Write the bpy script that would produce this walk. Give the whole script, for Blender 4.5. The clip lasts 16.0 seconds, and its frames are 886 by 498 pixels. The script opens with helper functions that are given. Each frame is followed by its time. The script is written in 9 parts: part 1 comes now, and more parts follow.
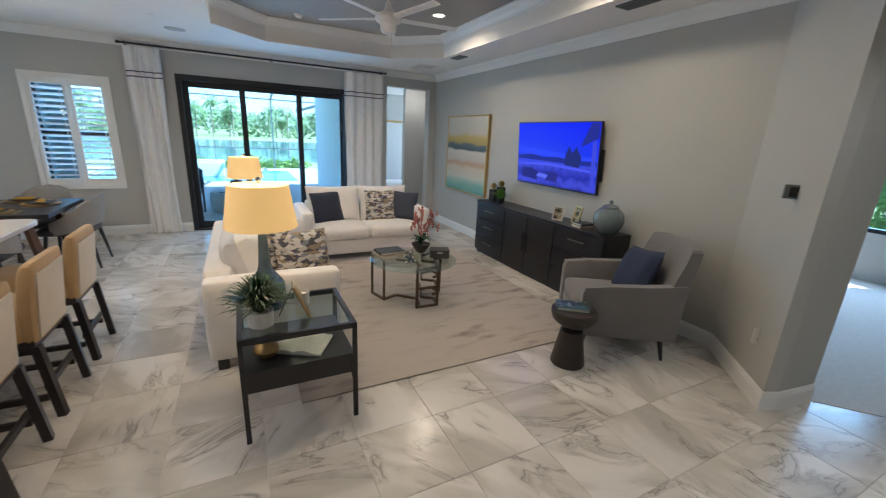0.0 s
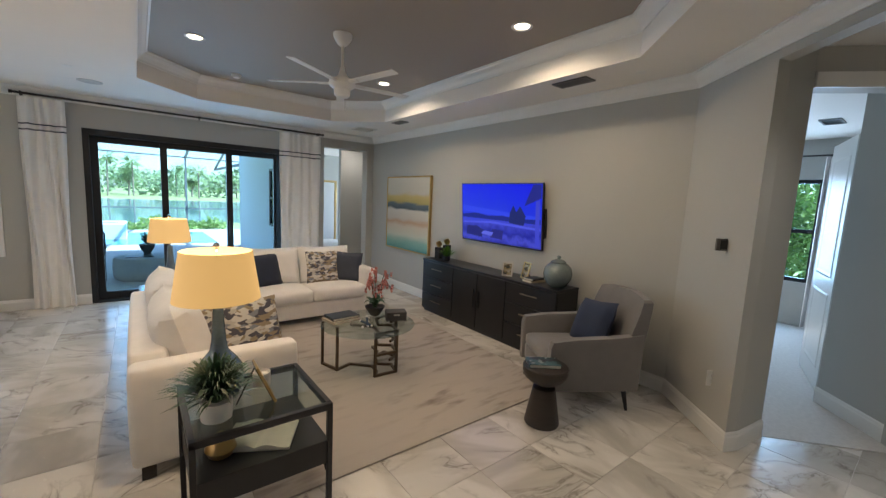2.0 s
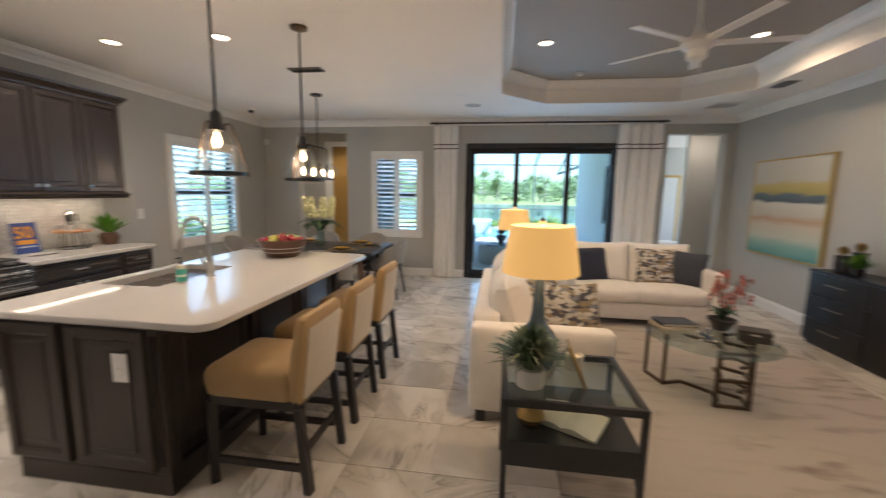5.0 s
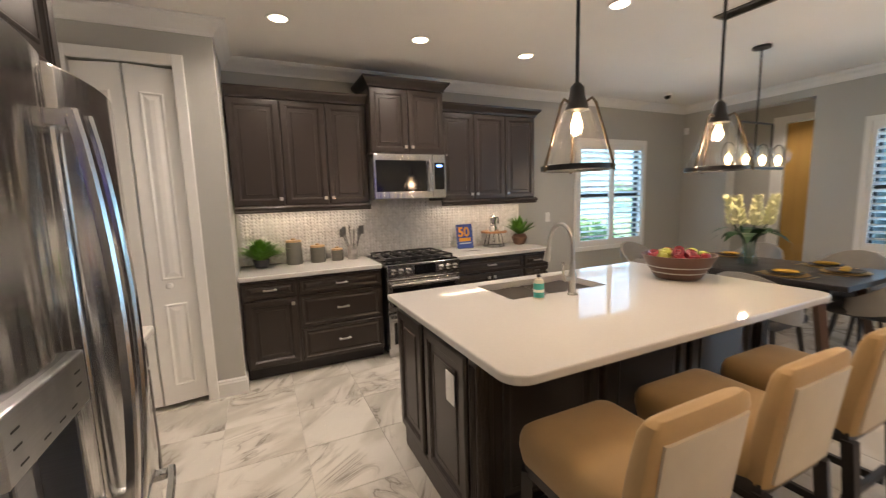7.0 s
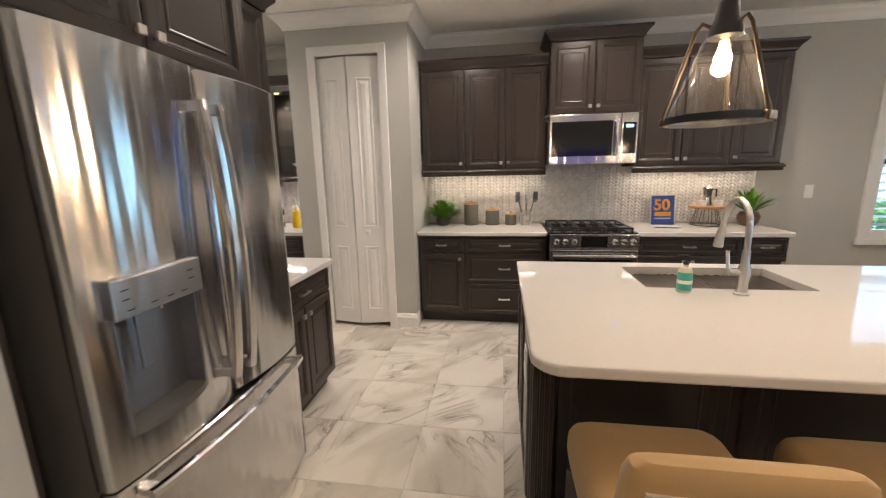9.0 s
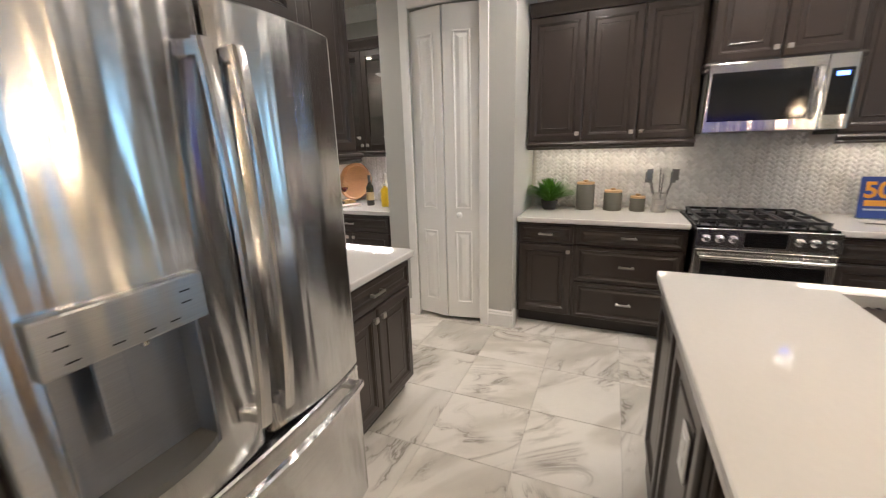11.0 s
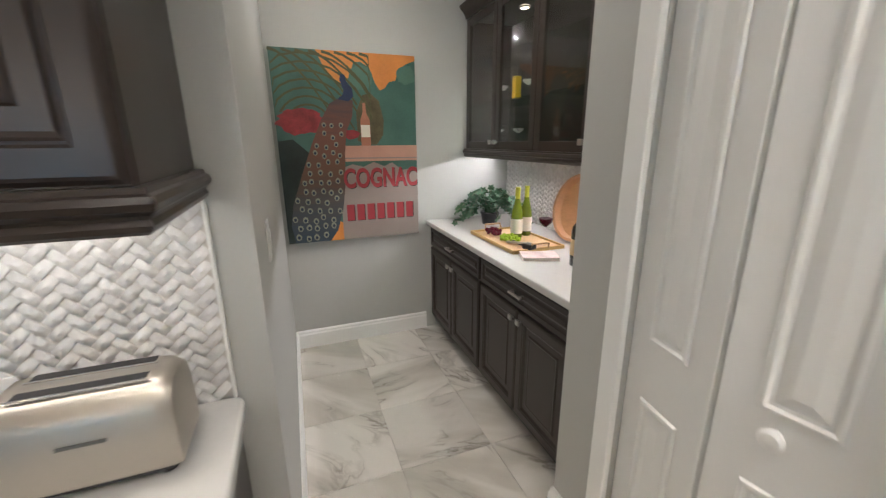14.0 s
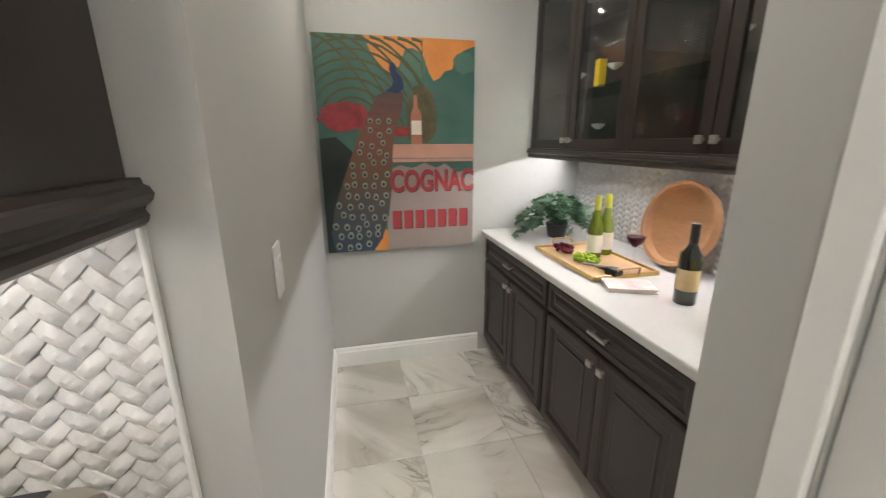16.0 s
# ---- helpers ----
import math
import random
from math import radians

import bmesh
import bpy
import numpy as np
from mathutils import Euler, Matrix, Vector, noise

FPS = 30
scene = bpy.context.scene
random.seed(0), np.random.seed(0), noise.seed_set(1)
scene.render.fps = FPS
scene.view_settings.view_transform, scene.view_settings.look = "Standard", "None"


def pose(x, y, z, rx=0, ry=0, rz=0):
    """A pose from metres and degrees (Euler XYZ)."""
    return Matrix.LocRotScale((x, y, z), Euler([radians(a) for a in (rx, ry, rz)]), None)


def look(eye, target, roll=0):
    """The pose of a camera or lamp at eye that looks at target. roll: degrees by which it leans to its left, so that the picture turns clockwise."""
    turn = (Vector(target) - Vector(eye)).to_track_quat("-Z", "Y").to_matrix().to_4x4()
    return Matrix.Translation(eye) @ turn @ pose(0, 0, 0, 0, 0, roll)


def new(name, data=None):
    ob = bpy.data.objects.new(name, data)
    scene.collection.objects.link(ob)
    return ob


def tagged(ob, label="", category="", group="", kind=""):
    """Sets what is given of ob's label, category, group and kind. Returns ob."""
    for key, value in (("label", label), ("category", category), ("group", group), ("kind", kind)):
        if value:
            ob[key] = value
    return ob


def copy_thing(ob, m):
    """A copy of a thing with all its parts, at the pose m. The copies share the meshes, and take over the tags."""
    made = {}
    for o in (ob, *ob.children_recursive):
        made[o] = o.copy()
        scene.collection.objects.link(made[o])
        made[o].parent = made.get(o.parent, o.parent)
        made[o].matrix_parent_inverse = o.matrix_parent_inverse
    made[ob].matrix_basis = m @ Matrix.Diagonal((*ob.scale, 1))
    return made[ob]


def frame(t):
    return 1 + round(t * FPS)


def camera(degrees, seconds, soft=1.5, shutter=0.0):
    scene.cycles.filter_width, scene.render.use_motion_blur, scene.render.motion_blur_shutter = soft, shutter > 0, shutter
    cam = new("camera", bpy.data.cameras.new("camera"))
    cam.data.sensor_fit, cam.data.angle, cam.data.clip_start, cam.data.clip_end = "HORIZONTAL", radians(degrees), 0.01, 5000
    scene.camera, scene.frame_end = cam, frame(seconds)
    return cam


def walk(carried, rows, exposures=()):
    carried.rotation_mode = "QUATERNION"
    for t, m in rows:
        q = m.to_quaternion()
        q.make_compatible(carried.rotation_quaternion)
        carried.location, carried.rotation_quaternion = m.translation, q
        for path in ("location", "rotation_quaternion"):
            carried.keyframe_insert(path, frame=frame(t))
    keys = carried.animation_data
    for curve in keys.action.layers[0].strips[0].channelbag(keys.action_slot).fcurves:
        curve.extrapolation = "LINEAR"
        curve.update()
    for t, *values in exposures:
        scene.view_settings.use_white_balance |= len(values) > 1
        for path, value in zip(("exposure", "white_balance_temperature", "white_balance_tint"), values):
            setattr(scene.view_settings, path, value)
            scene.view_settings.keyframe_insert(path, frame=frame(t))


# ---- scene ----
cam = camera(96.9, 16.0, soft=1.2, shutter=0.4)
PATH = [
    (0, (0.223, -0.064, 1.681), (1.109, 1.644, 1.135), 2.8),
    (0.5, (0.138, 0.043, 1.695), (1.182, 1.664, 1.161), 2.9),
    (1, (0.073, 0.14, 1.697), (1.206, 1.711, 1.198), 2.9),
    (1.5, (0.032, 0.177, 1.691), (1.223, 1.732, 1.283), 2.8),
    (2, (0.004, 0.182, 1.679), (1.226, 1.746, 1.432), 2.7),
    (2.5, (0.015, 0.168, 1.674), (1.242, 1.745, 1.587), 2.6),
    (3, (0.008, 0.156, 1.664), (1.213, 1.752, 1.714), 2.5),
    (3.5, (0.012, 0.17, 1.627), (1.168, 1.8, 1.717), 2.6),
    (4, (0.032, 0.213, 1.559), (0.929, 2.001, 1.513), 2.7),
    (4.5, (0.11, 0.248, 1.531), (0.489, 2.2, 1.315), 2.0),
    (5, (0.09, 0.324, 1.535), (-0.194, 2.284, 1.254), 0.9),
    (5.2, (0.069, 0.42, 1.519), (-0.464, 2.326, 1.235), 0.7),
    (7.3, (-0.235, 1.246, 1.513), (-2.103, 1.909, 1.245), -1.6),
    (7.5, (-0.248, 1.292, 1.507), (-2.148, 1.846, 1.225), -1.4),
    (8, (-0.285, 1.426, 1.487), (-2.241, 1.68, 1.158), -1.3),
    (8.5, (-0.254, 1.593, 1.478), (-2.222, 1.558, 1.119), -1.3),
    (9, (-0.117, 1.776, 1.487), (-2.056, 1.48, 1.096), -1.2),
    (9.2, (-0.069, 1.821, 1.475), (-1.993, 1.441, 1.085), -0.7),
    (11.3, (-0.859, 1.635, 1.488), (-2.58, 0.751, 0.98), -1.5),
    (11.5, (-1.01, 1.655, 1.481), (-2.676, 0.667, 0.985), -1.1),
    (12, (-1.373, 1.542, 1.495), (-2.924, 0.382, 0.996), -0.9),
    (12.5, (-1.761, 1.408, 1.496), (-3.157, 0.067, 0.993), -0.6),
    (13, (-2.126, 1.276, 1.501), (-3.312, -0.251, 0.989), -0.4),
    (13.5, (-2.434, 1.126, 1.513), (-3.379, -0.557, 0.99), -0.5),
    (14, (-2.755, 0.925, 1.52), (-3.433, -0.88, 0.989), -0.4),
    (14.5, (-2.978, 0.703, 1.514), (-3.37, -1.185, 0.982), -0.4),
    (15, (-3.094, 0.547, 1.515), (-3.247, -1.376, 0.987), -0.3),
    (15.5, (-3.02, 0.508, 1.516), (-3.161, -1.413, 0.978), -0.4),
    (16, (-2.838, 0.543, 1.509), (-3.281, -1.334, 0.979), -0.3),
]
EXPOSURES = [(0, 1.82, 5600, 11), (2, 1.66, 6150, 13), (3.5, 1.64, 6300, 15), (5, 1.72, 6800, 18), (7.5, 1.95, 7000, 18), (9, 2.0, 6700, 17), (11.5, 2.06, 6200, 13), (13, 2.0, 6200, 11), (14, 1.88, 6000, 11), (15, 2.0, 5950, 10), (16, 2.07, 6050, 10)]
walk(cam, [(t, look(eye, target, roll)) for t, eye, target, roll in PATH], EXPOSURES)

# ---- daylight ----
world = bpy.data.worlds.new("sky")
scene.world = world
world.use_nodes = True
sky = world.node_tree.nodes.new("ShaderNodeTexSky")
sky.sky_type, sky.sun_disc = "NISHITA", False
sky.sun_elevation, sky.sun_rotation = radians(56), radians(120)
world.node_tree.links.new(sky.outputs[0], world.node_tree.nodes["Background"].inputs[0])
world.node_tree.nodes["Background"].inputs[1].default_value = 0.15
sun = new("sun", bpy.data.lights.new("sun", "SUN"))
sun.data.energy, sun.data.angle, sun.data.color = 5.0, radians(0.5), (1, 0.95, 0.87)
sun.matrix_world = look((5, -3, 8.6), (0, 0, 0))

WARM = (1.0, 0.74, 0.47)
SOFT = (1.0, 0.90, 0.77)


def lamp(name, kind, where, watts, colour, size=0.1, target=None, angle=130, blend=0.6, size_y=None):
    data = bpy.data.lights.new(name, kind)
    data.energy, data.color = watts, colour
    if kind == "AREA":
        data.size = size
        if size_y:
            data.shape, data.size_y = "RECTANGLE", size_y
    else:
        data.shadow_soft_size = size
    if kind == "SPOT":
        data.spot_size, data.spot_blend = radians(angle), blend
    ob = new(name, data)
    ob.matrix_world = look(where, target or (where[0], where[1] + 1e-4, where[2] - 1))
    return ob


# ---- materials ----
def material(name):
    m = bpy.data.materials.new(name)
    m.use_nodes = True
    return m, m.node_tree.nodes, m.node_tree.links, m.node_tree.nodes["Principled BSDF"]


def ramp(nodes, stops):
    r = nodes.new("ShaderNodeValToRGB")
    while len(r.color_ramp.elements) < len(stops):
        r.color_ramp.elements.new(0.5)
    for e, (p, c) in zip(r.color_ramp.elements, stops):
        e.position, e.color = p, (*c, 1)
    return r


def shade(c, k):
    return tuple(min(1, v * k) for v in c)


def surface(name, colour, rough=0.5, metal=0.0, vary=0.12, scale=6.0, stretch=(1, 1, 1), bump=0.0, fine=120.0, coat=0.0, spread=0.0, sheen=0.0, sway=0.08):
    """A plain coloured surface with broad and fine variation, in object space."""
    m, n, l, b = material(name)
    co, mp = n.new("ShaderNodeTexCoord"), n.new("ShaderNodeMapping")
    mp.inputs["Scale"].default_value = stretch
    l.new(co.outputs["Object"], mp.inputs["Vector"])
    broad, grain = n.new("ShaderNodeTexNoise"), n.new("ShaderNodeTexNoise")
    broad.inputs["Scale"].default_value, broad.inputs["Detail"].default_value = scale, 4
    grain.inputs["Scale"].default_value, grain.inputs["Detail"].default_value = fine, 2
    mixed = n.new("ShaderNodeMath")
    mixed.operation = "MULTIPLY_ADD"
    mixed.inputs[1].default_value = 0.35
    l.new(mp.outputs[0], broad.inputs["Vector"])
    l.new(mp.outputs[0], grain.inputs["Vector"])
    l.new(grain.outputs[0], mixed.inputs[0])
    l.new(broad.outputs[0], mixed.inputs[2])
    r = ramp(n, [(0.35, shade(colour, 1 - vary)), (1.0, shade(colour, 1 + vary))])
    l.new(mixed.outputs[0], r.inputs[0])
    last = r.outputs[0]
    if spread:
        info, hsv, mr = n.new("ShaderNodeObjectInfo"), n.new("ShaderNodeHueSaturation"), n.new("ShaderNodeMapRange")
        mr.inputs[3].default_value, mr.inputs[4].default_value = 1 - spread, 1 + spread
        l.new(info.outputs["Random"], mr.inputs[0])
        l.new(mr.outputs[0], hsv.inputs["Value"])
        l.new(last, hsv.inputs["Color"])
        last = hsv.outputs[0]
    l.new(last, b.inputs["Base Color"])
    rr = n.new("ShaderNodeMapRange")
    rr.inputs[3].default_value, rr.inputs[4].default_value = max(0.02, rough - sway), min(1, rough + sway)
    l.new(broad.outputs[0], rr.inputs[0])
    l.new(rr.outputs[0], b.inputs["Roughness"])
    b.inputs["Metallic"].default_value = metal
    b.inputs["Coat Weight"].default_value = coat
    b.inputs["Sheen Weight"].default_value = sheen
    if bump:
        bp = n.new("ShaderNodeBump")
        bp.inputs["Strength"].default_value, bp.inputs["Distance"].default_value = bump, 0.002
        l.new(grain.outputs[0], bp.inputs["Height"])
        l.new(bp.outputs[0], b.inputs["Normal"])
    return m


def clear_glass(name, tint=(1, 1, 1), seeds=False):
    m, n, l, b = material(name)
    n.remove(b)
    tr, gl, mx, lw = n.new("ShaderNodeBsdfTransparent"), n.new("ShaderNodeBsdfGlossy"), n.new("ShaderNodeMixShader"), n.new("ShaderNodeLayerWeight")
    tr.inputs[0].default_value = (*tint, 1)
    gl.inputs["Roughness"].default_value = 0.02
    pw, ad = n.new("ShaderNodeMath"), n.new("ShaderNodeMath")
    pw.operation, pw.inputs[1].default_value = "POWER", 4.0
    ad.operation, ad.inputs[1].default_value, ad.inputs[2].default_value = "MULTIPLY_ADD", 0.6, 0.035
    lw.inputs[0].default_value = 0.5
    l.new(lw.outputs["Facing"], pw.inputs[0])
    l.new(pw.outputs[0], ad.inputs[0])
    if seeds:
        ad.inputs[2].default_value, gl.inputs["Roughness"].default_value = 0.07, 0.05
        co, vo, dots = n.new("ShaderNodeTexCoord"), n.new("ShaderNodeTexVoronoi"), ramp(n, [(0.10, (0.55, 0.55, 0.55)), (0.20, (0, 0, 0))])
        vo.inputs["Scale"].default_value = 140
        l.new(co.outputs["Object"], vo.inputs["Vector"])
        l.new(vo.outputs["Distance"], dots.inputs[0])
        bubble, top = n.new("ShaderNodeBsdfTranslucent"), n.new("ShaderNodeMixShader")
        l.new(ad.outputs[0], mx.inputs[0])
        l.new(tr.outputs[0], mx.inputs[1])
        l.new(gl.outputs[0], mx.inputs[2])
        l.new(dots.outputs[0], top.inputs[0])
        l.new(mx.outputs[0], top.inputs[1])
        l.new(bubble.outputs[0], top.inputs[2])
        l.new(top.outputs[0], n["Material Output"].inputs[0])
        return m
    l.new(ad.outputs[0], mx.inputs[0])
    l.new(tr.outputs[0], mx.inputs[1])
    l.new(gl.outputs[0], mx.inputs[2])
    l.new(mx.outputs[0], n["Material Output"].inputs[0])
    return m


def glow(name, colour, strength):
    m, n, l, b = material(name)
    b.inputs["Base Color"].default_value = (*colour, 1)
    b.inputs["Emission Color"].default_value = (*colour, 1)
    b.inputs["Emission Strength"].default_value = strength
    return m


def marble_tile(name, light, grey, dark, rough=0.22):
    """Veined porcelain; each tile takes its own piece of the pattern."""
    m, n, l, b = material(name)
    co, info, add = n.new("ShaderNodeTexCoord"), n.new("ShaderNodeObjectInfo"), n.new("ShaderNodeVectorMath")
    sc = n.new("ShaderNodeMath")
    sc.operation, sc.inputs[1].default_value = "MULTIPLY", 90
    l.new(info.outputs["Random"], sc.inputs[0])
    l.new(co.outputs["Object"], add.inputs[0])
    l.new(sc.outputs[0], add.inputs[1])
    mp = n.new("ShaderNodeMapping")
    turn, ang = n.new("ShaderNodeVectorRotate"), n.new("ShaderNodeMath")
    turn.rotation_type = "Z_AXIS"
    ang.operation, ang.inputs[1].default_value = "MULTIPLY", 1.3
    l.new(info.outputs["Random"], ang.inputs[0])
    l.new(ang.outputs[0], turn.inputs["Angle"])
    l.new(add.outputs[0], turn.inputs["Vector"])
    mp.inputs["Rotation"].default_value = (0, 0, radians(12))
    mp.inputs["Scale"].default_value = (0.8, 2.1, 1)
    l.new(turn.outputs[0], mp.inputs["Vector"])
    cloud, vein, fine = n.new("ShaderNodeTexNoise"), n.new("ShaderNodeTexNoise"), n.new("ShaderNodeTexNoise")
    cloud.inputs["Scale"].default_value, cloud.inputs["Detail"].default_value, cloud.inputs["Distortion"].default_value = 1.3, 3, 0.6
    vein.inputs["Scale"].default_value, vein.inputs["Detail"].default_value, vein.inputs["Distortion"].default_value = 1.9, 11, 1.1
    fine.inputs["Scale"].default_value, fine.inputs["Detail"].default_value = 30, 3
    for t in (cloud, vein, fine):
        l.new(mp.outputs[0], t.inputs["Vector"])
    bands = ramp(n, [(0.30, shade(grey, 0.86)), (0.43, grey), (0.54, light), (0.8, shade(light, 1.06))])
    l.new(cloud.outputs[0], bands.inputs[0])
    lines = ramp(n, [(0.0, (0, 0, 0)), (0.42, (0, 0, 0)), (0.46, (0.42, 0.42, 0.42)), (0.475, (0.12, 0.12, 0.12)), (0.497, (0.85, 0.85, 0.85)), (0.51, (0.2, 0.2, 0.2)), (0.57, (0, 0, 0))])
    l.new(vein.outputs[0], lines.inputs[0])
    patch, gate, some = n.new("ShaderNodeTexNoise"), ramp(n, [(0.46, (0.05, 0.05, 0.05)), (0.58, (1, 1, 1))]), n.new("ShaderNodeMath")
    patch.inputs["Scale"].default_value, patch.inputs["Detail"].default_value = 2.3, 2
    l.new(turn.outputs[0], patch.inputs["Vector"])
    l.new(patch.outputs[0], gate.inputs[0])
    some.operation = "MULTIPLY"
    l.new(lines.outputs[0], some.inputs[0])
    l.new(gate.outputs[0], some.inputs[1])
    mx = n.new("ShaderNodeMix")
    mx.data_type = "RGBA"
    l.new(some.outputs[0], mx.inputs[0])
    l.new(bands.outputs[0], mx.inputs[6])
    mx.inputs[7].default_value = (*dark, 1)
    hsv, mr = n.new("ShaderNodeHueSaturation"), n.new("ShaderNodeMapRange")
    mr.inputs[3].default_value, mr.inputs[4].default_value = 0.9, 1.06
    l.new(info.outputs["Random"], mr.inputs[0])
    l.new(mr.outputs[0], hsv.inputs["Value"])
    l.new(mx.outputs[2], hsv.inputs["Color"])
    l.new(hsv.outputs[0], b.inputs["Base Color"])
    rr = n.new("ShaderNodeMapRange")
    rr.inputs[3].default_value, rr.inputs[4].default_value = rough - 0.06, rough + 0.1
    l.new(fine.outputs[0], rr.inputs[0])
    l.new(rr.outputs[0], b.inputs["Roughness"])
    return m


def banded(name, stops, axis="Z", low=0.0, high=1.0, wobble=0.1, scale=3.0, rough=0.6):
    """Colours in brushed bands along one axis, as on an abstract painting."""
    m, n, l, b = material(name)
    co, sep, mr, no, ad = n.new("ShaderNodeTexCoord"), n.new("ShaderNodeSeparateXYZ"), n.new("ShaderNodeMapRange"), n.new("ShaderNodeTexNoise"), n.new("ShaderNodeMath")
    mp = n.new("ShaderNodeMapping")
    mp.inputs["Scale"].default_value = (1, 1, 4)
    l.new(co.outputs["Object"], sep.inputs[0])
    l.new(co.outputs["Object"], mp.inputs[0])
    l.new(mp.outputs[0], no.inputs["Vector"])
    no.inputs["Scale"].default_value, no.inputs["Detail"].default_value = scale, 6
    mr.inputs[1].default_value, mr.inputs[2].default_value = low, high
    mr.inputs[3].default_value, mr.inputs[4].default_value = -wobble / 2, 1 - wobble / 2
    l.new(sep.outputs[axis], mr.inputs[0])
    ad.operation, ad.inputs[1].default_value = "MULTIPLY_ADD", wobble
    l.new(no.outputs[0], ad.inputs[0])
    l.new(mr.outputs[0], ad.inputs[2])
    r = ramp(n, stops)
    l.new(ad.outputs[0], r.inputs[0])
    l.new(r.outputs[0], b.inputs["Base Color"])
    b.inputs["Roughness"].default_value = rough
    return m


def brushed_steel(name, colour=(0.62, 0.62, 0.62), rough=0.16):
    m, n, l, b = material(name)
    co, mp, no = n.new("ShaderNodeTexCoord"), n.new("ShaderNodeMapping"), n.new("ShaderNodeTexNoise")
    mp.inputs["Scale"].default_value = (2, 2, 260)
    l.new(co.outputs["Object"], mp.inputs[0])
    l.new(mp.outputs[0], no.inputs["Vector"])
    no.inputs["Scale"].default_value, no.inputs["Detail"].default_value = 4, 3
    r = ramp(n, [(0.3, shade(colour, 0.92)), (0.7, shade(colour, 1.08))])
    l.new(no.outputs[0], r.inputs[0])
    l.new(r.outputs[0], b.inputs["Base Color"])
    rr = n.new("ShaderNodeMapRange")
    rr.inputs[3].default_value, rr.inputs[4].default_value = rough - 0.05, rough + 0.06
    l.new(no.outputs[0], rr.inputs[0])
    l.new(rr.outputs[0], b.inputs["Roughness"])
    b.inputs["Anisotropic"].default_value, b.inputs["Anisotropic Rotation"].default_value = 0.82, 0.25
    b.inputs["Metallic"].default_value = 1
    wave, wm, bp = n.new("ShaderNodeTexNoise"), n.new("ShaderNodeMapping"), n.new("ShaderNodeBump")
    wm.inputs["Scale"].default_value = (17, 17, 1.2)
    l.new(co.outputs["Object"], wm.inputs[0])
    l.new(wm.outputs[0], wave.inputs["Vector"])
    wave.inputs["Scale"].default_value, wave.inputs["Detail"].default_value = 1.0, 1
    bp.inputs["Strength"].default_value, bp.inputs["Distance"].default_value = 0.6, 0.008
    l.new(wave.outputs[0], bp.inputs["Height"])
    l.new(bp.outputs[0], b.inputs["Normal"])
    return m


def distressed(name, light, worn):
    """A faded rug: pale pile with broken darker streaks across it."""
    m, n, l, b = material(name)
    co, mp, mq = n.new("ShaderNodeTexCoord"), n.new("ShaderNodeMapping"), n.new("ShaderNodeMapping")
    mp.inputs["Scale"].default_value, mq.inputs["Scale"].default_value = (1.1, 4.2, 1), (0.7, 1.0, 1)
    streak, patch, pile = n.new("ShaderNodeTexNoise"), n.new("ShaderNodeTexNoise"), n.new("ShaderNodeTexNoise")
    streak.inputs["Scale"].default_value, streak.inputs["Detail"].default_value = 2.4, 9
    patch.inputs["Scale"].default_value, patch.inputs["Detail"].default_value = 1.5, 4
    pile.inputs["Scale"].default_value, pile.inputs["Detail"].default_value = 340, 2
    l.new(co.outputs["Object"], mp.inputs[0])
    l.new(co.outputs["Object"], mq.inputs[0])
    l.new(mp.outputs[0], streak.inputs["Vector"])
    l.new(mq.outputs[0], patch.inputs["Vector"])
    l.new(co.outputs["Object"], pile.inputs["Vector"])
    lines, where, mul = ramp(n, [(0.50, (0, 0, 0)), (0.66, (1, 1, 1))]), ramp(n, [(0.42, (0.12, 0.12, 0.12)), (0.60, (1, 1, 1))]), n.new("ShaderNodeMath")
    mul.operation = "MULTIPLY"
    l.new(streak.outputs[0], lines.inputs[0])
    l.new(patch.outputs[0], where.inputs[0])
    l.new(lines.outputs[0], mul.inputs[0])
    l.new(where.outputs[0], mul.inputs[1])
    mx = n.new("ShaderNodeMix")
    mx.data_type = "RGBA"
    l.new(mul.outputs[0], mx.inputs[0])
    mx.inputs[6].default_value, mx.inputs[7].default_value = (*light, 1), (*worn, 1)
    l.new(mx.outputs[2], b.inputs["Base Color"])
    b.inputs["Roughness"].default_value = 0.95
    bp = n.new("ShaderNodeBump")
    bp.inputs["Strength"].default_value, bp.inputs["Distance"].default_value = 0.4, 0.002
    l.new(pile.outputs[0], bp.inputs["Height"])
    l.new(bp.outputs[0], b.inputs["Normal"])
    return m


def leafy(name, colour, rough=0.5, vary=0.4, scale=3.0, letting=0.45):
    """Leaves that let some light through."""
    m = surface(name, colour, rough, vary=vary, scale=scale)
    n, l = m.node_tree.nodes, m.node_tree.links
    b = n["Principled BSDF"]
    tl, mx = n.new("ShaderNodeBsdfTranslucent"), n.new("ShaderNodeMixShader")
    src = b.inputs["Base Color"].links[0].from_socket
    warm = n.new("ShaderNodeHueSaturation")
    warm.inputs["Value"].default_value = 1.5
    l.new(src, warm.inputs["Color"])
    l.new(warm.outputs[0], tl.inputs[0])
    mx.inputs[0].default_value = letting
    l.new(b.outputs[0], mx.inputs[1])
    l.new(tl.outputs[0], mx.inputs[2])
    l.new(mx.outputs[0], n["Material Output"].inputs[0])
    return m


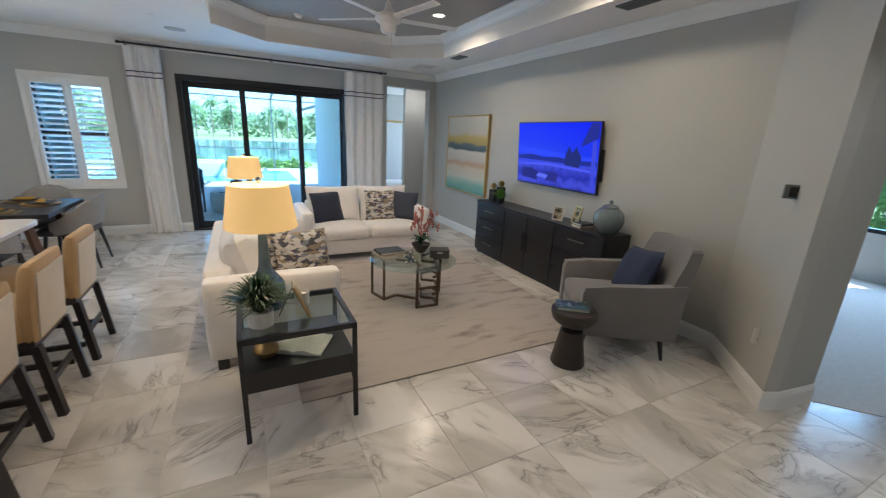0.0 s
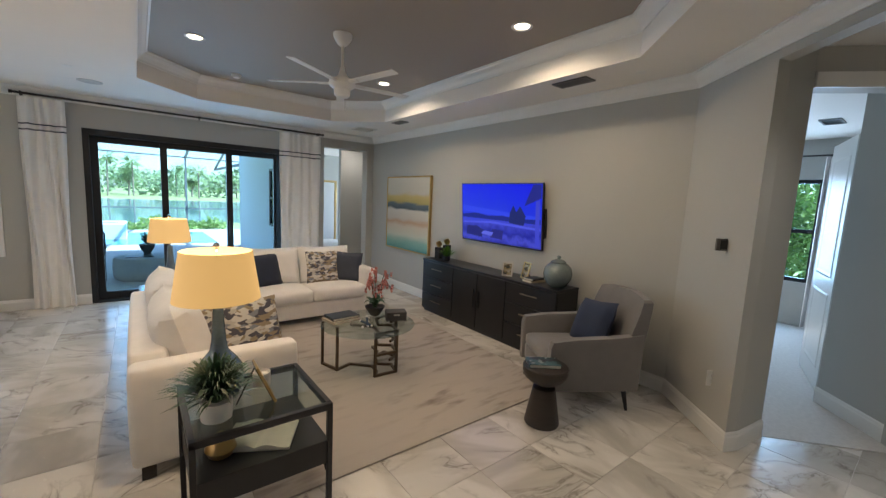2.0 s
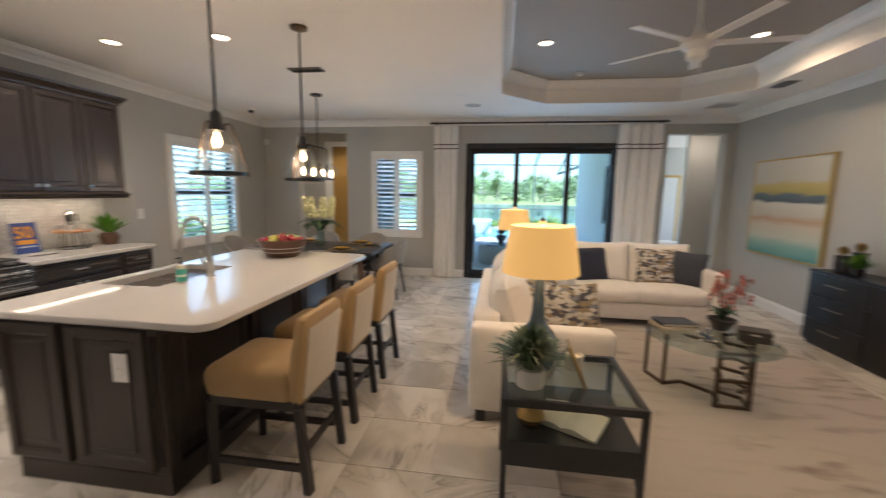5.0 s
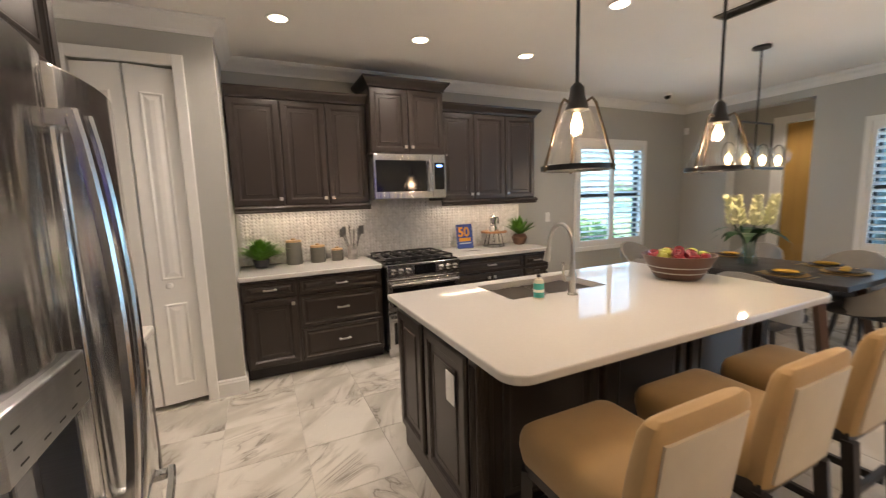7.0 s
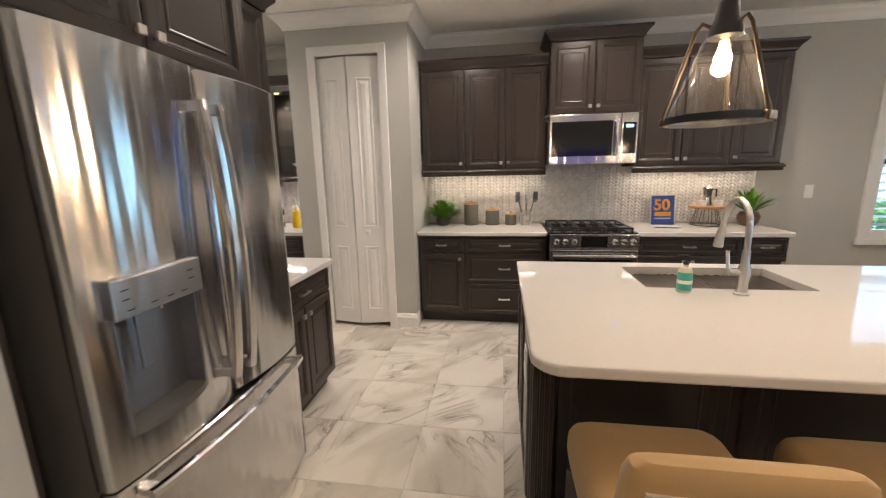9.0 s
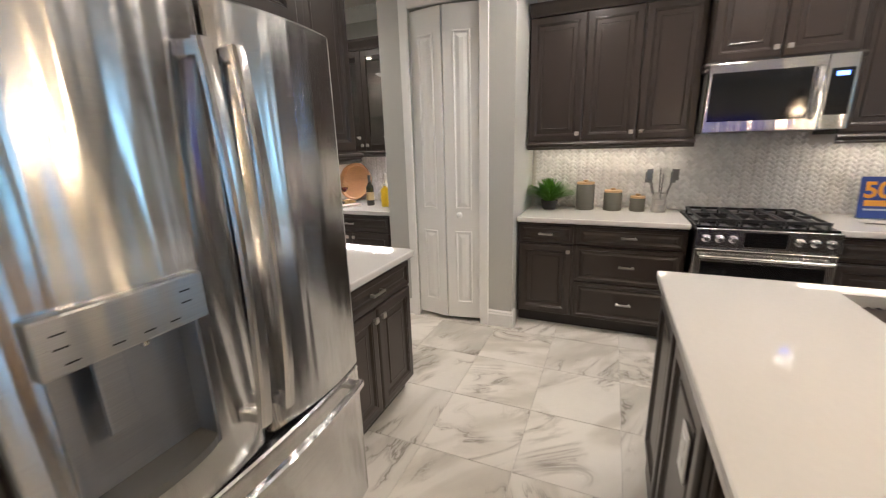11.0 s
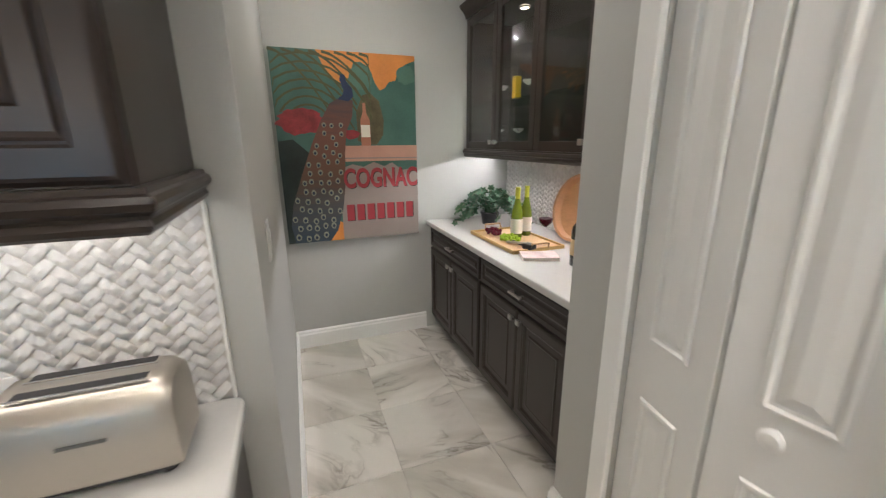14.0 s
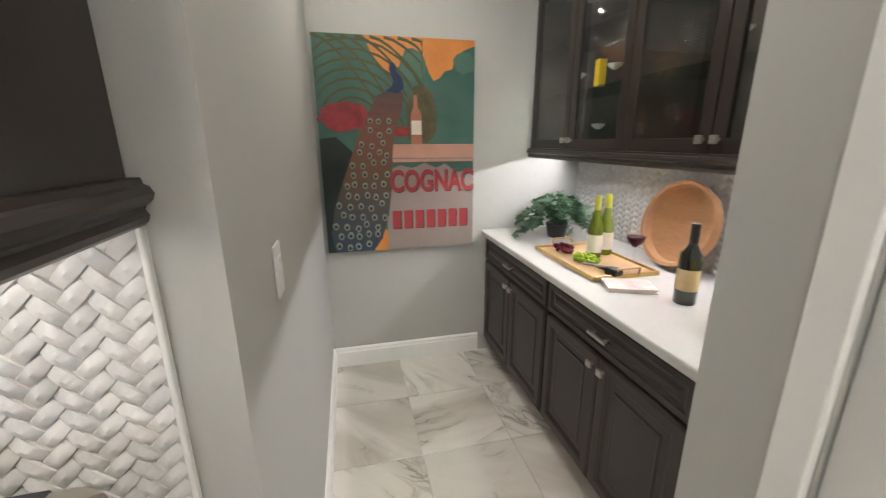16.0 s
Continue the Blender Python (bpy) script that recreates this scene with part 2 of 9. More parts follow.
def patterned(name, colours, scale=9.0, rough=0.85):
    """Irregular patches of a few colours, for printed cushions and the like."""
    m, n, l, b = material(name)
    co, mp, vo = n.new("ShaderNodeTexCoord"), n.new("ShaderNodeMapping"), n.new("ShaderNodeTexVoronoi")
    mp.inputs["Scale"].default_value, mp.inputs["Rotation"].default_value = (1, 1, 2.4), (0.3, 0.5, 0.6)
    l.new(co.outputs["Object"], mp.inputs[0])
    l.new(mp.outputs[0], vo.inputs["Vector"])
    vo.inputs["Scale"].default_value = scale
    vo.distance = "CHEBYCHEV"
    r = ramp(n, [(i / len(colours), c) for i, c in enumerate(colours)])
    r.color_ramp.interpolation = "CONSTANT"
    l.new(vo.outputs["Color"], r.inputs[0])
    l.new(r.outputs[0], b.inputs["Base Color"])
    b.inputs["Roughness"].default_value = rough
    return m


WALL = surface("wall_paint", (0.46, 0.462, 0.437), 0.62, vary=0.03, scale=1.5, bump=0.12, fine=160)
CEIL = surface("ceiling_paint", (0.84, 0.82, 0.78), 0.75, vary=0.03, scale=1.2, bump=0.15, fine=140)
TAUPE = surface("tray_paint", (0.33, 0.30, 0.26), 0.6, vary=0.03, scale=1.2, bump=0.1, fine=140)
WHITE = surface("white_trim_paint", (0.80, 0.80, 0.78), 0.35, vary=0.02, scale=3)
ESPRESSO = surface("espresso_wood", (0.030, 0.022, 0.0185), 0.31, vary=0.08, scale=7, stretch=(1, 1, 0.12), fine=90, bump=0.0, sway=0.025)
QUARTZ = surface("white_quartz", (0.56, 0.55, 0.53), 0.055, vary=0.02, scale=60, fine=300, sway=0.02)
STEEL = brushed_steel("brushed_steel")
TOASTER_STEEL = surface("warm_satin_steel", (0.52, 0.48, 0.42), 0.42, 1.0, vary=0.03)
NICKEL = surface("satin_nickel", (0.55, 0.53, 0.50), 0.3, 1.0, vary=0.04)
CHROME = surface("polished_chrome", (0.7, 0.7, 0.7), 0.08, 1.0, vary=0.02)
BLACK = surface("black_metal", (0.018, 0.018, 0.02), 0.38, vary=0.2)
BRONZE = surface("dark_bronze", (0.022, 0.024, 0.027), 0.4, 0.3, vary=0.15)
ROD_BRONZE = surface("oiled_bronze", (0.10, 0.075, 0.05), 0.38, 0.8, vary=0.2)
GLASS = clear_glass("clear_glass")
PANE = clear_glass("window_glass", (0.70, 0.88, 0.97))
TINTED = clear_glass("smoked_glass", (0.80, 0.86, 0.84))
SEEDED = clear_glass("seeded_glass", (0.97, 0.97, 0.95), seeds=True)
BLACKGLASS = surface("black_glass", (0.008, 0.008, 0.009), 0.06, vary=0.1)
LINEN = surface("white_linen", (0.80, 0.78, 0.755), 0.9, vary=0.05, scale=9, bump=0.3, fine=420, sheen=0.2)
DRAPE = surface("white_drape", (0.84, 0.83, 0.81), 0.9, vary=0.04, scale=9, bump=0.2, fine=380)
NAVY = surface("navy_fabric", (0.020, 0.028, 0.055), 0.9, vary=0.2, scale=14, bump=0.3, fine=420, sheen=0.2)
SLATE = surface("slate_velvet", (0.16, 0.15, 0.145), 0.85, vary=0.12, scale=8, bump=0.2, fine=400, sheen=0.3)
GREYFAB = surface("grey_chair_fabric", (0.30, 0.29, 0.275), 0.9, vary=0.08, scale=10, bump=0.3, fine=400)
CAMEL = surface("camel_fabric", (0.42, 0.275, 0.125), 0.8, vary=0.10, scale=7, bump=0.2, fine=420, sheen=0.15)
# camel again, with the daylight on the stool backs mixed into the colour
DAYLITFAB = surface("daylit_back_fabric", (0.60, 0.53, 0.43), 0.85, vary=0.07, scale=7, bump=0.25, fine=420)
DARKLEG = surface("black_brown_wood", (0.020, 0.017, 0.018), 0.4, vary=0.25, scale=8, stretch=(1, 1, 0.1))
PRINT = patterned("printed_cushion", [(0.5, 0.48, 0.44), (0.08, 0.08, 0.10), (0.30, 0.24, 0.16), (0.62, 0.60, 0.56), (0.22, 0.24, 0.28)], 19)
BLUEGLAZE = surface("blue_glaze", (0.075, 0.12, 0.18), 0.12, vary=0.35, scale=10, fine=60, coat=0.6)
SAGEGLAZE = surface("crackled_sage_glaze", (0.15, 0.19, 0.19), 0.12, vary=0.12, scale=30, fine=90, coat=0.6)
GOLD = surface("brushed_gold", (0.55, 0.38, 0.16), 0.32, 1.0, vary=0.1)
OAK = surface("light_oak", (0.50, 0.32, 0.16), 0.45, vary=0.2, scale=5, stretch=(1, 1, 0.15))
ACACIA = surface("turned_acacia", (0.40, 0.21, 0.10), 0.42, vary=0.3, scale=6, stretch=(1, 0.2, 1))
MAHOGANY = surface("red_brown_wood", (0.10, 0.042, 0.024), 0.4, vary=0.3, scale=9)
CERAMIC = surface("white_ceramic", (0.75, 0.74, 0.72), 0.3, vary=0.05)
STONEWHITE = surface("white_textured_pot", (0.66, 0.65, 0.64), 0.7, vary=0.15, scale=25, bump=0.5, fine=60)
GREYCERAMIC = surface("olive_grey_stoneware", (0.11, 0.105, 0.085), 0.55, vary=0.1)
CHARCOAL = surface("charcoal_stone", (0.06, 0.058, 0.055), 0.7, vary=0.2, scale=20)
GRASSLEAF = surface("grass_leaf", (0.10, 0.25, 0.03), 0.5, vary=0.4, scale=30)
DARKLEAF = surface("dark_leaf", (0.025, 0.075, 0.03), 0.45, vary=0.4, scale=25)
IVYLEAF = surface("ivy_leaf", (0.05, 0.12, 0.06), 0.5, vary=0.5, scale=25)
PALMLEAF = leafy("palm_leaf", (0.27, 0.36, 0.19), 0.6, vary=0.4, scale=2)
LIME = surface("lime_succulent", (0.20, 0.36, 0.03), 0.5, vary=0.3, scale=30)
BURGUNDY = surface("burgundy_succulent", (0.050, 0.014, 0.014), 0.38, vary=0.6, scale=30)
SAGELEAF = surface("sage_succulent", (0.10, 0.17, 0.09), 0.45, vary=0.4, scale=30)
CORAL = surface("coral_petal", (0.60, 0.22, 0.18), 0.6, vary=0.3, scale=30)
CREAMPETAL = surface("cream_petal", (0.70, 0.71, 0.46), 0.6, vary=0.2, scale=30)
PAPER = surface("paper", (0.72, 0.69, 0.60), 0.8, vary=0.08, scale=10)
BOOKDARK = surface("dark_book_cover", (0.03, 0.035, 0.045), 0.4, vary=0.3, scale=12)
BOOKTEAL = patterned("teal_picture_cover", [(0.015, 0.05, 0.055), (0.02, 0.02, 0.025), (0.05, 0.12, 0.13), (0.30, 0.32, 0.30), (0.012, 0.03, 0.03)], 22, 0.3)
BOOKBEIGE = surface("beige_book_cover", (0.45, 0.38, 0.28), 0.6, vary=0.2, scale=12)
OUTLET = surface("white_plastic", (0.78, 0.78, 0.76), 0.3, vary=0.02)
DARKPLASTIC = surface("dark_plastic", (0.02, 0.02, 0.022), 0.45, vary=0.1)
GREYPLASTIC = surface("grey_plastic", (0.10, 0.10, 0.095), 0.4, vary=0.1)
GREENGLASS = surface("green_bottle", (0.13, 0.17, 0.012), 0.08, vary=0.15, coat=0.5)
DARKBOTTLE = surface("dark_bottle", (0.012, 0.015, 0.008), 0.08, vary=0.1, coat=0.5)
YELLOW = surface("yellow_box", (0.78, 0.52, 0.02), 0.4, vary=0.08)
REDGRAPE = surface("red_grape", (0.11, 0.008, 0.02), 0.25, vary=0.3)
GREENGRAPE = surface("green_grape", (0.30, 0.44, 0.03), 0.25, vary=0.2)
REDWINE = surface("red_wine", (0.06, 0.004, 0.012), 0.1, vary=0.1)
TILE = marble_tile("veined_porcelain", (0.69, 0.66, 0.61), (0.55, 0.52, 0.465), (0.22, 0.195, 0.165))
GROUT = surface("grout", (0.58, 0.555, 0.52), 0.85, vary=0.1)
RUG = distressed("grey_beige_rug", (0.45, 0.405, 0.355), (0.24, 0.21, 0.18))
CARPET = surface("pale_carpet", (0.55, 0.53, 0.50), 0.95, vary=0.1, scale=30, bump=0.5, fine=300)
WEAVE = surface("carved_marble_mosaic", (0.66, 0.65, 0.64), 0.3, vary=0.14, scale=14, spread=0.10)
STUCCO = surface("white_stucco", (0.74, 0.75, 0.74), 0.85, vary=0.05, scale=3, bump=0.4, fine=90)
PAVER = surface("travertine_paver", (0.50, 0.46, 0.42), 0.75, vary=0.15, scale=2, fine=30)
LAWN = surface("lawn", (0.30, 0.33, 0.13), 0.9, vary=0.3, scale=0.3, fine=9)
WATER = surface("lake_water", (0.10, 0.20, 0.24), 0.06, vary=0.1, scale=0.4, bump=0.2, fine=3)
POOLWATER = surface("pool_water", (0.05, 0.30, 0.38), 0.05, vary=0.15, scale=1, bump=0.3, fine=4)
HEDGE = leafy("hedge_leaf", (0.26, 0.37, 0.12), 0.6, vary=0.45, scale=3)
# far-shore leaves, greyed and paled so their colour carries the haze
FARLEAF = leafy("hazed_far_leaf", (0.36, 0.44, 0.27), 0.7, vary=0.3, scale=0.4)
# dark cage metal made paler: the haze over it is in the colour
CAGE = surface("hazed_aluminium", (0.16, 0.17, 0.18), 0.5, vary=0.1)
BARK = surface("bark", (0.26, 0.22, 0.17), 0.9, vary=0.3, scale=6)
WICKER = surface("grey_wicker", (0.46, 0.445, 0.42), 0.8, vary=0.3, scale=40, bump=0.6, fine=90)


# ---- mesh tools ----
def part(name, bm, mat, parent=None, label="", smooth=False):
    me = bpy.data.meshes.new(name)
    bm.normal_update()
    bm.to_mesh(me)
    bm.free()
    me.materials.append(mat)
    if smooth:
        me.shade_smooth()
        me.set_sharp_from_angle(angle=radians(38))
    ob = new(name, me)
    ob.parent = parent
    if label:
        ob["label"] = label
    return ob


def thing(name, x, y, z, rz=0, label="", category="", group="", kind=""):
    ob = new(name)
    ob.empty_display_size = 0.1
    ob.matrix_basis = pose(x, y, z, 0, 0, rz)
    return tagged(ob, label, category, group, kind)


def solo(name, bm, mat, x, y, z, rz, label, category, group="", kind="", smooth=False):
    ob = part(name, bm, mat, None, "", smooth)
    ob.matrix_basis = pose(x, y, z, 0, 0, rz)
    return tagged(ob, label, category, group, kind)


def box(x0, y0, z0, x1, y1, z1, bevel=0.0, bm=None, segs=2, m=None):
    bm = bm or bmesh.new()
    vs = [bm.verts.new((x, y, z)) for z in (z0, z1) for y in (y0, y1) for x in (x0, x1)]
    if m is not None:
        for v in vs:
            v.co = m @ v.co
    fs = [bm.faces.new([vs[i] for i in f]) for f in ((0, 2, 3, 1), (4, 5, 7, 6), (0, 1, 5, 4), (2, 6, 7, 3), (0, 4, 6, 2), (1, 3, 7, 5))]
    if bevel:
        edges = list({e for f in fs for e in f.edges})
        bmesh.ops.bevel(bm, geom=edges, offset=bevel, segments=segs, affect="EDGES", profile=0.5)
    return bm


def prism(points, z0, z1, bm=None):
    """An upright prism over a plan outline, given anticlockwise."""
    bm = bm or bmesh.new()
    lo, hi = [bm.verts.new((x, y, z0)) for x, y in points], [bm.verts.new((x, y, z1)) for x, y in points]
    bm.faces.new(lo[::-1])
    bm.faces.new(hi)
    for i in range(len(points)):
        j = (i + 1) % len(points)
        bm.faces.new((lo[i], lo[j], hi[j], hi[i]))
    return bm


def loft(rings, bm=None, close=True, caps=True):
    """Joins rings of points, all of one length, in order."""
    bm = bm or bmesh.new()
    rows = [[bm.verts.new(p) for p in r] for r in rings]
    n = len(rows[0])
    for a, b in zip(rows, rows[1:]):
        for i in range(n if close else n - 1):
            j = (i + 1) % n
            bm.faces.new((a[i], a[j], b[j], b[i]))
    if caps and close:
        bm.faces.new(rows[0][::-1])
        bm.faces.new(rows[-1])
    return bm


def lathe(profile, segs=24, bm=None, m=None, caps=True):
    """Turns (radius, height) pairs round z."""
    m = m or Matrix()
    rings = []
    for r, z in profile:
        rings.append([m @ Vector((max(r, 1e-4) * math.cos(2 * math.pi * i / segs), max(r, 1e-4) * math.sin(2 * math.pi * i / segs), z)) for i in range(segs)])
    return loft(rings, bm, True, caps)


def tube(points, r, segs=8, bm=None, taper=1.0):
    """A round bar along points."""
    pts = [Vector(p) for p in points]
    rings = []
    side = None
    for i, p in enumerate(pts):
        d = (pts[min(i + 1, len(pts) - 1)] - pts[max(i - 1, 0)]).normalized()
        ref = side or (Vector((0, 0, 1)) if abs(d.z) < 0.9 else Vector((1, 0, 0)))
        u = d.cross(ref).cross(d).normalized() if side else d.cross(ref).normalized()
        side = u
        w = d.cross(u)
        k = r * (1 + (taper - 1) * i / max(1, len(pts) - 1))
        rings.append([p + k * (math.cos(a) * u + math.sin(a) * w) for a in (2 * math.pi * s / segs for s in range(segs))])
    return loft(rings, bm)


def bar(a, b, w, h=None, bm=None, bevel=0.0):
    """A square bar from a to b."""
    a, b = Vector(a), Vector(b)
    d = b - a
    q = d.to_track_quat("Z", "Y").to_matrix().to_4x4()
    h = h or w
    return box(-w / 2, -h / 2, 0, w / 2, h / 2, d.length, bevel, bm, 1, Matrix.Translation(a) @ q)


def pillow(w, d, h, power=4.0, puff=0.5, n=10, m=None, bm=None):
    """A stuffed cushion: w by d in plan, h thick in the middle, thinner at the seams."""
    m = m or Matrix()
    bm = bm or bmesh.new()
    grid = {}
    for s in (1, -1):
        for i in range(n + 1):
            for j in range(n + 1):
                u, v = 2 * i / n - 1, 2 * j / n - 1
                edge = (1 - abs(u) ** power) * (1 - abs(v) ** power)
                if edge < 1e-6 and s < 0:
                    grid[s, i, j] = grid[1, i, j]
                    continue
                pinch = 1 - 0.06 * puff * ((abs(u * v)) ** 1.5 * -1 + abs(u) ** 2 * (1 - abs(v)) + abs(v) ** 2 * (1 - abs(u)))
                z = s * h / 2 * max(0, edge) ** puff
                grid[s, i, j] = bm.verts.new(m @ Vector((u * w / 2 * pinch, v * d / 2 * pinch, z)))
    for s in (1, -1):
        for i in range(n):
            for j in range(n):
                f = [grid[s, i, j], grid[s, i + 1, j], grid[s, i + 1, j + 1], grid[s, i, j + 1]]
                bm.faces.new(f if s > 0 else f[::-1])
    return bm


def soft_box(x0, y0, z0, x1, y1, z1, r=0.04, bulge=0.02, bm=None, m=None):
    """An upholstered block with rounded edges and slightly full faces."""
    m = m or Matrix()
    bm = bm or bmesh.new()
    c = Vector(((x0 + x1) / 2, (y0 + y1) / 2, (z0 + z1) / 2))
    hx, hy, hz = (x1 - x0) / 2, (y1 - y0) / 2, (z1 - z0) / 2
    ts = [-1, -0.93, -0.75, -0.4, 0, 0.4, 0.75, 0.93, 1]
    cache = {}

    def at(p):
        key = tuple(round(v, 4) for v in p)
        if key not in cache:
            q = Vector((p[0] * hx, p[1] * hy, p[2] * hz))
            core = Vector((max(-hx + r, min(hx - r, q.x)), max(-hy + r, min(hy - r, q.y)), max(-hz + r, min(hz - r, q.z))))
            off = q - core
            if off.length > 1e-6:
                q = core + off.normalized() * r
            fx, fy, fz = (1 - p[0] ** 2), (1 - p[1] ** 2), (1 - p[2] ** 2)
            q += Vector((p[0] * fy * fz, p[1] * fx * fz, p[2] * fx * fy)) * bulge
            cache[key] = bm.verts.new(m @ (c + q))
        return cache[key]

    for ax in range(3):
        for s in (-1, 1):
            for i in range(8):
                for j in range(8):
                    quad = []
                    for a, b in ((ts[i], ts[j]), (ts[i + 1], ts[j]), (ts[i + 1], ts[j + 1]), (ts[i], ts[j + 1])):
                        p = [0, 0, 0]
                        p[ax], p[(ax + 1) % 3], p[(ax + 2) % 3] = s, a, b
                        quad.append(at(p))
                    bm.faces.new(quad if s > 0 else quad[::-1])
    return bm


def stepped(w, h, loops, x0=0.0, z0=0.0, bm=None):
    """A panel of nested rectangles: pairs of (inset, how far it stands out towards -y). Closed at the back at y = 0."""
    rings = [[(x0, 0, z0), (x0 + w, 0, z0), (x0 + w, 0, z0 + h), (x0, 0, z0 + h)]]
    for inset, out in loops:
        rings.append([(x0 + inset, -out, z0 + inset), (x0 + w - inset, -out, z0 + inset), (x0 + w - inset, -out, z0 + h - inset), (x0 + inset, -out, z0 + h - inset)])
    return loft(rings, bm)


RAISED = [(0.0, 0.012), (0.003, 0.017), (0.009, 0.021), (0.014, 0.022), (0.048, 0.022), (0.052, 0.018), (0.056, 0.0185), (0.060, 0.013), (0.067, 0.008), (0.094, 0.0085), (0.098, 0.013), (0.103, 0.0145), (0.108, 0.0125), (0.112, 0.0128)]
DRAWER = [(0.0, 0.014), (0.004, 0.019), (0.026, 0.019), (0.030, 0.013), (0.038, 0.010), (0.046, 0.010), (0.060, 0.016)]
GLAZED = 0.055


def leaf(bm, base, tip, width, bend=(0, 0, 0), n=3, cup=0.0):
    """A tapered blade from base to tip, bent in the middle."""
    base, tip, bend = Vector(base), Vector(tip), Vector(bend)
    d = tip - base
    side = d.cross(Vector((0, 0, 1)))
    side = side.normalized() if side.length > 1e-5 else Vector((1, 0, 0))
    rows = []
    for i in range(n + 1):
        t = i / n
        p = base + d * t + bend * (4 * t * (1 - t))
        w = width * (0.35 + 1.3 * t if t < 0.5 else 2 * (1 - t)) * 0.5 + 0.0004
        rows.append((bm.verts.new(p - side * w), bm.verts.new(p + side * w)))
    for a, b in zip(rows, rows[1:]):
        bm.faces.new((a[0], a[1], b[1], b[0]))


def tuft(count, height, spread, width, rnd, z=0.0, droop=0.3, low=0.5, bm=None, n=3):
    bm = bm or bmesh.new()
    for _ in range(count):
        a, k = rnd.uniform(0, 2 * math.pi), rnd.uniform(0.1, 1)
        s, h = spread * k, height * rnd.uniform(low, 1) * (1 - 0.55 * k * k)
        c, q = math.cos(a), math.sin(a)
        leaf(bm, (c * 0.02 * k, q * 0.02 * k, z), (c * s, q * s, z + h), width * rnd.uniform(0.7, 1.2), (0, 0, h * droop), n)
    return bm


# ---- structure ----
H = 2.83
WEST, EAST, NORTH = -4.42, 3.80, 7.45


def structure(name, bm, mat, label, category, smooth=False):
    return tagged(part(name, bm, mat, None, "", smooth), label, category, "", "structure")


def pierced(x0, x1, y0, y1, z0, z1, holes, along):
    """A wall block with rectangular holes right through it; holes are (from, to, bottom, top) along x or y."""
    bm = bmesh.new()
    us = sorted({(x0 if along == "x" else y0), (x1 if along == "x" else y1), *[h[0] for h in holes], *[h[1] for h in holes]})
    for a, b in zip(us, us[1:]):
        zs = [(z0, z1)]
        for h in holes:
            if h[0] <= a + 1e-6 and h[1] >= b - 1e-6:
                zs = [(p, q) for lo, hi in zs for p, q in ((lo, min(hi, h[2])), (max(lo, h[3]), hi)) if q - p > 1e-4]
        for lo, hi in zs:
            if along == "x":
                box(a, y0, lo, b, y1, hi, 0, bm)
            else:
                box(x0, a, lo, x1, b, hi, 0, bm)
    bmesh.ops.remove_doubles(bm, verts=bm.verts, dist=1e-5)
    return bm


WALL_LABEL = "smooth warm grey painted plaster wall"
structure("wall_north", pierced(WEST - 0.15, EAST + 0.15, NORTH, NORTH + 0.2, 0, 3.3,
          [(-0.55, 2.62, 0, 2.415), (-2.23, -1.41, 0.78, 2.21), (-3.74, -2.77, 0, 2.62), (2.78, 3.66, 0, 2.56)], "x"), WALL, WALL_LABEL, "wall")
structure("wall_west", pierced(WEST - 0.15, WEST, -2.12, NORTH, 0, 3.3, [(5.22, 6.52, 0.77, 2.21)], "y"), WALL, WALL_LABEL, "wall")
structure("wall_east", box(EAST, 1.62, 0, EAST + 0.15, NORTH, 3.3), WALL, WALL_LABEL, "wall")
structure("wall_diagonal", prism([(3.80, 1.62), (3.237, 0.972), (3.33, 0.93), (3.70, 0.876), (3.95, 1.10), (3.95, 1.62)], 0, 3.3), WALL, WALL_LABEL, "wall")
structure("wall_diagonal_beam", prism([(3.237, 0.972), (-0.21, -2.995), (-0.12, -3.0), (3.33, 0.93)], 2.66, 3.3), WALL, WALL_LABEL, "wall")
structure("wall_door_head", prism([(3.70, 0.876), (4.30, 0.206), (4.40, 0.30), (3.80, 0.97)], 2.56, 3.3), WALL, WALL_LABEL, "wall")
# hall walls run on out of view, made up to close the shell
structure("wall_hall_east", prism([(4.30, 0.206), (4.55, -0.1), (4.55, -3.0), (4.7, -3.0), (4.7, 0.0), (4.40, 0.30)], 0, 3.3), WALL, WALL_LABEL, "wall")
structure("wall_south", box(-0.78, -3.15, 0, 4.7, -3.0, 3.3), WALL, WALL_LABEL, "wall")
structure("wall_fridge_stub", box(-0.76, -3.0, 0, -0.62, 0.70, 3.3), WALL, WALL_LABEL, "wall")
structure("wall_nook", box(-2.66, -0.16, 0, -0.76, -0.04, 3.3, 0), WALL, WALL_LABEL, "wall")
structure("wall_switch", box(-2.66, -1.98, 0, -2.54, -0.16, 3.3, 0), WALL, WALL_LABEL, "wall")
structure("wall_poster", box(WEST, -2.12, 0, -2.54, -1.98, 3.3, 0), WALL, WALL_LABEL, "wall")
structure("wall_closet_front", pierced(-3.755, -3.635, -0.135, 0.97, 0, 3.3, [(0.13, 0.705, 0, 2.49)], "y"), WALL, WALL_LABEL, "wall")
structure("wall_closet_north", box(WEST, 0.85, 0, -3.755, 0.97, 3.3, 0), WALL, WALL_LABEL, "wall")
structure("wall_closet_south", box(WEST, -0.135, 0, -3.755, -0.015, 3.3, 0), WALL, WALL_LABEL, "wall")

# floor slab, with tiles laid on it further down
structure("floor", box(WEST - 0.15, -3.15, -0.2, EAST + 0.9, NORTH + 0.2, -0.004), GROUT, "grey grouted floor under marble-look porcelain tiles", "floor")

# ceiling with a chamfered tray
TRAY = (0.05, 3.08, 1.17, 6.35, 0.62)


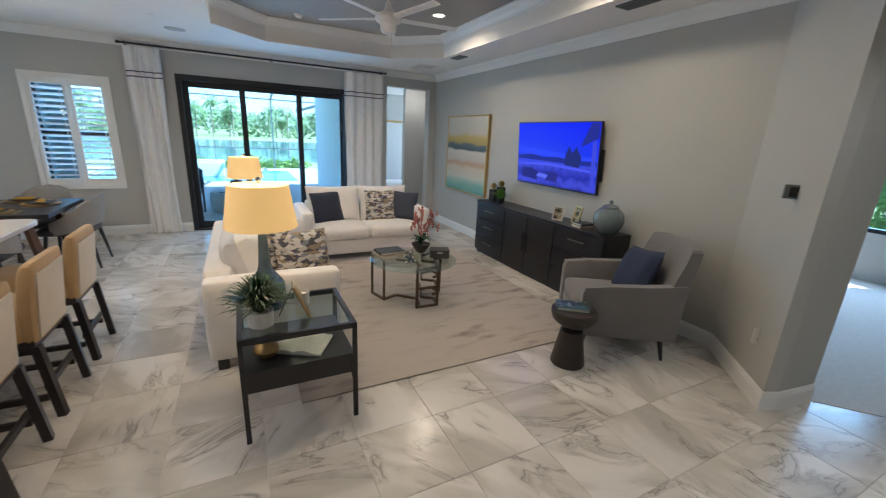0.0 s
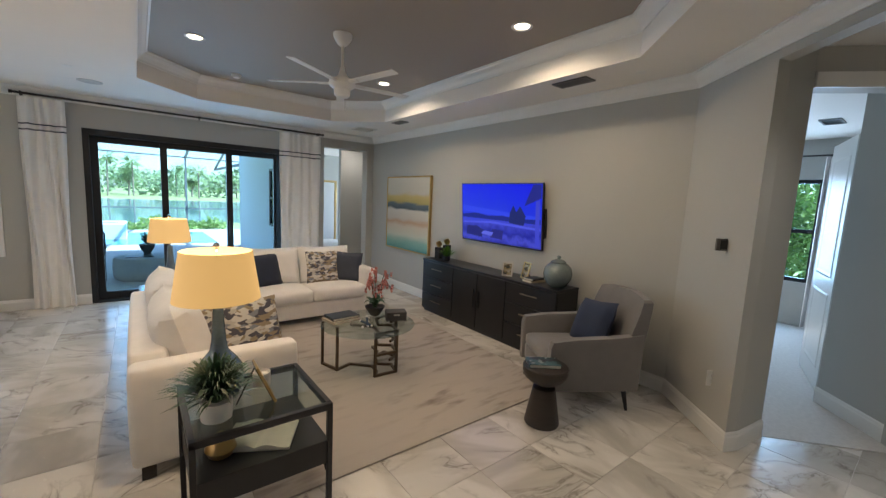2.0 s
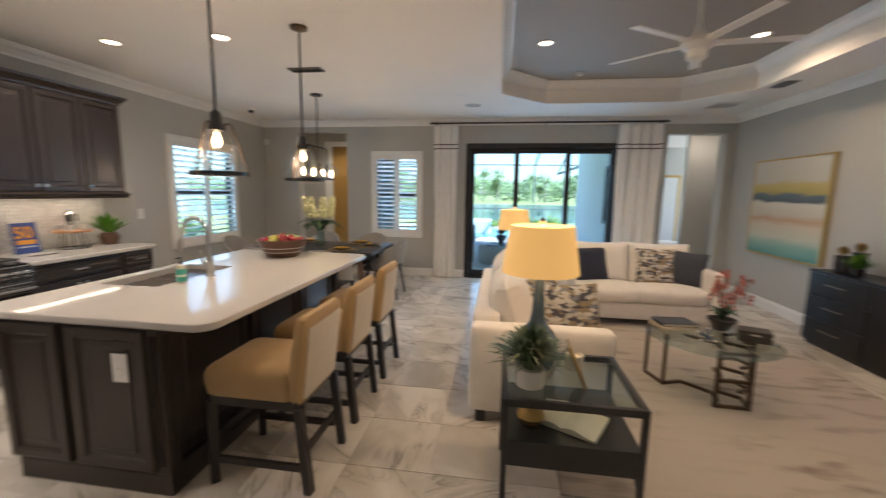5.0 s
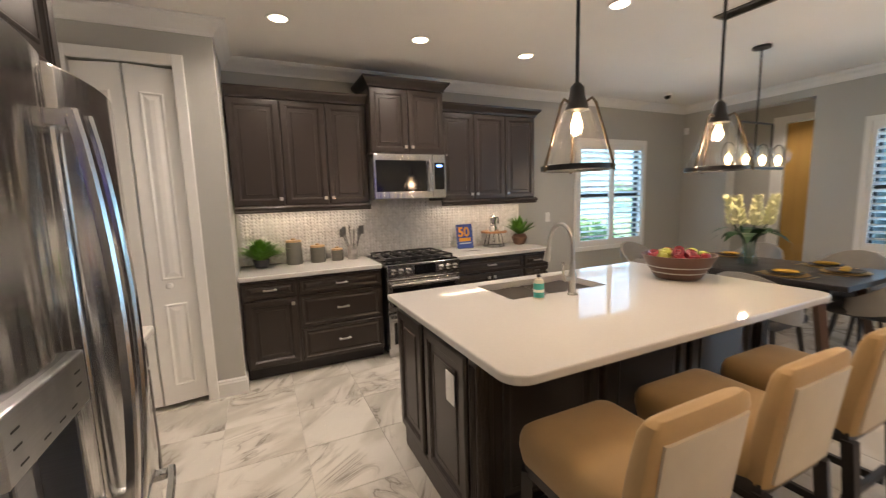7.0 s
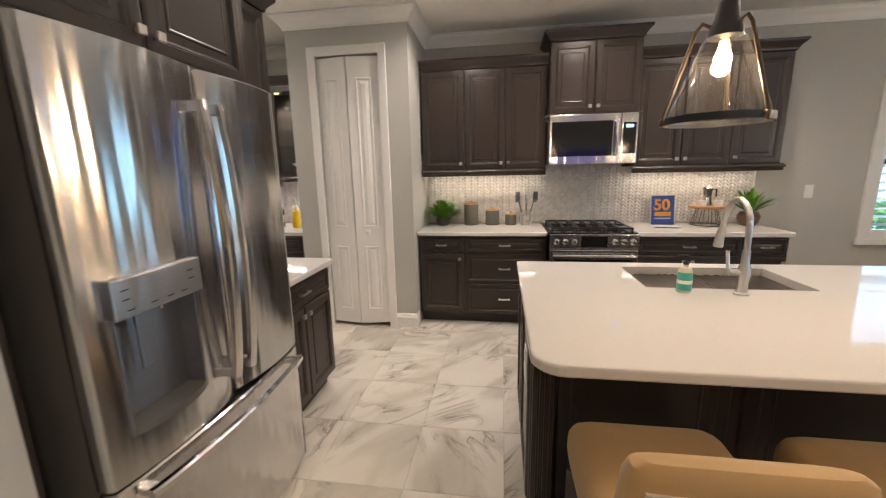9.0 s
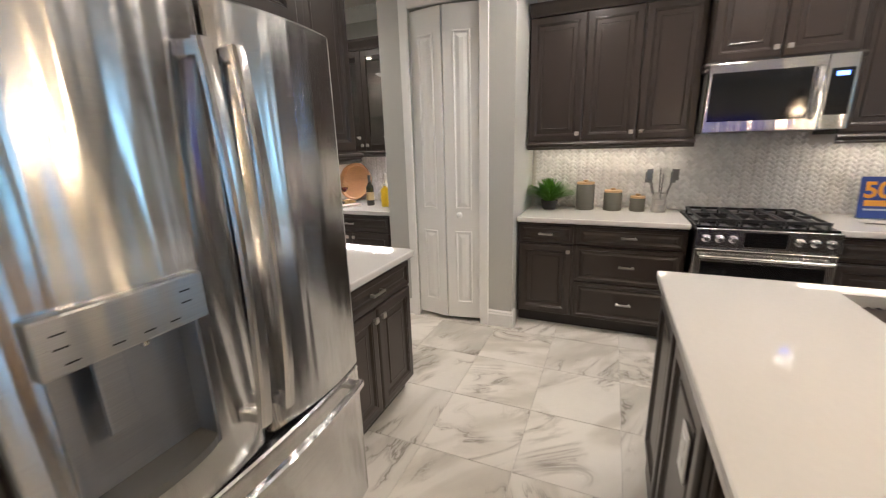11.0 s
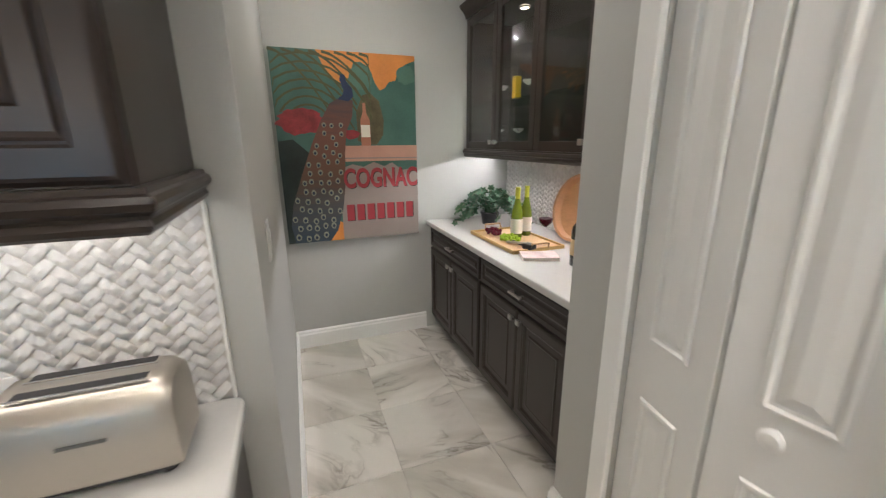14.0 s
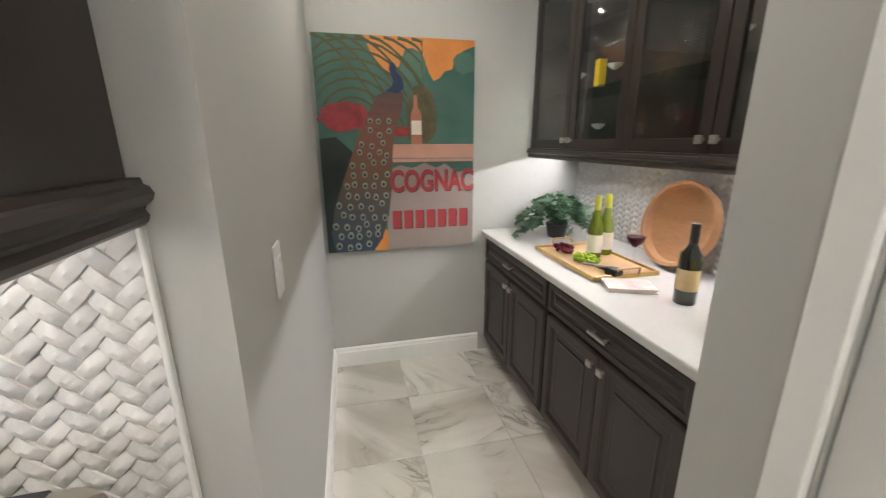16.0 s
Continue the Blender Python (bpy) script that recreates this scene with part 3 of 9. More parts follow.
def tray_outline(grow=0.0):
    x0, x1, y0, y1, c = TRAY
    x0, x1, y0, y1, c = x0 - grow, x1 + grow, y0 - grow, y1 + grow, c + grow * 0.59
    return [(x0 + c, y0), (x1 - c, y0), (x1, y0 + c), (x1, y1 - c), (x1 - c, y1), (x0 + c, y1), (x0, y1 - c), (x0, y0 + c)]


def ceiling():
    bm = bmesh.new()
    X0, X1, Y0, Y1 = WEST - 0.15, EAST + 0.9, -3.15, NORTH
    inner = [bm.verts.new((x, y, H)) for x, y in tray_outline()]
    outer = [bm.verts.new((x, y, H)) for x, y in ((0.65, Y0), (2.41, Y0), (X1, 1.79), (X1, 5.71), (2.41, Y1), (0.65, Y1), (X0, 5.71), (X0, 1.79))]
    corner = {1: (X1, Y0), 3: (X1, Y1), 5: (X0, Y1), 7: (X0, Y0)}
    for i in range(8):
        j = (i + 1) % 8
        loop = [inner[i], inner[j], outer[j]]
        if i in corner:
            loop.append(bm.verts.new((*corner[i], H)))
        loop.append(outer[i])
        bm.faces.new(loop)
    upper = [bm.verts.new((x, y, 3.12)) for x, y in tray_outline()]
    for i in range(8):
        j = (i + 1) % 8
        bm.faces.new((inner[i], inner[j], upper[j], upper[i]))
    return bm


structure("ceiling", ceiling(), CEIL, "white painted flat ceiling with an octagonal tray opening", "ceiling")
structure("ceiling_tray", prism(tray_outline(0.3), 3.12, 3.2), TAUPE, "taupe painted raised tray ceiling", "ceiling")
# slab out of view, added only to stop sun leaking indoors
structure("roof_sun_block", box(WEST - 0.5, -3.6, 3.3, 8.2, NORTH + 0.3, 3.4), STUCCO, "unseen slab over the house that keeps the sun out", "roof")

CROWN = [(0, 0), (0, -0.11), (0.012, -0.11), (0.018, -0.09), (0.045, -0.055), (0.075, -0.03), (0.085, -0.012), (0.10, -0.012), (0.10, 0)]
BASE = [(0, 0), (0.016, 0), (0.016, 0.105), (0.011, 0.118), (0.011, 0.128), (0.004, 0.14), (0, 0.14)]
CASING = [(0, 0), (0.012, 0), (0.018, 0.012), (0.018, 0.05), (0.012, 0.062), (0.008, 0.07), (0, 0.07)]


def sweep(profile, path, z, closed=False):
    """Runs a moulding profile (out from the wall, up) along a plan path; it stands out to the left of the way."""
    pts = [Vector((x, y)) for x, y in path]
    n = len(pts)
    rings = []
    for i, p in enumerate(pts):
        a = (p - pts[i - 1]).normalized() if (i or closed) else (pts[1] - p).normalized()
        b = (pts[(i + 1) % n] - p).normalized() if (i < n - 1 or closed) else a
        na, nb = Vector((-a.y, a.x)), Vector((-b.y, b.x))
        mid = (na + nb).normalized()
        mid /= max(0.3, mid.dot(na))
        rings.append([(p.x + mid.x * o, p.y + mid.y * o, z + h) for o, h in profile])
    if closed:
        rings.append(rings[0])
    bm = loft(rings, None, True, not closed)
    bmesh.ops.recalc_face_normals(bm, faces=bm.faces)
    return bm


room_loop = [(3.80, 1.62), (3.80, NORTH), (WEST, NORTH), (WEST, 0.97), (-3.635, 0.97), (-3.635, -0.135), (WEST, -0.135), (WEST, -1.98), (-2.66, -1.98), (-2.66, -0.04), (-0.76, -0.04)]
structure("trim_crown", sweep(CROWN, [(-0.21, -2.998), *room_loop], H - 0.002), WHITE, "white painted crown moulding", "crown moulding")
structure("trim_tray_crown", sweep(CROWN, tray_outline(-0.001), 3.12, True), WHITE, "white painted crown moulding inside the tray", "crown moulding")
for run in ([(3.70, 0.876), (3.33, 0.93), (3.237, 0.972), (3.80, 1.62), (3.80, NORTH), (3.66, NORTH)], [(2.78, NORTH), (2.62, NORTH)], [(-0.55, NORTH), (-2.77, NORTH)], [(-3.74, NORTH), (WEST, NORTH), (WEST, 4.36)],
            [(-3.73, 0.97), (-3.635, 0.97), (-3.635, 0.775)], [(-3.635, 0.06), (-3.635, -0.135), (-3.69, -0.135)], [(-3.69, -1.98), (-2.66, -1.98), (-2.66, -0.04), (-2.60, -0.04)]):
    structure("baseboard", sweep(BASE, run, 0.0), WHITE, "white painted moulded baseboard", "baseboard")


# sliding doors in the north wall
def glazed_panel(name, x0, x1, z1, y, parent, width=0.055):
    frame_ob = part(name, box(x0, y - 0.02, 0.02, x0 + width, y + 0.02, z1), BRONZE, parent)
    for bm in (box(x1 - width, y - 0.02, 0.02, x1, y + 0.02, z1), box(x0 + width, y - 0.02, z1 - width, x1 - width, y + 0.02, z1), box(x0 + width, y - 0.02, 0.02, x1 - width, y + 0.02, 0.02 + width * 1.3)):
        part("rail", bm, BRONZE, frame_ob)
    pane = part("pane", box(x0 + width, y - 0.004, 0.02 + width * 1.3, x1 - width, y + 0.004, z1 - width), PANE, frame_ob)
    pane.visible_shadow = False
    return frame_ob


slider = thing("door_slider", 0, NORTH + 0.08, 0, 0, "dark bronze framed sliding glass doors to the patio", "sliding door", kind="structure")
part("head", box(-0.55, -0.09, 2.335, 2.62, 0.09, 2.415), BRONZE, slider)
part("jamb", box(-0.55, -0.09, 0, -0.485, 0.09, 2.335), BRONZE, slider)
part("jamb", box(2.56, -0.09, 0, 2.62, 0.09, 2.335), BRONZE, slider)
part("sill", box(-0.485, -0.09, -0.006, 2.56, 0.09, 0.018), BRONZE, slider)
for i, (a, b) in enumerate(((-0.485, 0.385), (0.30, 1.26), (1.175, 2.0), (1.95, 2.56))):
    glazed_panel("panel", a, b, 2.335, 0.05 - 0.045 * (i % 2), slider, 0.085)
part("handle", box(1.20, -0.055, 0.92, 1.222, -0.012, 1.16, 0.006), BLACK, slider, "black pull handle")


def shutter_window(name, w, h, x, y, z, rz, depth, label):
    """A window behind plantation shutters: local x along the wall, the room on the -y side."""
    win = thing(name, x, y, z, rz, label, "window", kind="structure")
    fr = 0.06
    for bm in (box(0, -0.03, 0, fr, 0.02, h, 0.004), box(w - fr, -0.03, 0, w, 0.02, h, 0.004), box(fr, -0.03, h - fr, w - fr, 0.02, h, 0.004), box(fr, -0.03, 0, w - fr, 0.02, fr, 0.004)):
        part("window_frame", bm, WHITE, win)
    part("sash", box(fr, depth - 0.07, 0.0, fr + 0.05, depth - 0.03, h), BRONZE, win)
    part("sash", box(w - fr - 0.05, depth - 0.07, 0.0, w - fr, depth - 0.03, h), BRONZE, win)
    part("sash", box(fr, depth - 0.07, h / 2 - 0.03, w - fr, depth - 0.03, h / 2 + 0.03), BRONZE, win)
    pane = part("pane", box(fr, depth - 0.052, 0, w - fr, depth - 0.048, h), PANE, win)
    pane.visible_shadow = False
    half = (w - 2 * fr) / 2
    for k in range(2):
        a = fr + k * half
        panel = part("shutter_panel", box(a + 0.003, -0.022, fr, a + 0.05, 0.008, h - fr, 0.003), WHITE, win)
        part("stile", box(a + half - 0.05, -0.022, fr, a + half - 0.003, 0.008, h - fr, 0.003), WHITE, panel)
        for b, c in ((fr, fr + 0.09), (h - fr - 0.09, h - fr)):
            part("rail", box(a + 0.05, -0.022, b, a + half - 0.05, 0.008, c, 0.003), WHITE, panel)
        n = int((h - 2 * fr - 0.2) / 0.076)
        lo = fr + 0.1
        step = (h - 2 * fr - 0.2) / n
        slat = None
        for i in range(n):
            m = Matrix.Translation((0, -0.007, lo + step * (i + 0.5))) @ Matrix.Rotation(radians(-20), 4, "X")
            if slat is None:
                slat = part("slat", box(a + 0.052, -0.042, -0.005, a + half - 0.052, 0.042, 0.005, 0.003, None, 1), WHITE, panel)
                slat.matrix_basis = m
            else:
                o = new("slat", slat.data)
                o.parent, o.matrix_basis = panel, m
        part("tilt_rod", box(a + half - 0.075, -0.066, lo + 0.02, a + half - 0.066, -0.056, h - lo - 0.02), WHITE, panel)
    return win


shutter_window("window_1", 0.96, 1.57, -2.30, NORTH, 0.71, 0, 0.2, "white plantation shutters with tilted slats over a window")
shutter_window("window_2", 1.41, 1.58, WEST, 5.16, 0.70, 90, 0.15, "wide white plantation shutters with tilted slats over a window")

# the short hall behind the opening by the dining table
structure("wall_back_hall", pierced(-4.6, -2.2, 8.75, 8.9, 0, 3.3, [(-3.64, -2.9, 0, 2.52)], "x"), WALL, WALL_LABEL, "wall")
structure("wall_back_hall_side", box(-2.6, NORTH + 0.2, 0, -2.45, 8.75, 3.3), WALL, WALL_LABEL, "wall")
structure("wall_back_hall_west", box(-4.57, NORTH + 0.2, 0, -4.42, 8.75, 3.3), WALL, WALL_LABEL, "wall")
structure("ceiling_back_hall", box(-4.57, NORTH + 0.2, 2.83, -2.45, 9.0, 3.3), CEIL, "white painted hall ceiling", "ceiling")
structure("floor_back_hall", box(-4.57, NORTH + 0.2, -0.2, -2.45, 8.75, 0.0), TILE, "veined porcelain hall floor", "floor")
hall_door = thing("door_hall", -3.64, 8.80, 0, 0, "honey-toned wooden door in a white frame with a dark pull", "door", kind="structure")
part("leaf", box(0.0, 0, 0.005, 0.74, 0.04, 2.51), surface("honey_wood", (0.42, 0.25, 0.07), 0.45, vary=0.15, scale=3, stretch=(3, 3, 0.2)), hall_door)
part("casing", box(-0.16, -0.07, 0, 0.0, -0.052, 2.62), WHITE, hall_door)
part("casing", box(0.0, -0.07, 2.52, 0.74, -0.052, 2.62), WHITE, hall_door)
part("pull", box(0.62, -0.05, 0.75, 0.65, -0.01, 1.25, 0.006), BLACK, hall_door)

# the passage to the main bedroom behind the opening in the corner
structure("wall_bed_passage", box(3.56, 8.50, 0, 5.15, 8.62, 3.3), WALL, WALL_LABEL, "wall")
structure("wall_bed_passage_east", box(5.0, NORTH + 0.2, 0, 5.15, 8.50, 3.3), WALL, WALL_LABEL, "wall")
structure("wall_lanai_east", pierced(2.42, 2.62, NORTH + 0.2, 13.2, 0, 3.6, [(9.5, 9.9, 0.9, 2.2)], "y"), STUCCO, "white stucco outside wall of the bedroom wing", "wall")
structure("wall_passage_south", box(3.95, NORTH, 0, 5.15, NORTH + 0.2, 3.3), WALL, WALL_LABEL, "wall")
structure("wall_bedroom_far", box(2.62, 12.4, 0, 7.5, 12.55, 3.3), WALL, WALL_LABEL, "wall")
# unseen wall; its opening is made up to let fill light in
structure("wall_bedroom_east", pierced(7.5, 7.65, 7.5, 12.55, 0, 3.3, [(9.2, 11.4, 0.6, 2.4)], "y"), WALL, WALL_LABEL, "wall")
structure("wall_bedroom_south", box(5.15, 8.50, 0, 7.5, 8.62, 3.3), WALL, WALL_LABEL, "wall")
structure("ceiling_bedroom", box(2.62, NORTH + 0.2, 2.9, 7.65, 12.55, 3.3), CEIL, "white painted bedroom ceiling", "ceiling")
structure("floor_bedroom", box(2.62, NORTH + 0.2, -0.2, 7.65, 12.55, 0.0), CARPET, "pale bedroom carpet", "floor")

# the den behind the diagonal doorway
structure("floor_den", prism([(3.70, 0.876), (4.30, 0.206), (4.55, -0.1), (4.55, -3.0), (8.0, -3.0), (8.0, 3.2), (3.95, 3.2), (3.95, 1.1)], -0.2, 0.004), CARPET, "pale cut-pile carpet in the den", "floor")
structure("wall_den_east", pierced(8.0, 8.15, -3.0, 3.2, 0, 3.3, [(1.38, 2.9, 0.68, 2.24)], "y"), WALL, WALL_LABEL, "wall")
# next two walls are unseen, added to keep stray sky light out
structure("wall_den_north", box(3.95, 3.2, 0, 8.15, 3.35, 3.3), WALL, WALL_LABEL, "wall")
structure("wall_den_south", box(4.7, -3.15, 0, 8.15, -3.0, 3.3), WALL, WALL_LABEL, "wall")
structure("ceiling_den", box(4.70, -3.0, 2.83, 8.15, 3.35, 2.9), CEIL, "white painted den ceiling", "ceiling")
den_win = thing("window_den", 8.0, 1.38, 0.68, 90, "dark framed den window onto green shrubs", "window", kind="structure")
for a in ((0, -0.08, 0, 0.06, -0.02, 1.56), (1.46, -0.08, 0, 1.52, -0.02, 1.56), (0.06, -0.08, 0, 1.46, -0.02, 0.06), (0.06, -0.08, 1.50, 1.46, -0.02, 1.56), (0.06, -0.08, 0.75, 1.46, -0.02, 0.81)):
    part("window_frame", box(*a), BRONZE, den_win)
den_pane = part("pane", box(0.06, -0.052, 0.06, 1.46, -0.048, 1.50), PANE, den_win)
den_pane.visible_shadow = False
structure("trim_den_casing", prism([(3.685, 0.86), (3.70, 0.876), (4.30, 0.206), (4.285, 0.19)], 2.56, 2.66), WHITE, "white door casing head", "casing")


# ---- kitchen ----
def knob(parent, x, z, y=-0.019):
    bm = lathe([(0.007, 0), (0.006, 0.012), (0.006, 0.016)], 8, None, pose(x, y, z, 90))
    box(x - 0.015, y - 0.028, z - 0.015, x + 0.015, y - 0.015, z + 0.015, 0.003, bm, 1)
    return part("knob", bm, NICKEL, parent, "square satin nickel knob")


def pull(parent, x, z, y=-0.019, w=0.11):
    bm = box(x - w / 2, y - 0.032, z - 0.006, x + w / 2, y - 0.020, z + 0.008, 0.003, None, 1)
    for s in (-1, 1):
        box(x + s * (w / 2 - 0.012) - 0.007, y - 0.021, z - 0.007, x + s * (w / 2 - 0.012) + 0.007, y, z + 0.009, 0.002, bm, 1)
    return part("handle", bm, NICKEL, parent, "satin nickel bar pull")


def cab_door(parent, x, z, w, h, knob_side="", knob_top=True):
    d = part("door", stepped(w - 0.004, h - 0.004, RAISED, x + 0.002, z + 0.002), ESPRESSO, parent)
    if knob_side:
        knob(d, x + (w - 0.035 if knob_side == "r" else 0.035), z + (h - 0.05 if knob_top else 0.06))
    return d


def cab_drawer(parent, x, z, w, h):
    d = part("drawer", stepped(w - 0.004, h - 0.004, DRAWER, x + 0.002, z + 0.002), ESPRESSO, parent)
    pull(d, x + w / 2, z + h / 2)
    return d


CAB = "espresso-stained raised-panel wooden kitchen cabinet"


def base_cabinet(w, x, y, rz, layout, depth=0.60, label=CAB + " with satin nickel handles"):
    """layout: 'door', 'doors' (a drawer over one or two doors) or 'drawers'. Local x along the front, the room on the -y side."""
    c = thing("base_cabinet", x, y, 0, rz, label, "cabinet", "base cabinets")
    part("body", box(0.0, 0, 0.10, w, depth, 0.875), ESPRESSO, c)
    part("toe_kick", box(0.0, 0.06, 0, w, depth, 0.10), DARKLEG, c)
    if layout == "drawers":
        for z, h in ((0.715, 0.145), (0.42, 0.285), (0.115, 0.295)):
            cab_drawer(c, 0.01, z, w - 0.02, h)
    else:
        cab_drawer(c, 0.01, 0.715, w - 0.02, 0.145)
        if layout == "door":
            cab_door(c, 0.01, 0.115, w - 0.02, 0.59, "r")
        else:
            half = (w - 0.02) / 2
            cab_door(c, 0.01, 0.115, half, 0.59, "r")
            cab_door(c, 0.01 + half, 0.115, half, 0.59, "l")
    return c


LIGHTRAIL = [(0, 0), (0.010, 0.0), (0.016, 0.005), (0.019, 0.013), (0.015, 0.021), (0.017, 0.026), (0.026, 0.033), (0.029, 0.042), (0.024, 0.051), (0.018, 0.054), (0.016, 0.062), (0, 0.062)]
CABCROWN = [(0, 0), (0.010, 0), (0.014, 0.018), (0.03, 0.04), (0.055, 0.065), (0.06, 0.085), (0, 0.085)]


def upper_cabinet(w, x, y, z, h, rz, doors, depth=0.32, name="wall_cabinet", knobs="", label="espresso-stained raised-panel wall cabinet with nickel knobs", glazed=False, crown=True, sides=(True, True)):
    """doors: widths of the doors from left to right; knobs: l or r for each."""
    c = thing(name, x, y, z, rz, label, "cabinet", "wall cabinets")
    if glazed:
        part("body", box(0, depth - 0.012, 0, w, depth, h), ESPRESSO, c)
        for a, b in ((0, 0.018), (w / 2 - 0.009, w / 2 + 0.009), (w - 0.018, w)):
            part("side_panel", box(a, 0, 0.018, b, depth - 0.012, h - 0.018), ESPRESSO, c)
        part("bottom", box(0, 0, 0, w, depth - 0.012, 0.018), ESPRESSO, c)
        part("top", box(0, 0, h - 0.018, w, depth - 0.012, h), ESPRESSO, c)
        for k in (0.34, 0.66):
            part("glass_shelf", box(0.02, 0.02, h * k, w - 0.02, depth - 0.02, h * k + 0.008), TINTED, c, "clear glass shelf")
    else:
        part("body", box(0, 0, 0, w, depth, h), ESPRESSO, c)
    at = 0.0
    for i, dw in enumerate(doors):
        side = knobs[i] if knobs else "r"
        if glazed:
            d = part("door", box(at + 0.002, -0.019, 0.002, at + GLAZED, 0, h - 0.002, 0.003), ESPRESSO, c)
            for b in (box(at + dw - GLAZED, -0.019, 0.002, at + dw - 0.002, 0, h - 0.002, 0.003), box(at + GLAZED, -0.019, 0.002, at + dw - GLAZED, 0, GLAZED, 0.003), box(at + GLAZED, -0.019, h - GLAZED, at + dw - GLAZED, 0, h - 0.002, 0.003)):
                part("rail", b, ESPRESSO, d)
            p = part("pane", box(at + GLAZED, -0.010, GLAZED, at + dw - GLAZED, -0.006, h - GLAZED), GLASS, d)
            p.visible_shadow = False
            knob(d, at + (dw - 0.03 if side == "r" else 0.03), 0.05)
        else:
            cab_door(c, at, 0, dw, h, side, False)
        at += dw
    path = [(0, depth), (0, -0.019), (w, -0.019), (w, depth)]
    if not sides[0]:
        path = path[1:]
    if not sides[1]:
        path = path[:-1]
    part("light_rail", sweep(LIGHTRAIL, path[::-1], -0.060), ESPRESSO, c)
    if crown:
        part("crown", sweep(CABCROWN, path[::-1], h), ESPRESSO, c)
        part("crown_top", box(0.002, 0, h + 0.075, w - 0.002, depth, h + 0.085), ESPRESSO, c)
    return c


def rounded_slab(x0, y0, x1, y1, z0, z1, r, corners="1111", hole=None):
    """A worktop with rounded corners and an eased edge, and a rectangular cut-out if asked for."""
    def outline(d):
        pts = []
        for (cx, cy, a0), on in zip(((x1, y1, 0), (x0, y1, 90), (x0, y0, 180), (x1, y0, 270)), corners):
            rr = r if on == "1" else 0.012
            sx, sy = (1 if cx == x1 else -1), (1 if cy == y1 else -1)
            for k in range(7):
                a = radians(a0 + 15 * k)
                pts.append((cx - sx * rr + (rr - d) * math.cos(a), cy - sy * rr + (rr - d) * math.sin(a)))
        return pts
    e = 0.008
    rings = [[(x, y, z) for x, y in outline(d)] for d, z in ((e, z0), (0, z0 + e), (0, z1 - e), (e * 0.3, z1 - e * 0.3), (e, z1))]
    bm = loft(rings, None, True, False)
    if hole is None:
        bm.faces.ensure_lookup_table()
        n = len(rings[0])
        bm.verts.ensure_lookup_table()
        bm.faces.new([bm.verts[i] for i in range(n)][::-1])
        bm.faces.new([bm.verts[4 * n + i] for i in range(n)])
        return bm
    hx0, hy0, hx1, hy1 = hole
    bm.verts.ensure_lookup_table()
    n = len(rings[0])
    every = [[bm.verts[base + i] for i in range(n)] for base in (0, 4 * n)]
    cut = []
    for ring, z, flip in ((every[0], z0, True), (every[1], z1, False)):
        hv = [bm.verts.new((x, y, z)) for x, y in ((hx1, hy1), (hx0, hy1), (hx0, hy0), (hx1, hy0))]
        cut.append(hv)
        for k in range(4):
            a = ring[7 * k:7 * k + 7]
            b = ring[(7 * (k + 1)) % n]
            for f in ([*a, hv[k]], [a[-1], b, hv[(k + 1) % 4], hv[k]]):
                bm.faces.new(f[::-1] if flip else f)
    for k in range(4):
        j = (k + 1) % 4
        bm.faces.new((cut[0][k], cut[0][j], cut[1][j], cut[1][k]))
    bmesh.ops.recalc_face_normals(bm, faces=bm.faces)
    return bm


FX = -3.79  # front of the base cabinets on the range wall
base_cabinet(0.44, FX, 0.985, 90, "door")
base_cabinet(0.755, FX, 1.425, 90, "drawers")
base_cabinet(0.86, FX, 2.965, 90, "doors")
base_cabinet(0.36, FX, 3.825, 90, "door")
TOP = "polished white quartz worktop with eased edges"
solo("worktop", rounded_slab(WEST + 0.003, 0.974, -3.735, 2.185, 0.88, 0.92, 0.02), QUARTZ, 0, 0, 0, 0, TOP, "worktop")
solo("worktop", rounded_slab(WEST + 0.003, 2.955, -3.735, 4.21, 0.88, 0.92, 0.03), QUARTZ, 0, 0, 0, 0, TOP, "worktop")
UX = -4.085
upper_cabinet(1.20, UX, 0.985, 1.49, 0.93, 90, (0.42, 0.39, 0.39), knobs="rrl", sides=(False, False))
upper_cabinet(1.24, UX, 2.965, 1.49, 0.93, 90, (0.41, 0.41, 0.42), knobs="rll", sides=(False, True))
upper_cabinet(0.77, UX + 0.11, 2.19, 1.965, 0.612, 90, (0.385, 0.385), depth=0.43, knobs="rl", name="wall_cabinet")


def microwave():
    m = thing("microwave", -3.96, 2.195, 1.52, 90, "stainless steel over-the-range microwave with a black window", "microwave")
    part("body", box(0, 0.0, 0, 0.76, 0.44, 0.435, 0.004), GREYPLASTIC, m)
    d = part("door", box(0.0, -0.035, 0.0, 0.615, -0.002, 0.435, 0.006), STEEL, m)
    part("window", box(0.022, -0.0385, 0.07, 0.548, -0.036, 0.375, 0.001), BLACKGLASS, d)
    bm = tube([(0.575, -0.04, 0.07), (0.575, -0.075, 0.10), (0.575, -0.08, 0.22), (0.575, -0.075, 0.34), (0.575, -0.04, 0.37)], 0.013, 10)
    part("handle", bm, STEEL, d, "bowed steel handle", True)
    p = part("control_panel", box(0.618, -0.033, 0.0, 0.76, -0.002, 0.435, 0.005), STEEL, m)
    part("keypad", box(0.635, -0.036, 0.085, 0.745, -0.034, 0.355, 0.001), BLACKGLASS, p)
    part("display", box(0.66, -0.0375, 0.31, 0.72, -0.0365, 0.335), glow("blue_display", (0.1, 0.25, 1.0), 2.0), p)
    part("vent", box(0.02, -0.03, 0.438, 0.74, 0.2, 0.444), DARKPLASTIC, m)


microwave()


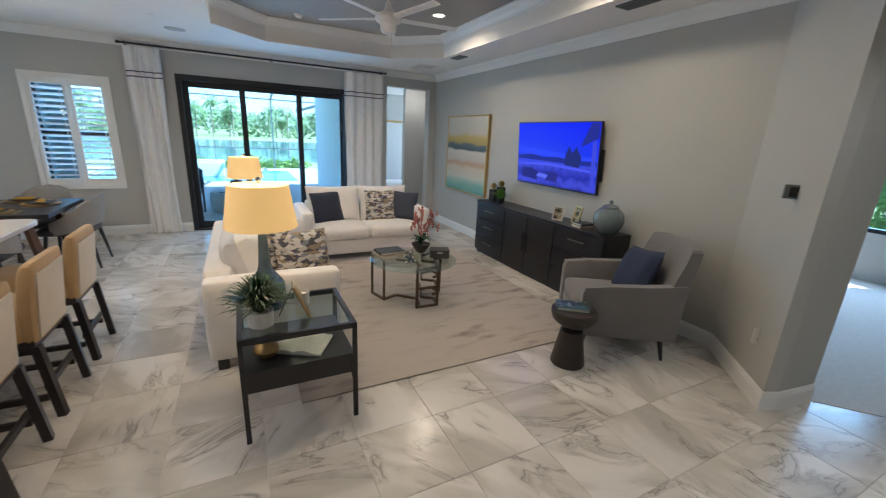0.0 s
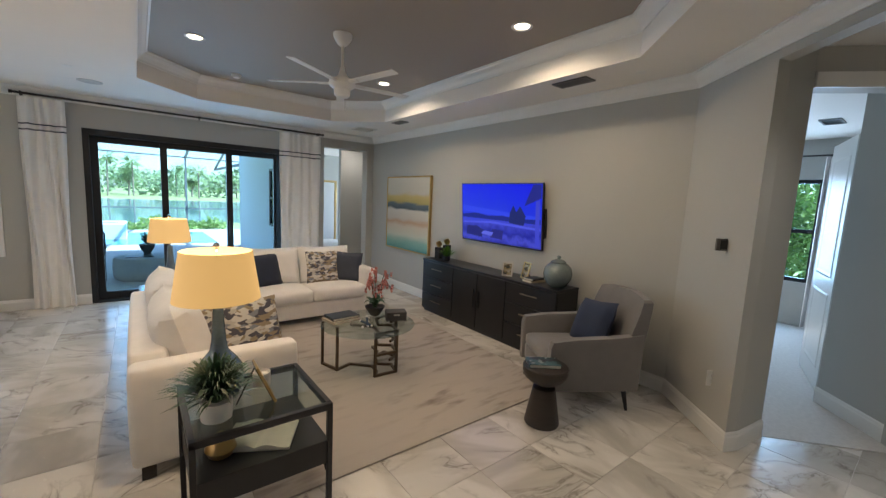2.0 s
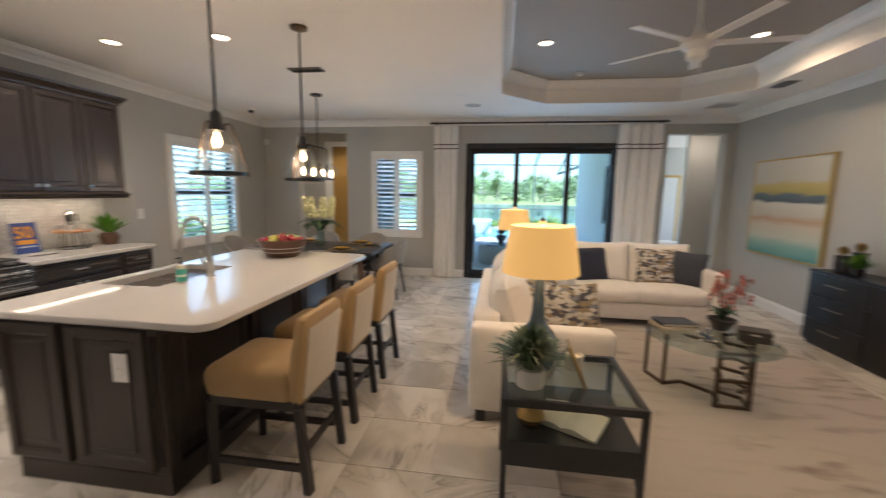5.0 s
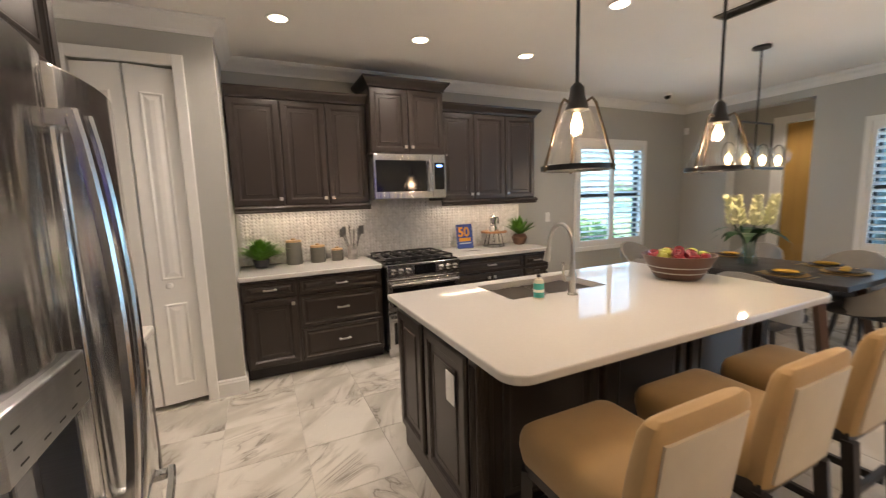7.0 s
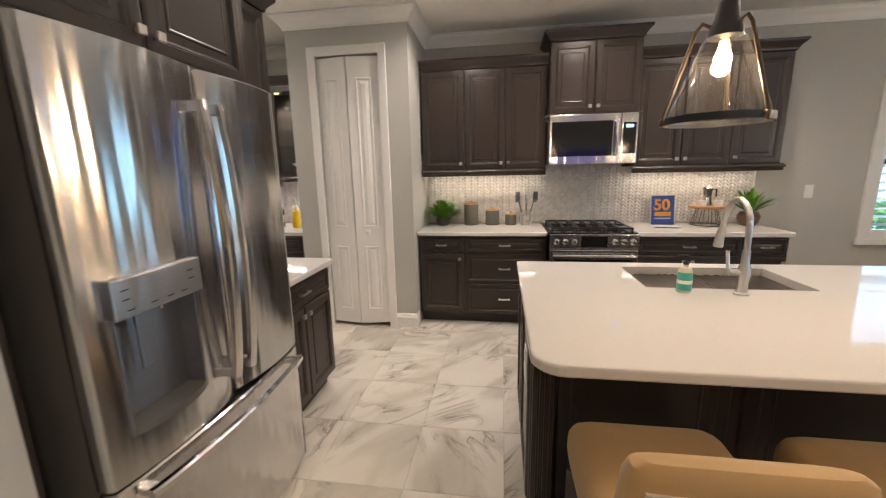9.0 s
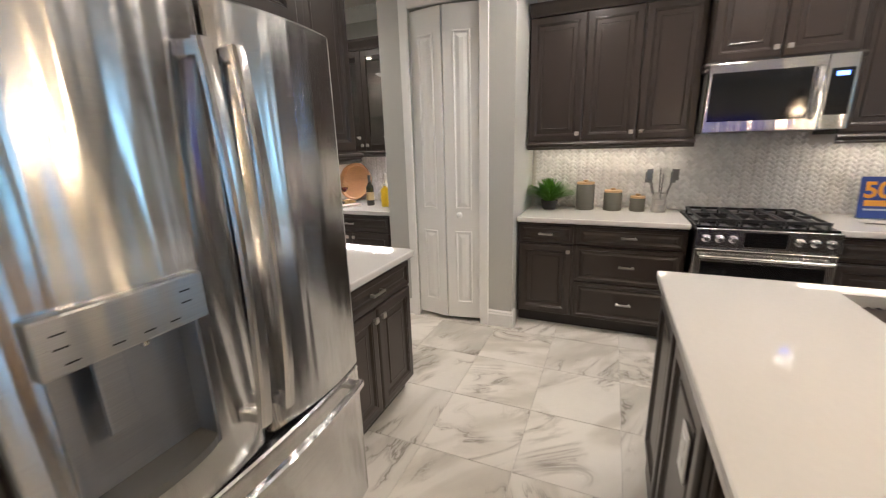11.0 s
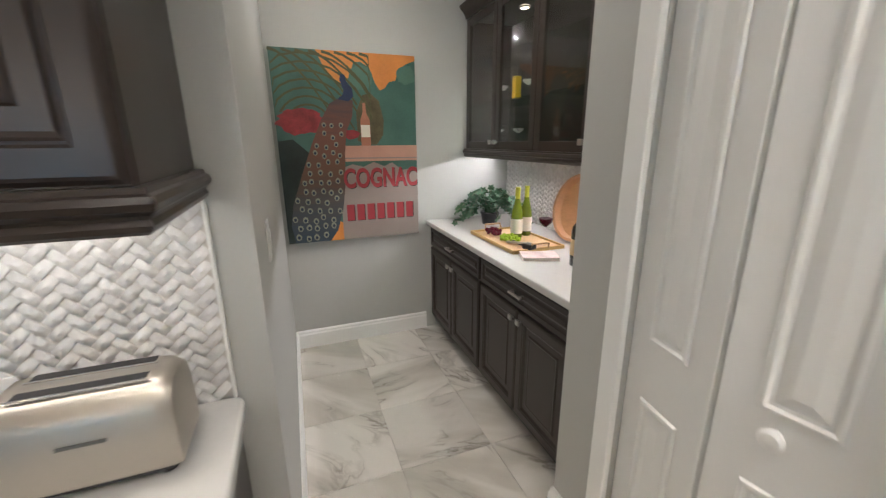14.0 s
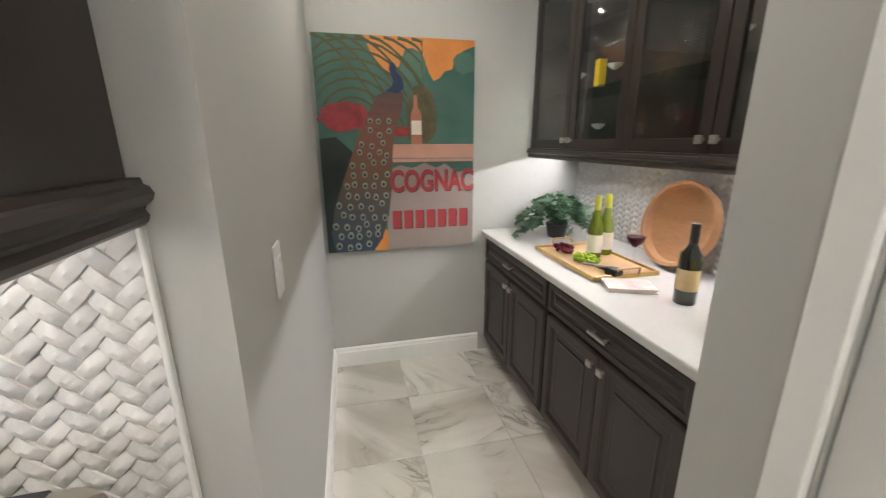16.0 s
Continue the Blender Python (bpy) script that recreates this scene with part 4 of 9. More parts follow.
def cooker():
    c = thing("gas_range", -3.70, 2.195, 0, 90, "stainless steel slide-in gas range with black grates and two ovens", "range")
    part("body", box(0.004, 0.0, 0.04, 0.752, 0.64, 0.90), STEEL, c)
    part("cooktop", box(0.0, -0.005, 0.90, 0.756, 0.66, 0.925, 0.005), BLACKGLASS, c)
    p = part("control_panel", stepped(0.752, 0.125, [(0, 0.05), (0.004, 0.055)], 0.002, 0.79), STEEL, c)
    part("display", box(0.27, -0.059, 0.805, 0.49, -0.0565, 0.90, 0.001), BLACKGLASS, p)
    for x in (0.06, 0.135, 0.21, 0.55, 0.625, 0.70):
        k = part("knob", lathe([(0.026, 0), (0.026, 0.008), (0.019, 0.012), (0.017, 0.034), (0.014, 0.037)], 14, None, pose(x, -0.055, 0.85, 90)), STEEL, p, "", True)
        part("pointer", box(x - 0.003, -0.094, 0.84, x + 0.003, -0.0925, 0.866), BLACK, k)
    for z, h in ((0.46, 0.315), (0.10, 0.345)):
        d = part("oven_door", box(0.004, -0.045, z, 0.752, -0.002, z + h, 0.006), STEEL, c)
        part("window", box(0.05, -0.0485, z + 0.05, 0.706, -0.046, z + h - 0.085, 0.001), BLACKGLASS, d)
        bm = tube([(0.03, -0.085, z + h - 0.045), (0.726, -0.085, z + h - 0.045)], 0.012, 10)
        for x in (0.06, 0.696):
            box(x - 0.012, -0.085, z + h - 0.055, x + 0.012, -0.044, z + h - 0.035, 0, bm)
        part("handle", bm, STEEL, d, "", True)
    part("kick_panel", box(0.01, 0.02, 0.0, 0.746, 0.05, 0.09), STEEL, c)
    for cx in (0.14, 0.378, 0.616):
        bm = bmesh.new()
        for yy in (0.06, 0.30, 0.60):
            box(cx - 0.115, yy - 0.006, 0.945, cx + 0.115, yy + 0.006, 0.962, 0, bm)
        for xx in (-0.105, 0, 0.105):
            box(cx + xx - 0.006, 0.05, 0.9455, cx + xx + 0.006, 0.61, 0.9615, 0, bm)
            for yy in (0.06, 0.60):
                box(cx + xx - 0.007, yy - 0.007, 0.925, cx + xx + 0.007, yy + 0.007, 0.946, 0, bm)
        part("grate", bm, BLACK, c, "black cast iron grate")
        for yy in (0.18, 0.46):
            part("burner", lathe([(0.045, 0.925), (0.045, 0.935), (0.03, 0.94), (0.03, 0.944)], 14, None, pose(cx, yy, 0)), BLACK, c, "", True)


cooker()


# island
def island():
    isl = thing("kitchen_island", -2.45, 1.89, 0, 0, "espresso-stained kitchen island with raised end panels", "island")
    part("body", box(0.0, 0.012, 0.11, 0.90, 2.12, 0.878), ESPRESSO, isl)
    part("plinth", box(0.06, 0.02, 0, 0.93, 2.10, 0.11), ESPRESSO, isl)
    part("base_trim", sweep(BASE, [(0.06, 0.02), (0.945, 0.02), (0.945, 2.10)][::-1], 0.0), ESPRESSO, isl)
    part("end_panel", stepped(0.37, 0.74, RAISED, 0.02, 0.125), ESPRESSO, isl).location = (0, 0.012, 0)
    part("end_panel", stepped(0.44, 0.74, RAISED, 0.44, 0.125), ESPRESSO, isl).location = (0, 0.012, 0)
    for y in (0.03, 2.05):
        pl = part("pilaster", box(0.885, y - 0.025, 0.11, 0.955, y + 0.055, 0.878, 0.004), ESPRESSO, isl, "fluted corner pilaster")
        for k in range(3):
            part("flute", tube([(0.956, y - 0.003 + k * 0.018, 0.16), (0.956, y - 0.003 + k * 0.018, 0.84)], 0.006, 6), ESPRESSO, pl)
            part("flute", tube([(0.905 + k * 0.016, y - 0.026, 0.16), (0.905 + k * 0.016, y - 0.026, 0.84)], 0.006, 6), ESPRESSO, pl)
    for k in range(3):
        p = part("back_panel", stepped(0.61, 0.74, RAISED, 0, 0.125), ESPRESSO, isl)
        p.matrix_basis = pose(0.90, 0.10 + 0.65 * k, 0, 0, 0, 90)
    o = part("outlet", box(0.70, -0.012, 0.60, 0.785, -0.006, 0.745, 0.003), OUTLET, isl, "white outlet cover plate")
    for z in (0.635, 0.69):
        part("socket", box(0.722, -0.0145, z, 0.763, -0.0125, z + 0.035, 0.002), WHITE, o)
    return isl


island()
solo("worktop", rounded_slab(-2.572, 1.868, -1.213, 4.07, 0.88, 0.92, 0.10, "1001", (-2.46, 2.46, -2.045, 3.20)), QUARTZ, 0, 0, 0, 0, "large white quartz island top with rounded corners and a sink cut-out", "worktop")


SINKSTEEL = surface("satin_sink_steel", (0.62, 0.62, 0.61), 0.28, 1.0, vary=0.05, stretch=(1, 8, 1))


def sink():
    s = thing("kitchen_sink", -2.2525, 2.83, 0.88, 0, "undermounted stainless steel double bowl sink", "sink")
    for y0, y1 in ((-0.373, -0.012), (0.012, 0.373)):
        bm = bmesh.new()
        rings = []
        for d, z in ((0, 0), (0.003, -0.02), (0.02, -0.17), (0.05, -0.19)):
            rings.append([(-0.208 + d, y0 + d, z), (0.208 - d, y0 + d, z), (0.208 - d, y1 - d, z), (-0.208 + d, y1 - d, z)])
        loft(rings, bm, True, False)
        bm.faces.new([bm.verts.new(p) for p in rings[-1]])
        bmesh.ops.recalc_face_normals(bm, faces=bm.faces)
        part("bowl", bm, SINKSTEEL, s)
        part("drain", lathe([(0.04, -0.189), (0.04, -0.184), (0.02, -0.184)], 14, None, pose(0, (y0 + y1) / 2, 0)), CHROME, s, "", True)
    part("divider", box(-0.208, -0.012, -0.19, 0.208, 0.012, -0.01, 0.004), SINKSTEEL, s)


sink()


def faucet():
    f = thing("kitchen_faucet", -1.965, 2.83, 0.92, 0, "brushed nickel gooseneck pull-down kitchen faucet", "faucet")
    part("base", lathe([(0.030, 0), (0.030, 0.008), (0.022, 0.014), (0.02, 0.06), (0.024, 0.075), (0.024, 0.125), (0.017, 0.14), (0.016, 0.2)], 18), NICKEL, f, "", True)
    arc = [(0, 0, 0.19), (0, 0, 0.30)] + [(-0.10 + 0.10 * math.cos(a), 0, 0.30 + 0.115 * math.sin(a)) for a in (k * math.pi / 9 for k in range(1, 9))] + [(-0.205, 0, 0.285), (-0.215, 0, 0.255)]
    part("spout", tube(arc, 0.0125, 12), NICKEL, f, "", True)
    part("spray_head", tube([(-0.213, 0, 0.262), (-0.222, 0, 0.225), (-0.232, 0, 0.175)], 0.015, 12, None, 1.5), NICKEL, f, "", True)
    h = tube([(0, -0.02, 0.10), (0, -0.06, 0.10)], 0.015, 10)
    tube([(0, -0.055, 0.10), (0, -0.068, 0.13), (0.0, -0.075, 0.20)], 0.008, 8, h)
    part("lever", h, NICKEL, f, "", True)


faucet()


# refrigerator bay
def bowed_front(x, x0, x1, y, bow, depth):
    return y - depth - bow * (1 - (2 * (x - x0) / (x1 - x0) - 1) ** 2)


def bowed(x0, x1, z0, z1, y, bow=0.028, depth=0.05, n=16):
    """A door front that bulges towards -y, with its edges rolled back."""
    rings = []
    w = x1 - x0
    roll = [(0, 0.02), (0.006, 0.008), (0.016, 0.002)]
    xs = [(x0 + d, o) for d, o in roll] + [(x0 + w * i / n, 0) for i in range(1, n)] + [(x1 - d, o) for d, o in roll[::-1]]
    for z, e in ((z0, 0.006), (z0 + 0.006, 0), (z1 - 0.006, 0), (z1, 0.006)):
        front = [(min(x1 - e, max(x0 + e, x)), bowed_front(x, x0, x1, y, bow, depth) + o + e, z) for x, o in xs]
        rings.append(front + [(x1 - e, y, z), (x0 + e, y, z)])
    bm = loft(rings)
    bmesh.ops.recalc_face_normals(bm, faces=bm.faces)
    return bm


def bowed_with_recess(x0, x1, z0, z1, y, hole, bow=0.028, depth=0.05, n=8):
    """The same bulging front, built round an opening (x0, x1, z0, z1)."""
    hx0, hx1, hz0, hz1 = hole
    bm = bmesh.new()
    for a, b, lo, hi in ((x0, hx0, z0, z1), (hx1, x1, z0, z1), (hx0, hx1, z0, hz0), (hx0, hx1, hz1, z1)):
        rings = []
        for z in (lo, hi):
            xs = [a + (b - a) * i / n for i in range(n + 1)]
            front = [(x, bowed_front(x, x0, x1, y, bow, depth) + (0.016 if x in (x0, x1) else 0), z) for x in xs]
            rings.append(front + [(b, y, z), (a, y, z)])
        loft(rings, bm)
    bmesh.ops.remove_doubles(bm, verts=bm.verts, dist=1e-5)
    bmesh.ops.recalc_face_normals(bm, faces=bm.faces)
    return bm


def flat_handle(points, w, t, axis):
    """A flat, eased bar along points that bow towards -y; axis names the way its width lies."""
    rings = []
    for x, y, z in points:
        e = 0.006
        section = [(-w / 2, t / 2), (-w / 2, -t / 2 + e), (-w / 2 + e, -t / 2), (w / 2 - e, -t / 2), (w / 2, -t / 2 + e), (w / 2, t / 2)]
        rings.append([(x + u, y + v, z) if axis == "x" else (x, y + v, z + u) for u, v in section])
    bm = loft(rings)
    bmesh.ops.recalc_face_normals(bm, faces=bm.faces)
    return bm


def fridge():
    f = thing("refrigerator", -0.855, 0.73, 0, 180, "stainless steel french-door refrigerator with a water dispenser", "refrigerator")
    part("body", box(0.01, 0.0, 0.05, 0.925, 0.68, 1.79), GREYPLASTIC, f)
    part("toe_grille", box(0.02, 0.02, 0.0, 0.92, 0.06, 0.06), DARKPLASTIC, f)
    hx0, hx1, hz0, hz1 = 0.065, 0.335, 0.80, 1.235
    d = part("door", bowed_with_recess(0.0, 0.486, 0.68, 1.83, -0.004, (hx0, hx1, hz0, hz1)), STEEL, f, "steel door with an in-door dispenser", True)
    SLATEMETAL = brushed_steel("soft_slate_steel", (0.33, 0.345, 0.37), 0.34)
    disp = part("dispenser", box(hx0 + 0.001, -0.012, hz0 + 0.001, hx1 - 0.001, -0.006, hz1 - 0.001), SLATEMETAL, d, "slate grey dispenser recess")
    for b in ((hx0 + 0.0005, -0.076, hz0, hx0 + 0.006, -0.012, 1.13), (hx1 - 0.006, -0.076, hz0, hx1 - 0.0005, -0.012, 1.13)):
        part("side_wall", box(*b), SLATEMETAL, disp)
    panel = part("dispenser_panel", box(0.055, -0.098, 1.13, 0.350, -0.060, 1.237, 0.005), brushed_steel("soft_steel", (0.42, 0.43, 0.44), 0.3), disp)
    for x, z in ((0.09, 1.205), (0.09, 1.18), (0.10, 1.15), (0.17, 1.15), (0.225, 1.15), (0.275, 1.15), (0.305, 1.205), (0.305, 1.18)):
        part("button_mark", box(x - 0.011, -0.0988, z - 0.0015, x + 0.011, -0.0978, z + 0.0015), DARKPLASTIC, panel)
    part("paddle", box(0.135, -0.066, 0.96, 0.19, -0.056, 1.125, 0.004), SLATEMETAL, disp)
    part("nozzle", lathe([(0.008, 1.105), (0.009, 1.13)], 12, None, pose(0.235, -0.05, 0)), CHROME, disp, "", True)
    rings = []
    for z in (hz0 + 0.002, hz0 + 0.022):
        arc = [(0.2 + 0.132 * math.cos(a), -0.066 - 0.040 * math.sin(a), z) for a in (k * math.pi / 12 for k in range(13))]
        rings.append(arc + [(0.068, -0.014, z), (0.332, -0.014, z)])
    bm = loft(rings)
    bmesh.ops.recalc_face_normals(bm, faces=bm.faces)
    part("drip_tray", bm, GREYPLASTIC, disp, "curved drip tray")
    e = part("door", bowed(0.494, 0.94, 0.68, 1.83, -0.004), STEEL, f, "", True)
    part("badge", lathe([(0.020, 0), (0.020, 0.003), (0.017, 0.004)], 18, None, pose(0.80, -0.0715, 1.715, 90)), STEEL, e, "round maker's badge", True)
    w = part("freezer_drawer", bowed(0.0, 0.94, 0.07, 0.665, -0.004), STEEL, f, "", True)
    for o, x in ((d, 0.438), (e, 0.522)):
        pts = [(x, -0.108 - 0.034 * math.sin(math.pi * k / 14) ** 0.8, 0.775 + 0.945 * k / 14) for k in range(15)]
        hd = part("handle", flat_handle(pts, 0.034, 0.022, "x"), STEEL, o, "long flat bowed steel handle", True)
        for z in (0.776, 1.684):
            part("mount", box(x - 0.012, -0.100, z, x + 0.012, -0.055, z + 0.035, 0.003, None, 1), STEEL, hd)
    pts = [(0.06 + 0.82 * k / 14, -0.100 - 0.036 * math.sin(math.pi * k / 14) ** 0.8, 0.625) for k in range(15)]
    hd = part("handle", flat_handle(pts, 0.030, 0.022, "z"), STEEL, w, "long flat bowed steel handle", True)
    for x in (0.065, 0.84):
        part("mount", box(x, -0.092, 0.613, x + 0.035, -0.045, 0.637, 0.003, None, 1), STEEL, hd)


fridge()
bay = thing("fridge_surround", -0.765, 0.66, 0, 180, "espresso side panels enclosing the refrigerator", "panel")
part("side_panel", box(0.0, 0, 0, 0.035, 0.69, 2.46, 0.002), ESPRESSO, bay)
part("side_panel", box(1.02, 0, 0, 1.065, 0.69, 2.46, 0.002), ESPRESSO, bay)
upper_cabinet(0.98, -0.803, 0.66, 1.862, 0.598, 180, (0.49, 0.49), depth=0.69, knobs="rl", sides=(False, False), label="espresso-stained raised-panel cabinet above the refrigerator")

# toaster nook beside it
NY = 0.61
base_cabinet(0.74, -1.835, NY - 0.02, 180, "doors")
solo("worktop", rounded_slab(-2.592, -0.037, -1.832, 0.645, 0.88, 0.92, 0.03, "0110"), QUARTZ, 0, 0, 0, 0, TOP, "worktop")
upper_cabinet(0.735, -1.83, 0.30, 1.465, 0.995, 180, (0.36, 0.375), depth=0.335, knobs="rl", sides=(False, True))

# bar in the pantry
BX = -3.755
base_cabinet(0.87, BX, -1.07, 90, "doors")
base_cabinet(0.905, BX, -1.975, 90, "doors")
structure("trim_bar_filler", box(WEST + 0.01, -0.199, 0.10, BX, -0.138, 0.875), ESPRESSO, "espresso wood filler strip beside the bar cabinet", "filler")
solo("worktop", rounded_slab(WEST + 0.003, -1.977, -3.70, -0.138, 0.88, 0.92, 0.02), QUARTZ, 0, 0, 0, 0, TOP, "worktop")
bar_upper = upper_cabinet(1.83, -4.06, -1.972, 1.46, 0.90, 90, (0.465, 0.465, 0.45, 0.45), depth=0.355, knobs="rlrl", glazed=True, sides=(False, False), label="espresso-stained glass-fronted wall cabinet with stemware inside")


# bifold pantry doors
def bifold():
    d = thing("door_pantry", -3.655, 0.13, 0, 90, "white four-panel bifold pantry doors, slightly ajar", "door", kind="structure")
    PANEL = [(0, 0.0), (0.006, -0.008), (0.012, -0.009), (0.045, -0.002), (0.05, -0.002)]
    hinge = Vector((0.292, -0.055, 0))
    for k in range(2):
        w = 0.283
        leaf_ob = part("leaf", box(0, 0, 0.035, w, 0.03, 2.475, 0.002), WHITE, d)
        for x0, x1 in ((0.072, 0.211),):
            for z0, z1 in ((0.17, 0.80), (0.98, 2.30)):
                bm = bmesh.new()
                rings = [[(x0 + i, -o, z0 + i), (x1 - i, -o, z0 + i), (x1 - i, -o, z1 - i), (x0 + i, -o, z1 - i)] for i, o in ((0, 0.001), (0.004, 0.008), (0.012, 0.009), (0.018, 0.002), (0.026, 0.001), (0.05, 0.008), (0.054, 0.009))]
                loft(rings, bm)
                part("panel", bm, WHITE, leaf_ob)
        if k == 0:
            a = math.degrees(math.asin(0.05 / w))
            leaf_ob.matrix_basis = pose(0.002, -0.002, 0, 0, 0, -a)
        else:
            a = math.degrees(math.asin(0.05 / w))
            leaf_ob.matrix_basis = pose(0.575 - 0.002 - w * math.cos(radians(a)), -0.002 - 0.05, 0, 0, 0, a)
            part("knob", lathe([(0.009, 0), (0.009, 0.012), (0.02, 0.02), (0.024, 0.032), (0.018, 0.042), (0.004, 0.045)], 16, None, pose(0.115, -0.0, 0.94, 90)), WHITE, leaf_ob, "round white knob", True)
    return d


bifold()
for a, b, c, e in ((0.06, 0.13, 0, 2.567), (0.705, 0.775, 0, 2.567)):
    structure("trim_pantry_casing", box(-3.635, a, c, -3.612, b, e, 0.005), WHITE, "white moulded door casing", "casing")
structure("trim_pantry_casing", box(-3.635, 0.13, 2.49, -3.612, 0.705, 2.567, 0.005), WHITE, "white moulded door casing", "casing")
structure("floor_closet", box(WEST, -0.05, -0.2, -3.74, 0.85, 0.0), TILE, "tiled closet floor", "floor")


# ---- living room ----
solo("area_rug", box(-1.3, -1.75, 0, 1.32, 1.75, 0.012, 0.004), RUG, 1.75, 3.97, 0.001, 0, "large low-pile grey and beige mottled area rug", "rug")


def sofa(x, y, rz, length, seats, label, print_side=0, depth=0.92):
    """Faces local -y; local x runs along it from 0 to length."""
    s = thing("sofa", x, y, 0, rz, label, "sofa", "white sofas")
    part("base", soft_box(0.02, 0.03, 0.09, length - 0.02, depth - 0.02, 0.30, 0.03, 0.006), LINEN, s, "", True)
    for a, b in ((0.0, 0.15), (length - 0.15, length)):
        part("arm", soft_box(a, 0.0, 0.08, b, depth, 0.68, 0.04, 0.006), LINEN, s, "", True)
    part("back", soft_box(0.15, depth - 0.20, 0.25, length - 0.15, depth, 0.72, 0.04, 0.008), LINEN, s, "", True)
    w = (length - 0.30) / seats
    for k in range(seats):
        part("seat_cushion", soft_box(0.152 + k * w, -0.01, 0.29, 0.148 + (k + 1) * w, depth - 0.22, 0.465, 0.05, 0.022), LINEN, s, "", True)
        m = pose(0.15 + (k + 0.5) * w, depth - 0.29, 0.68, 74, 0, 0)
        part("back_cushion", pillow(w - 0.005, 0.52, 0.32, 4, 0.5, 14, m), LINEN, s, "plump white back cushion", True)
    for fx in (0.06, length - 0.06):
        for fy in (0.08, depth - 0.08):
            part("foot", box(fx - 0.035, fy - 0.035, 0, fx + 0.035, fy + 0.035, 0.09, 0.005), DARKLEG, s)
    return s


sofa(0.84, 2.80, 90, 2.06, 2, "long white upholstered sofa with loose back cushions")
sofa(0.86, 5.05, 0, 1.78, 2, "white upholstered loveseat with two seat cushions", depth=0.90)


def throw_pillow(x, y, z, rz, lean, mat, size, label, spin=0):
    p = solo("throw_pillow", pillow(size, size, 0.17, 3.2, 0.5, 12, pose(0, 0, size * 0.47, 90 - lean, 0, 0) @ pose(0, 0, 0, 0, 0, spin)), mat, x, y, z, rz, label, "pillow", "throw pillows", "", True)
    return p


SEAT = 0.465
throw_pillow(1.26, 5.50, SEAT, 12, 16, NAVY, 0.43, "navy blue woven throw pillow on the loveseat", 4)
throw_pillow(2.02, 5.48, SEAT, -6, 16, PRINT, 0.44, "grey, black and tan printed throw pillow on the loveseat")
throw_pillow(2.36, 5.44, SEAT, -22, 18, surface("blue_grey_fabric", (0.055, 0.065, 0.09), 0.9, vary=0.2, bump=0.3, fine=420), 0.42, "dark blue-grey throw pillow on the loveseat", -5)
throw_pillow(0.40, 3.30, SEAT, 32, 20, PRINT, 0.46, "grey, black and tan printed throw pillow on the long sofa", 3)
throw_pillow(0.63, 3.22, SEAT, 14, 22, PRINT, 0.44, "grey, black and tan printed throw pillow on the long sofa")


def table_lamp(x, y, z, label):
    l = thing("table_lamp", x, y, z, 0, label, "lamp", "table lamps")
    part("base", lathe([(0.085, 0), (0.095, 0.02), (0.107, 0.07), (0.108, 0.12), (0.102, 0.165), (0.07, 0.205), (0.043, 0.24), (0.034, 0.29), (0.028, 0.38), (0.024, 0.45), (0.02, 0.47)], 28), BLUEGLAZE, l, "blue-grey glazed ceramic base", True)
    m, n, li, b = material("lit_linen_shade")
    b.inputs["Base Color"].default_value = (0.72, 0.56, 0.32, 1)
    b.inputs["Roughness"].default_value = 0.9
    b.inputs["Transmission Weight"].default_value = 0.0
    b.inputs["Emission Color"].default_value = (1.0, 0.56, 0.15, 1)
    b.inputs["Emission Strength"].default_value = 0.17
    bm = lathe([(0.196, 0.505), (0.160, 0.745)], 40, None, None, False)
    lathe([(0.157, 0.745), (0.193, 0.505)], 40, bm, None, False)
    part("shade", bm, m, l, "glowing cream linen drum shade", True)
    part("harp", tube([(0, 0, 0.47), (0, 0, 0.775)], 0.004, 6), NICKEL, l)
    part("finial", lathe([(0.006, 0.745), (0.012, 0.752), (0.018, 0.768), (0.012, 0.782), (0.003, 0.787)], 14), CHROME, l, "", True)
    part("bulb", lathe([(0.012, 0.50), (0.03, 0.55), (0.03, 0.58), (0.01, 0.61)], 12), glow("lamp_bulb", (1, 0.8, 0.5), 3.0), l, "", True)
    lamp("table_lamp_light", "POINT", (x, y, z + 0.64), 1.25, WARM, 0.05)
    return l


table_lamp(0.303, 2.37, 0.635, "lit blue ceramic table lamp with cream shade on side table")
table_lamp(0.26, 5.20, 0.605, "lit blue ceramic table lamp with cream shade beside sofa")


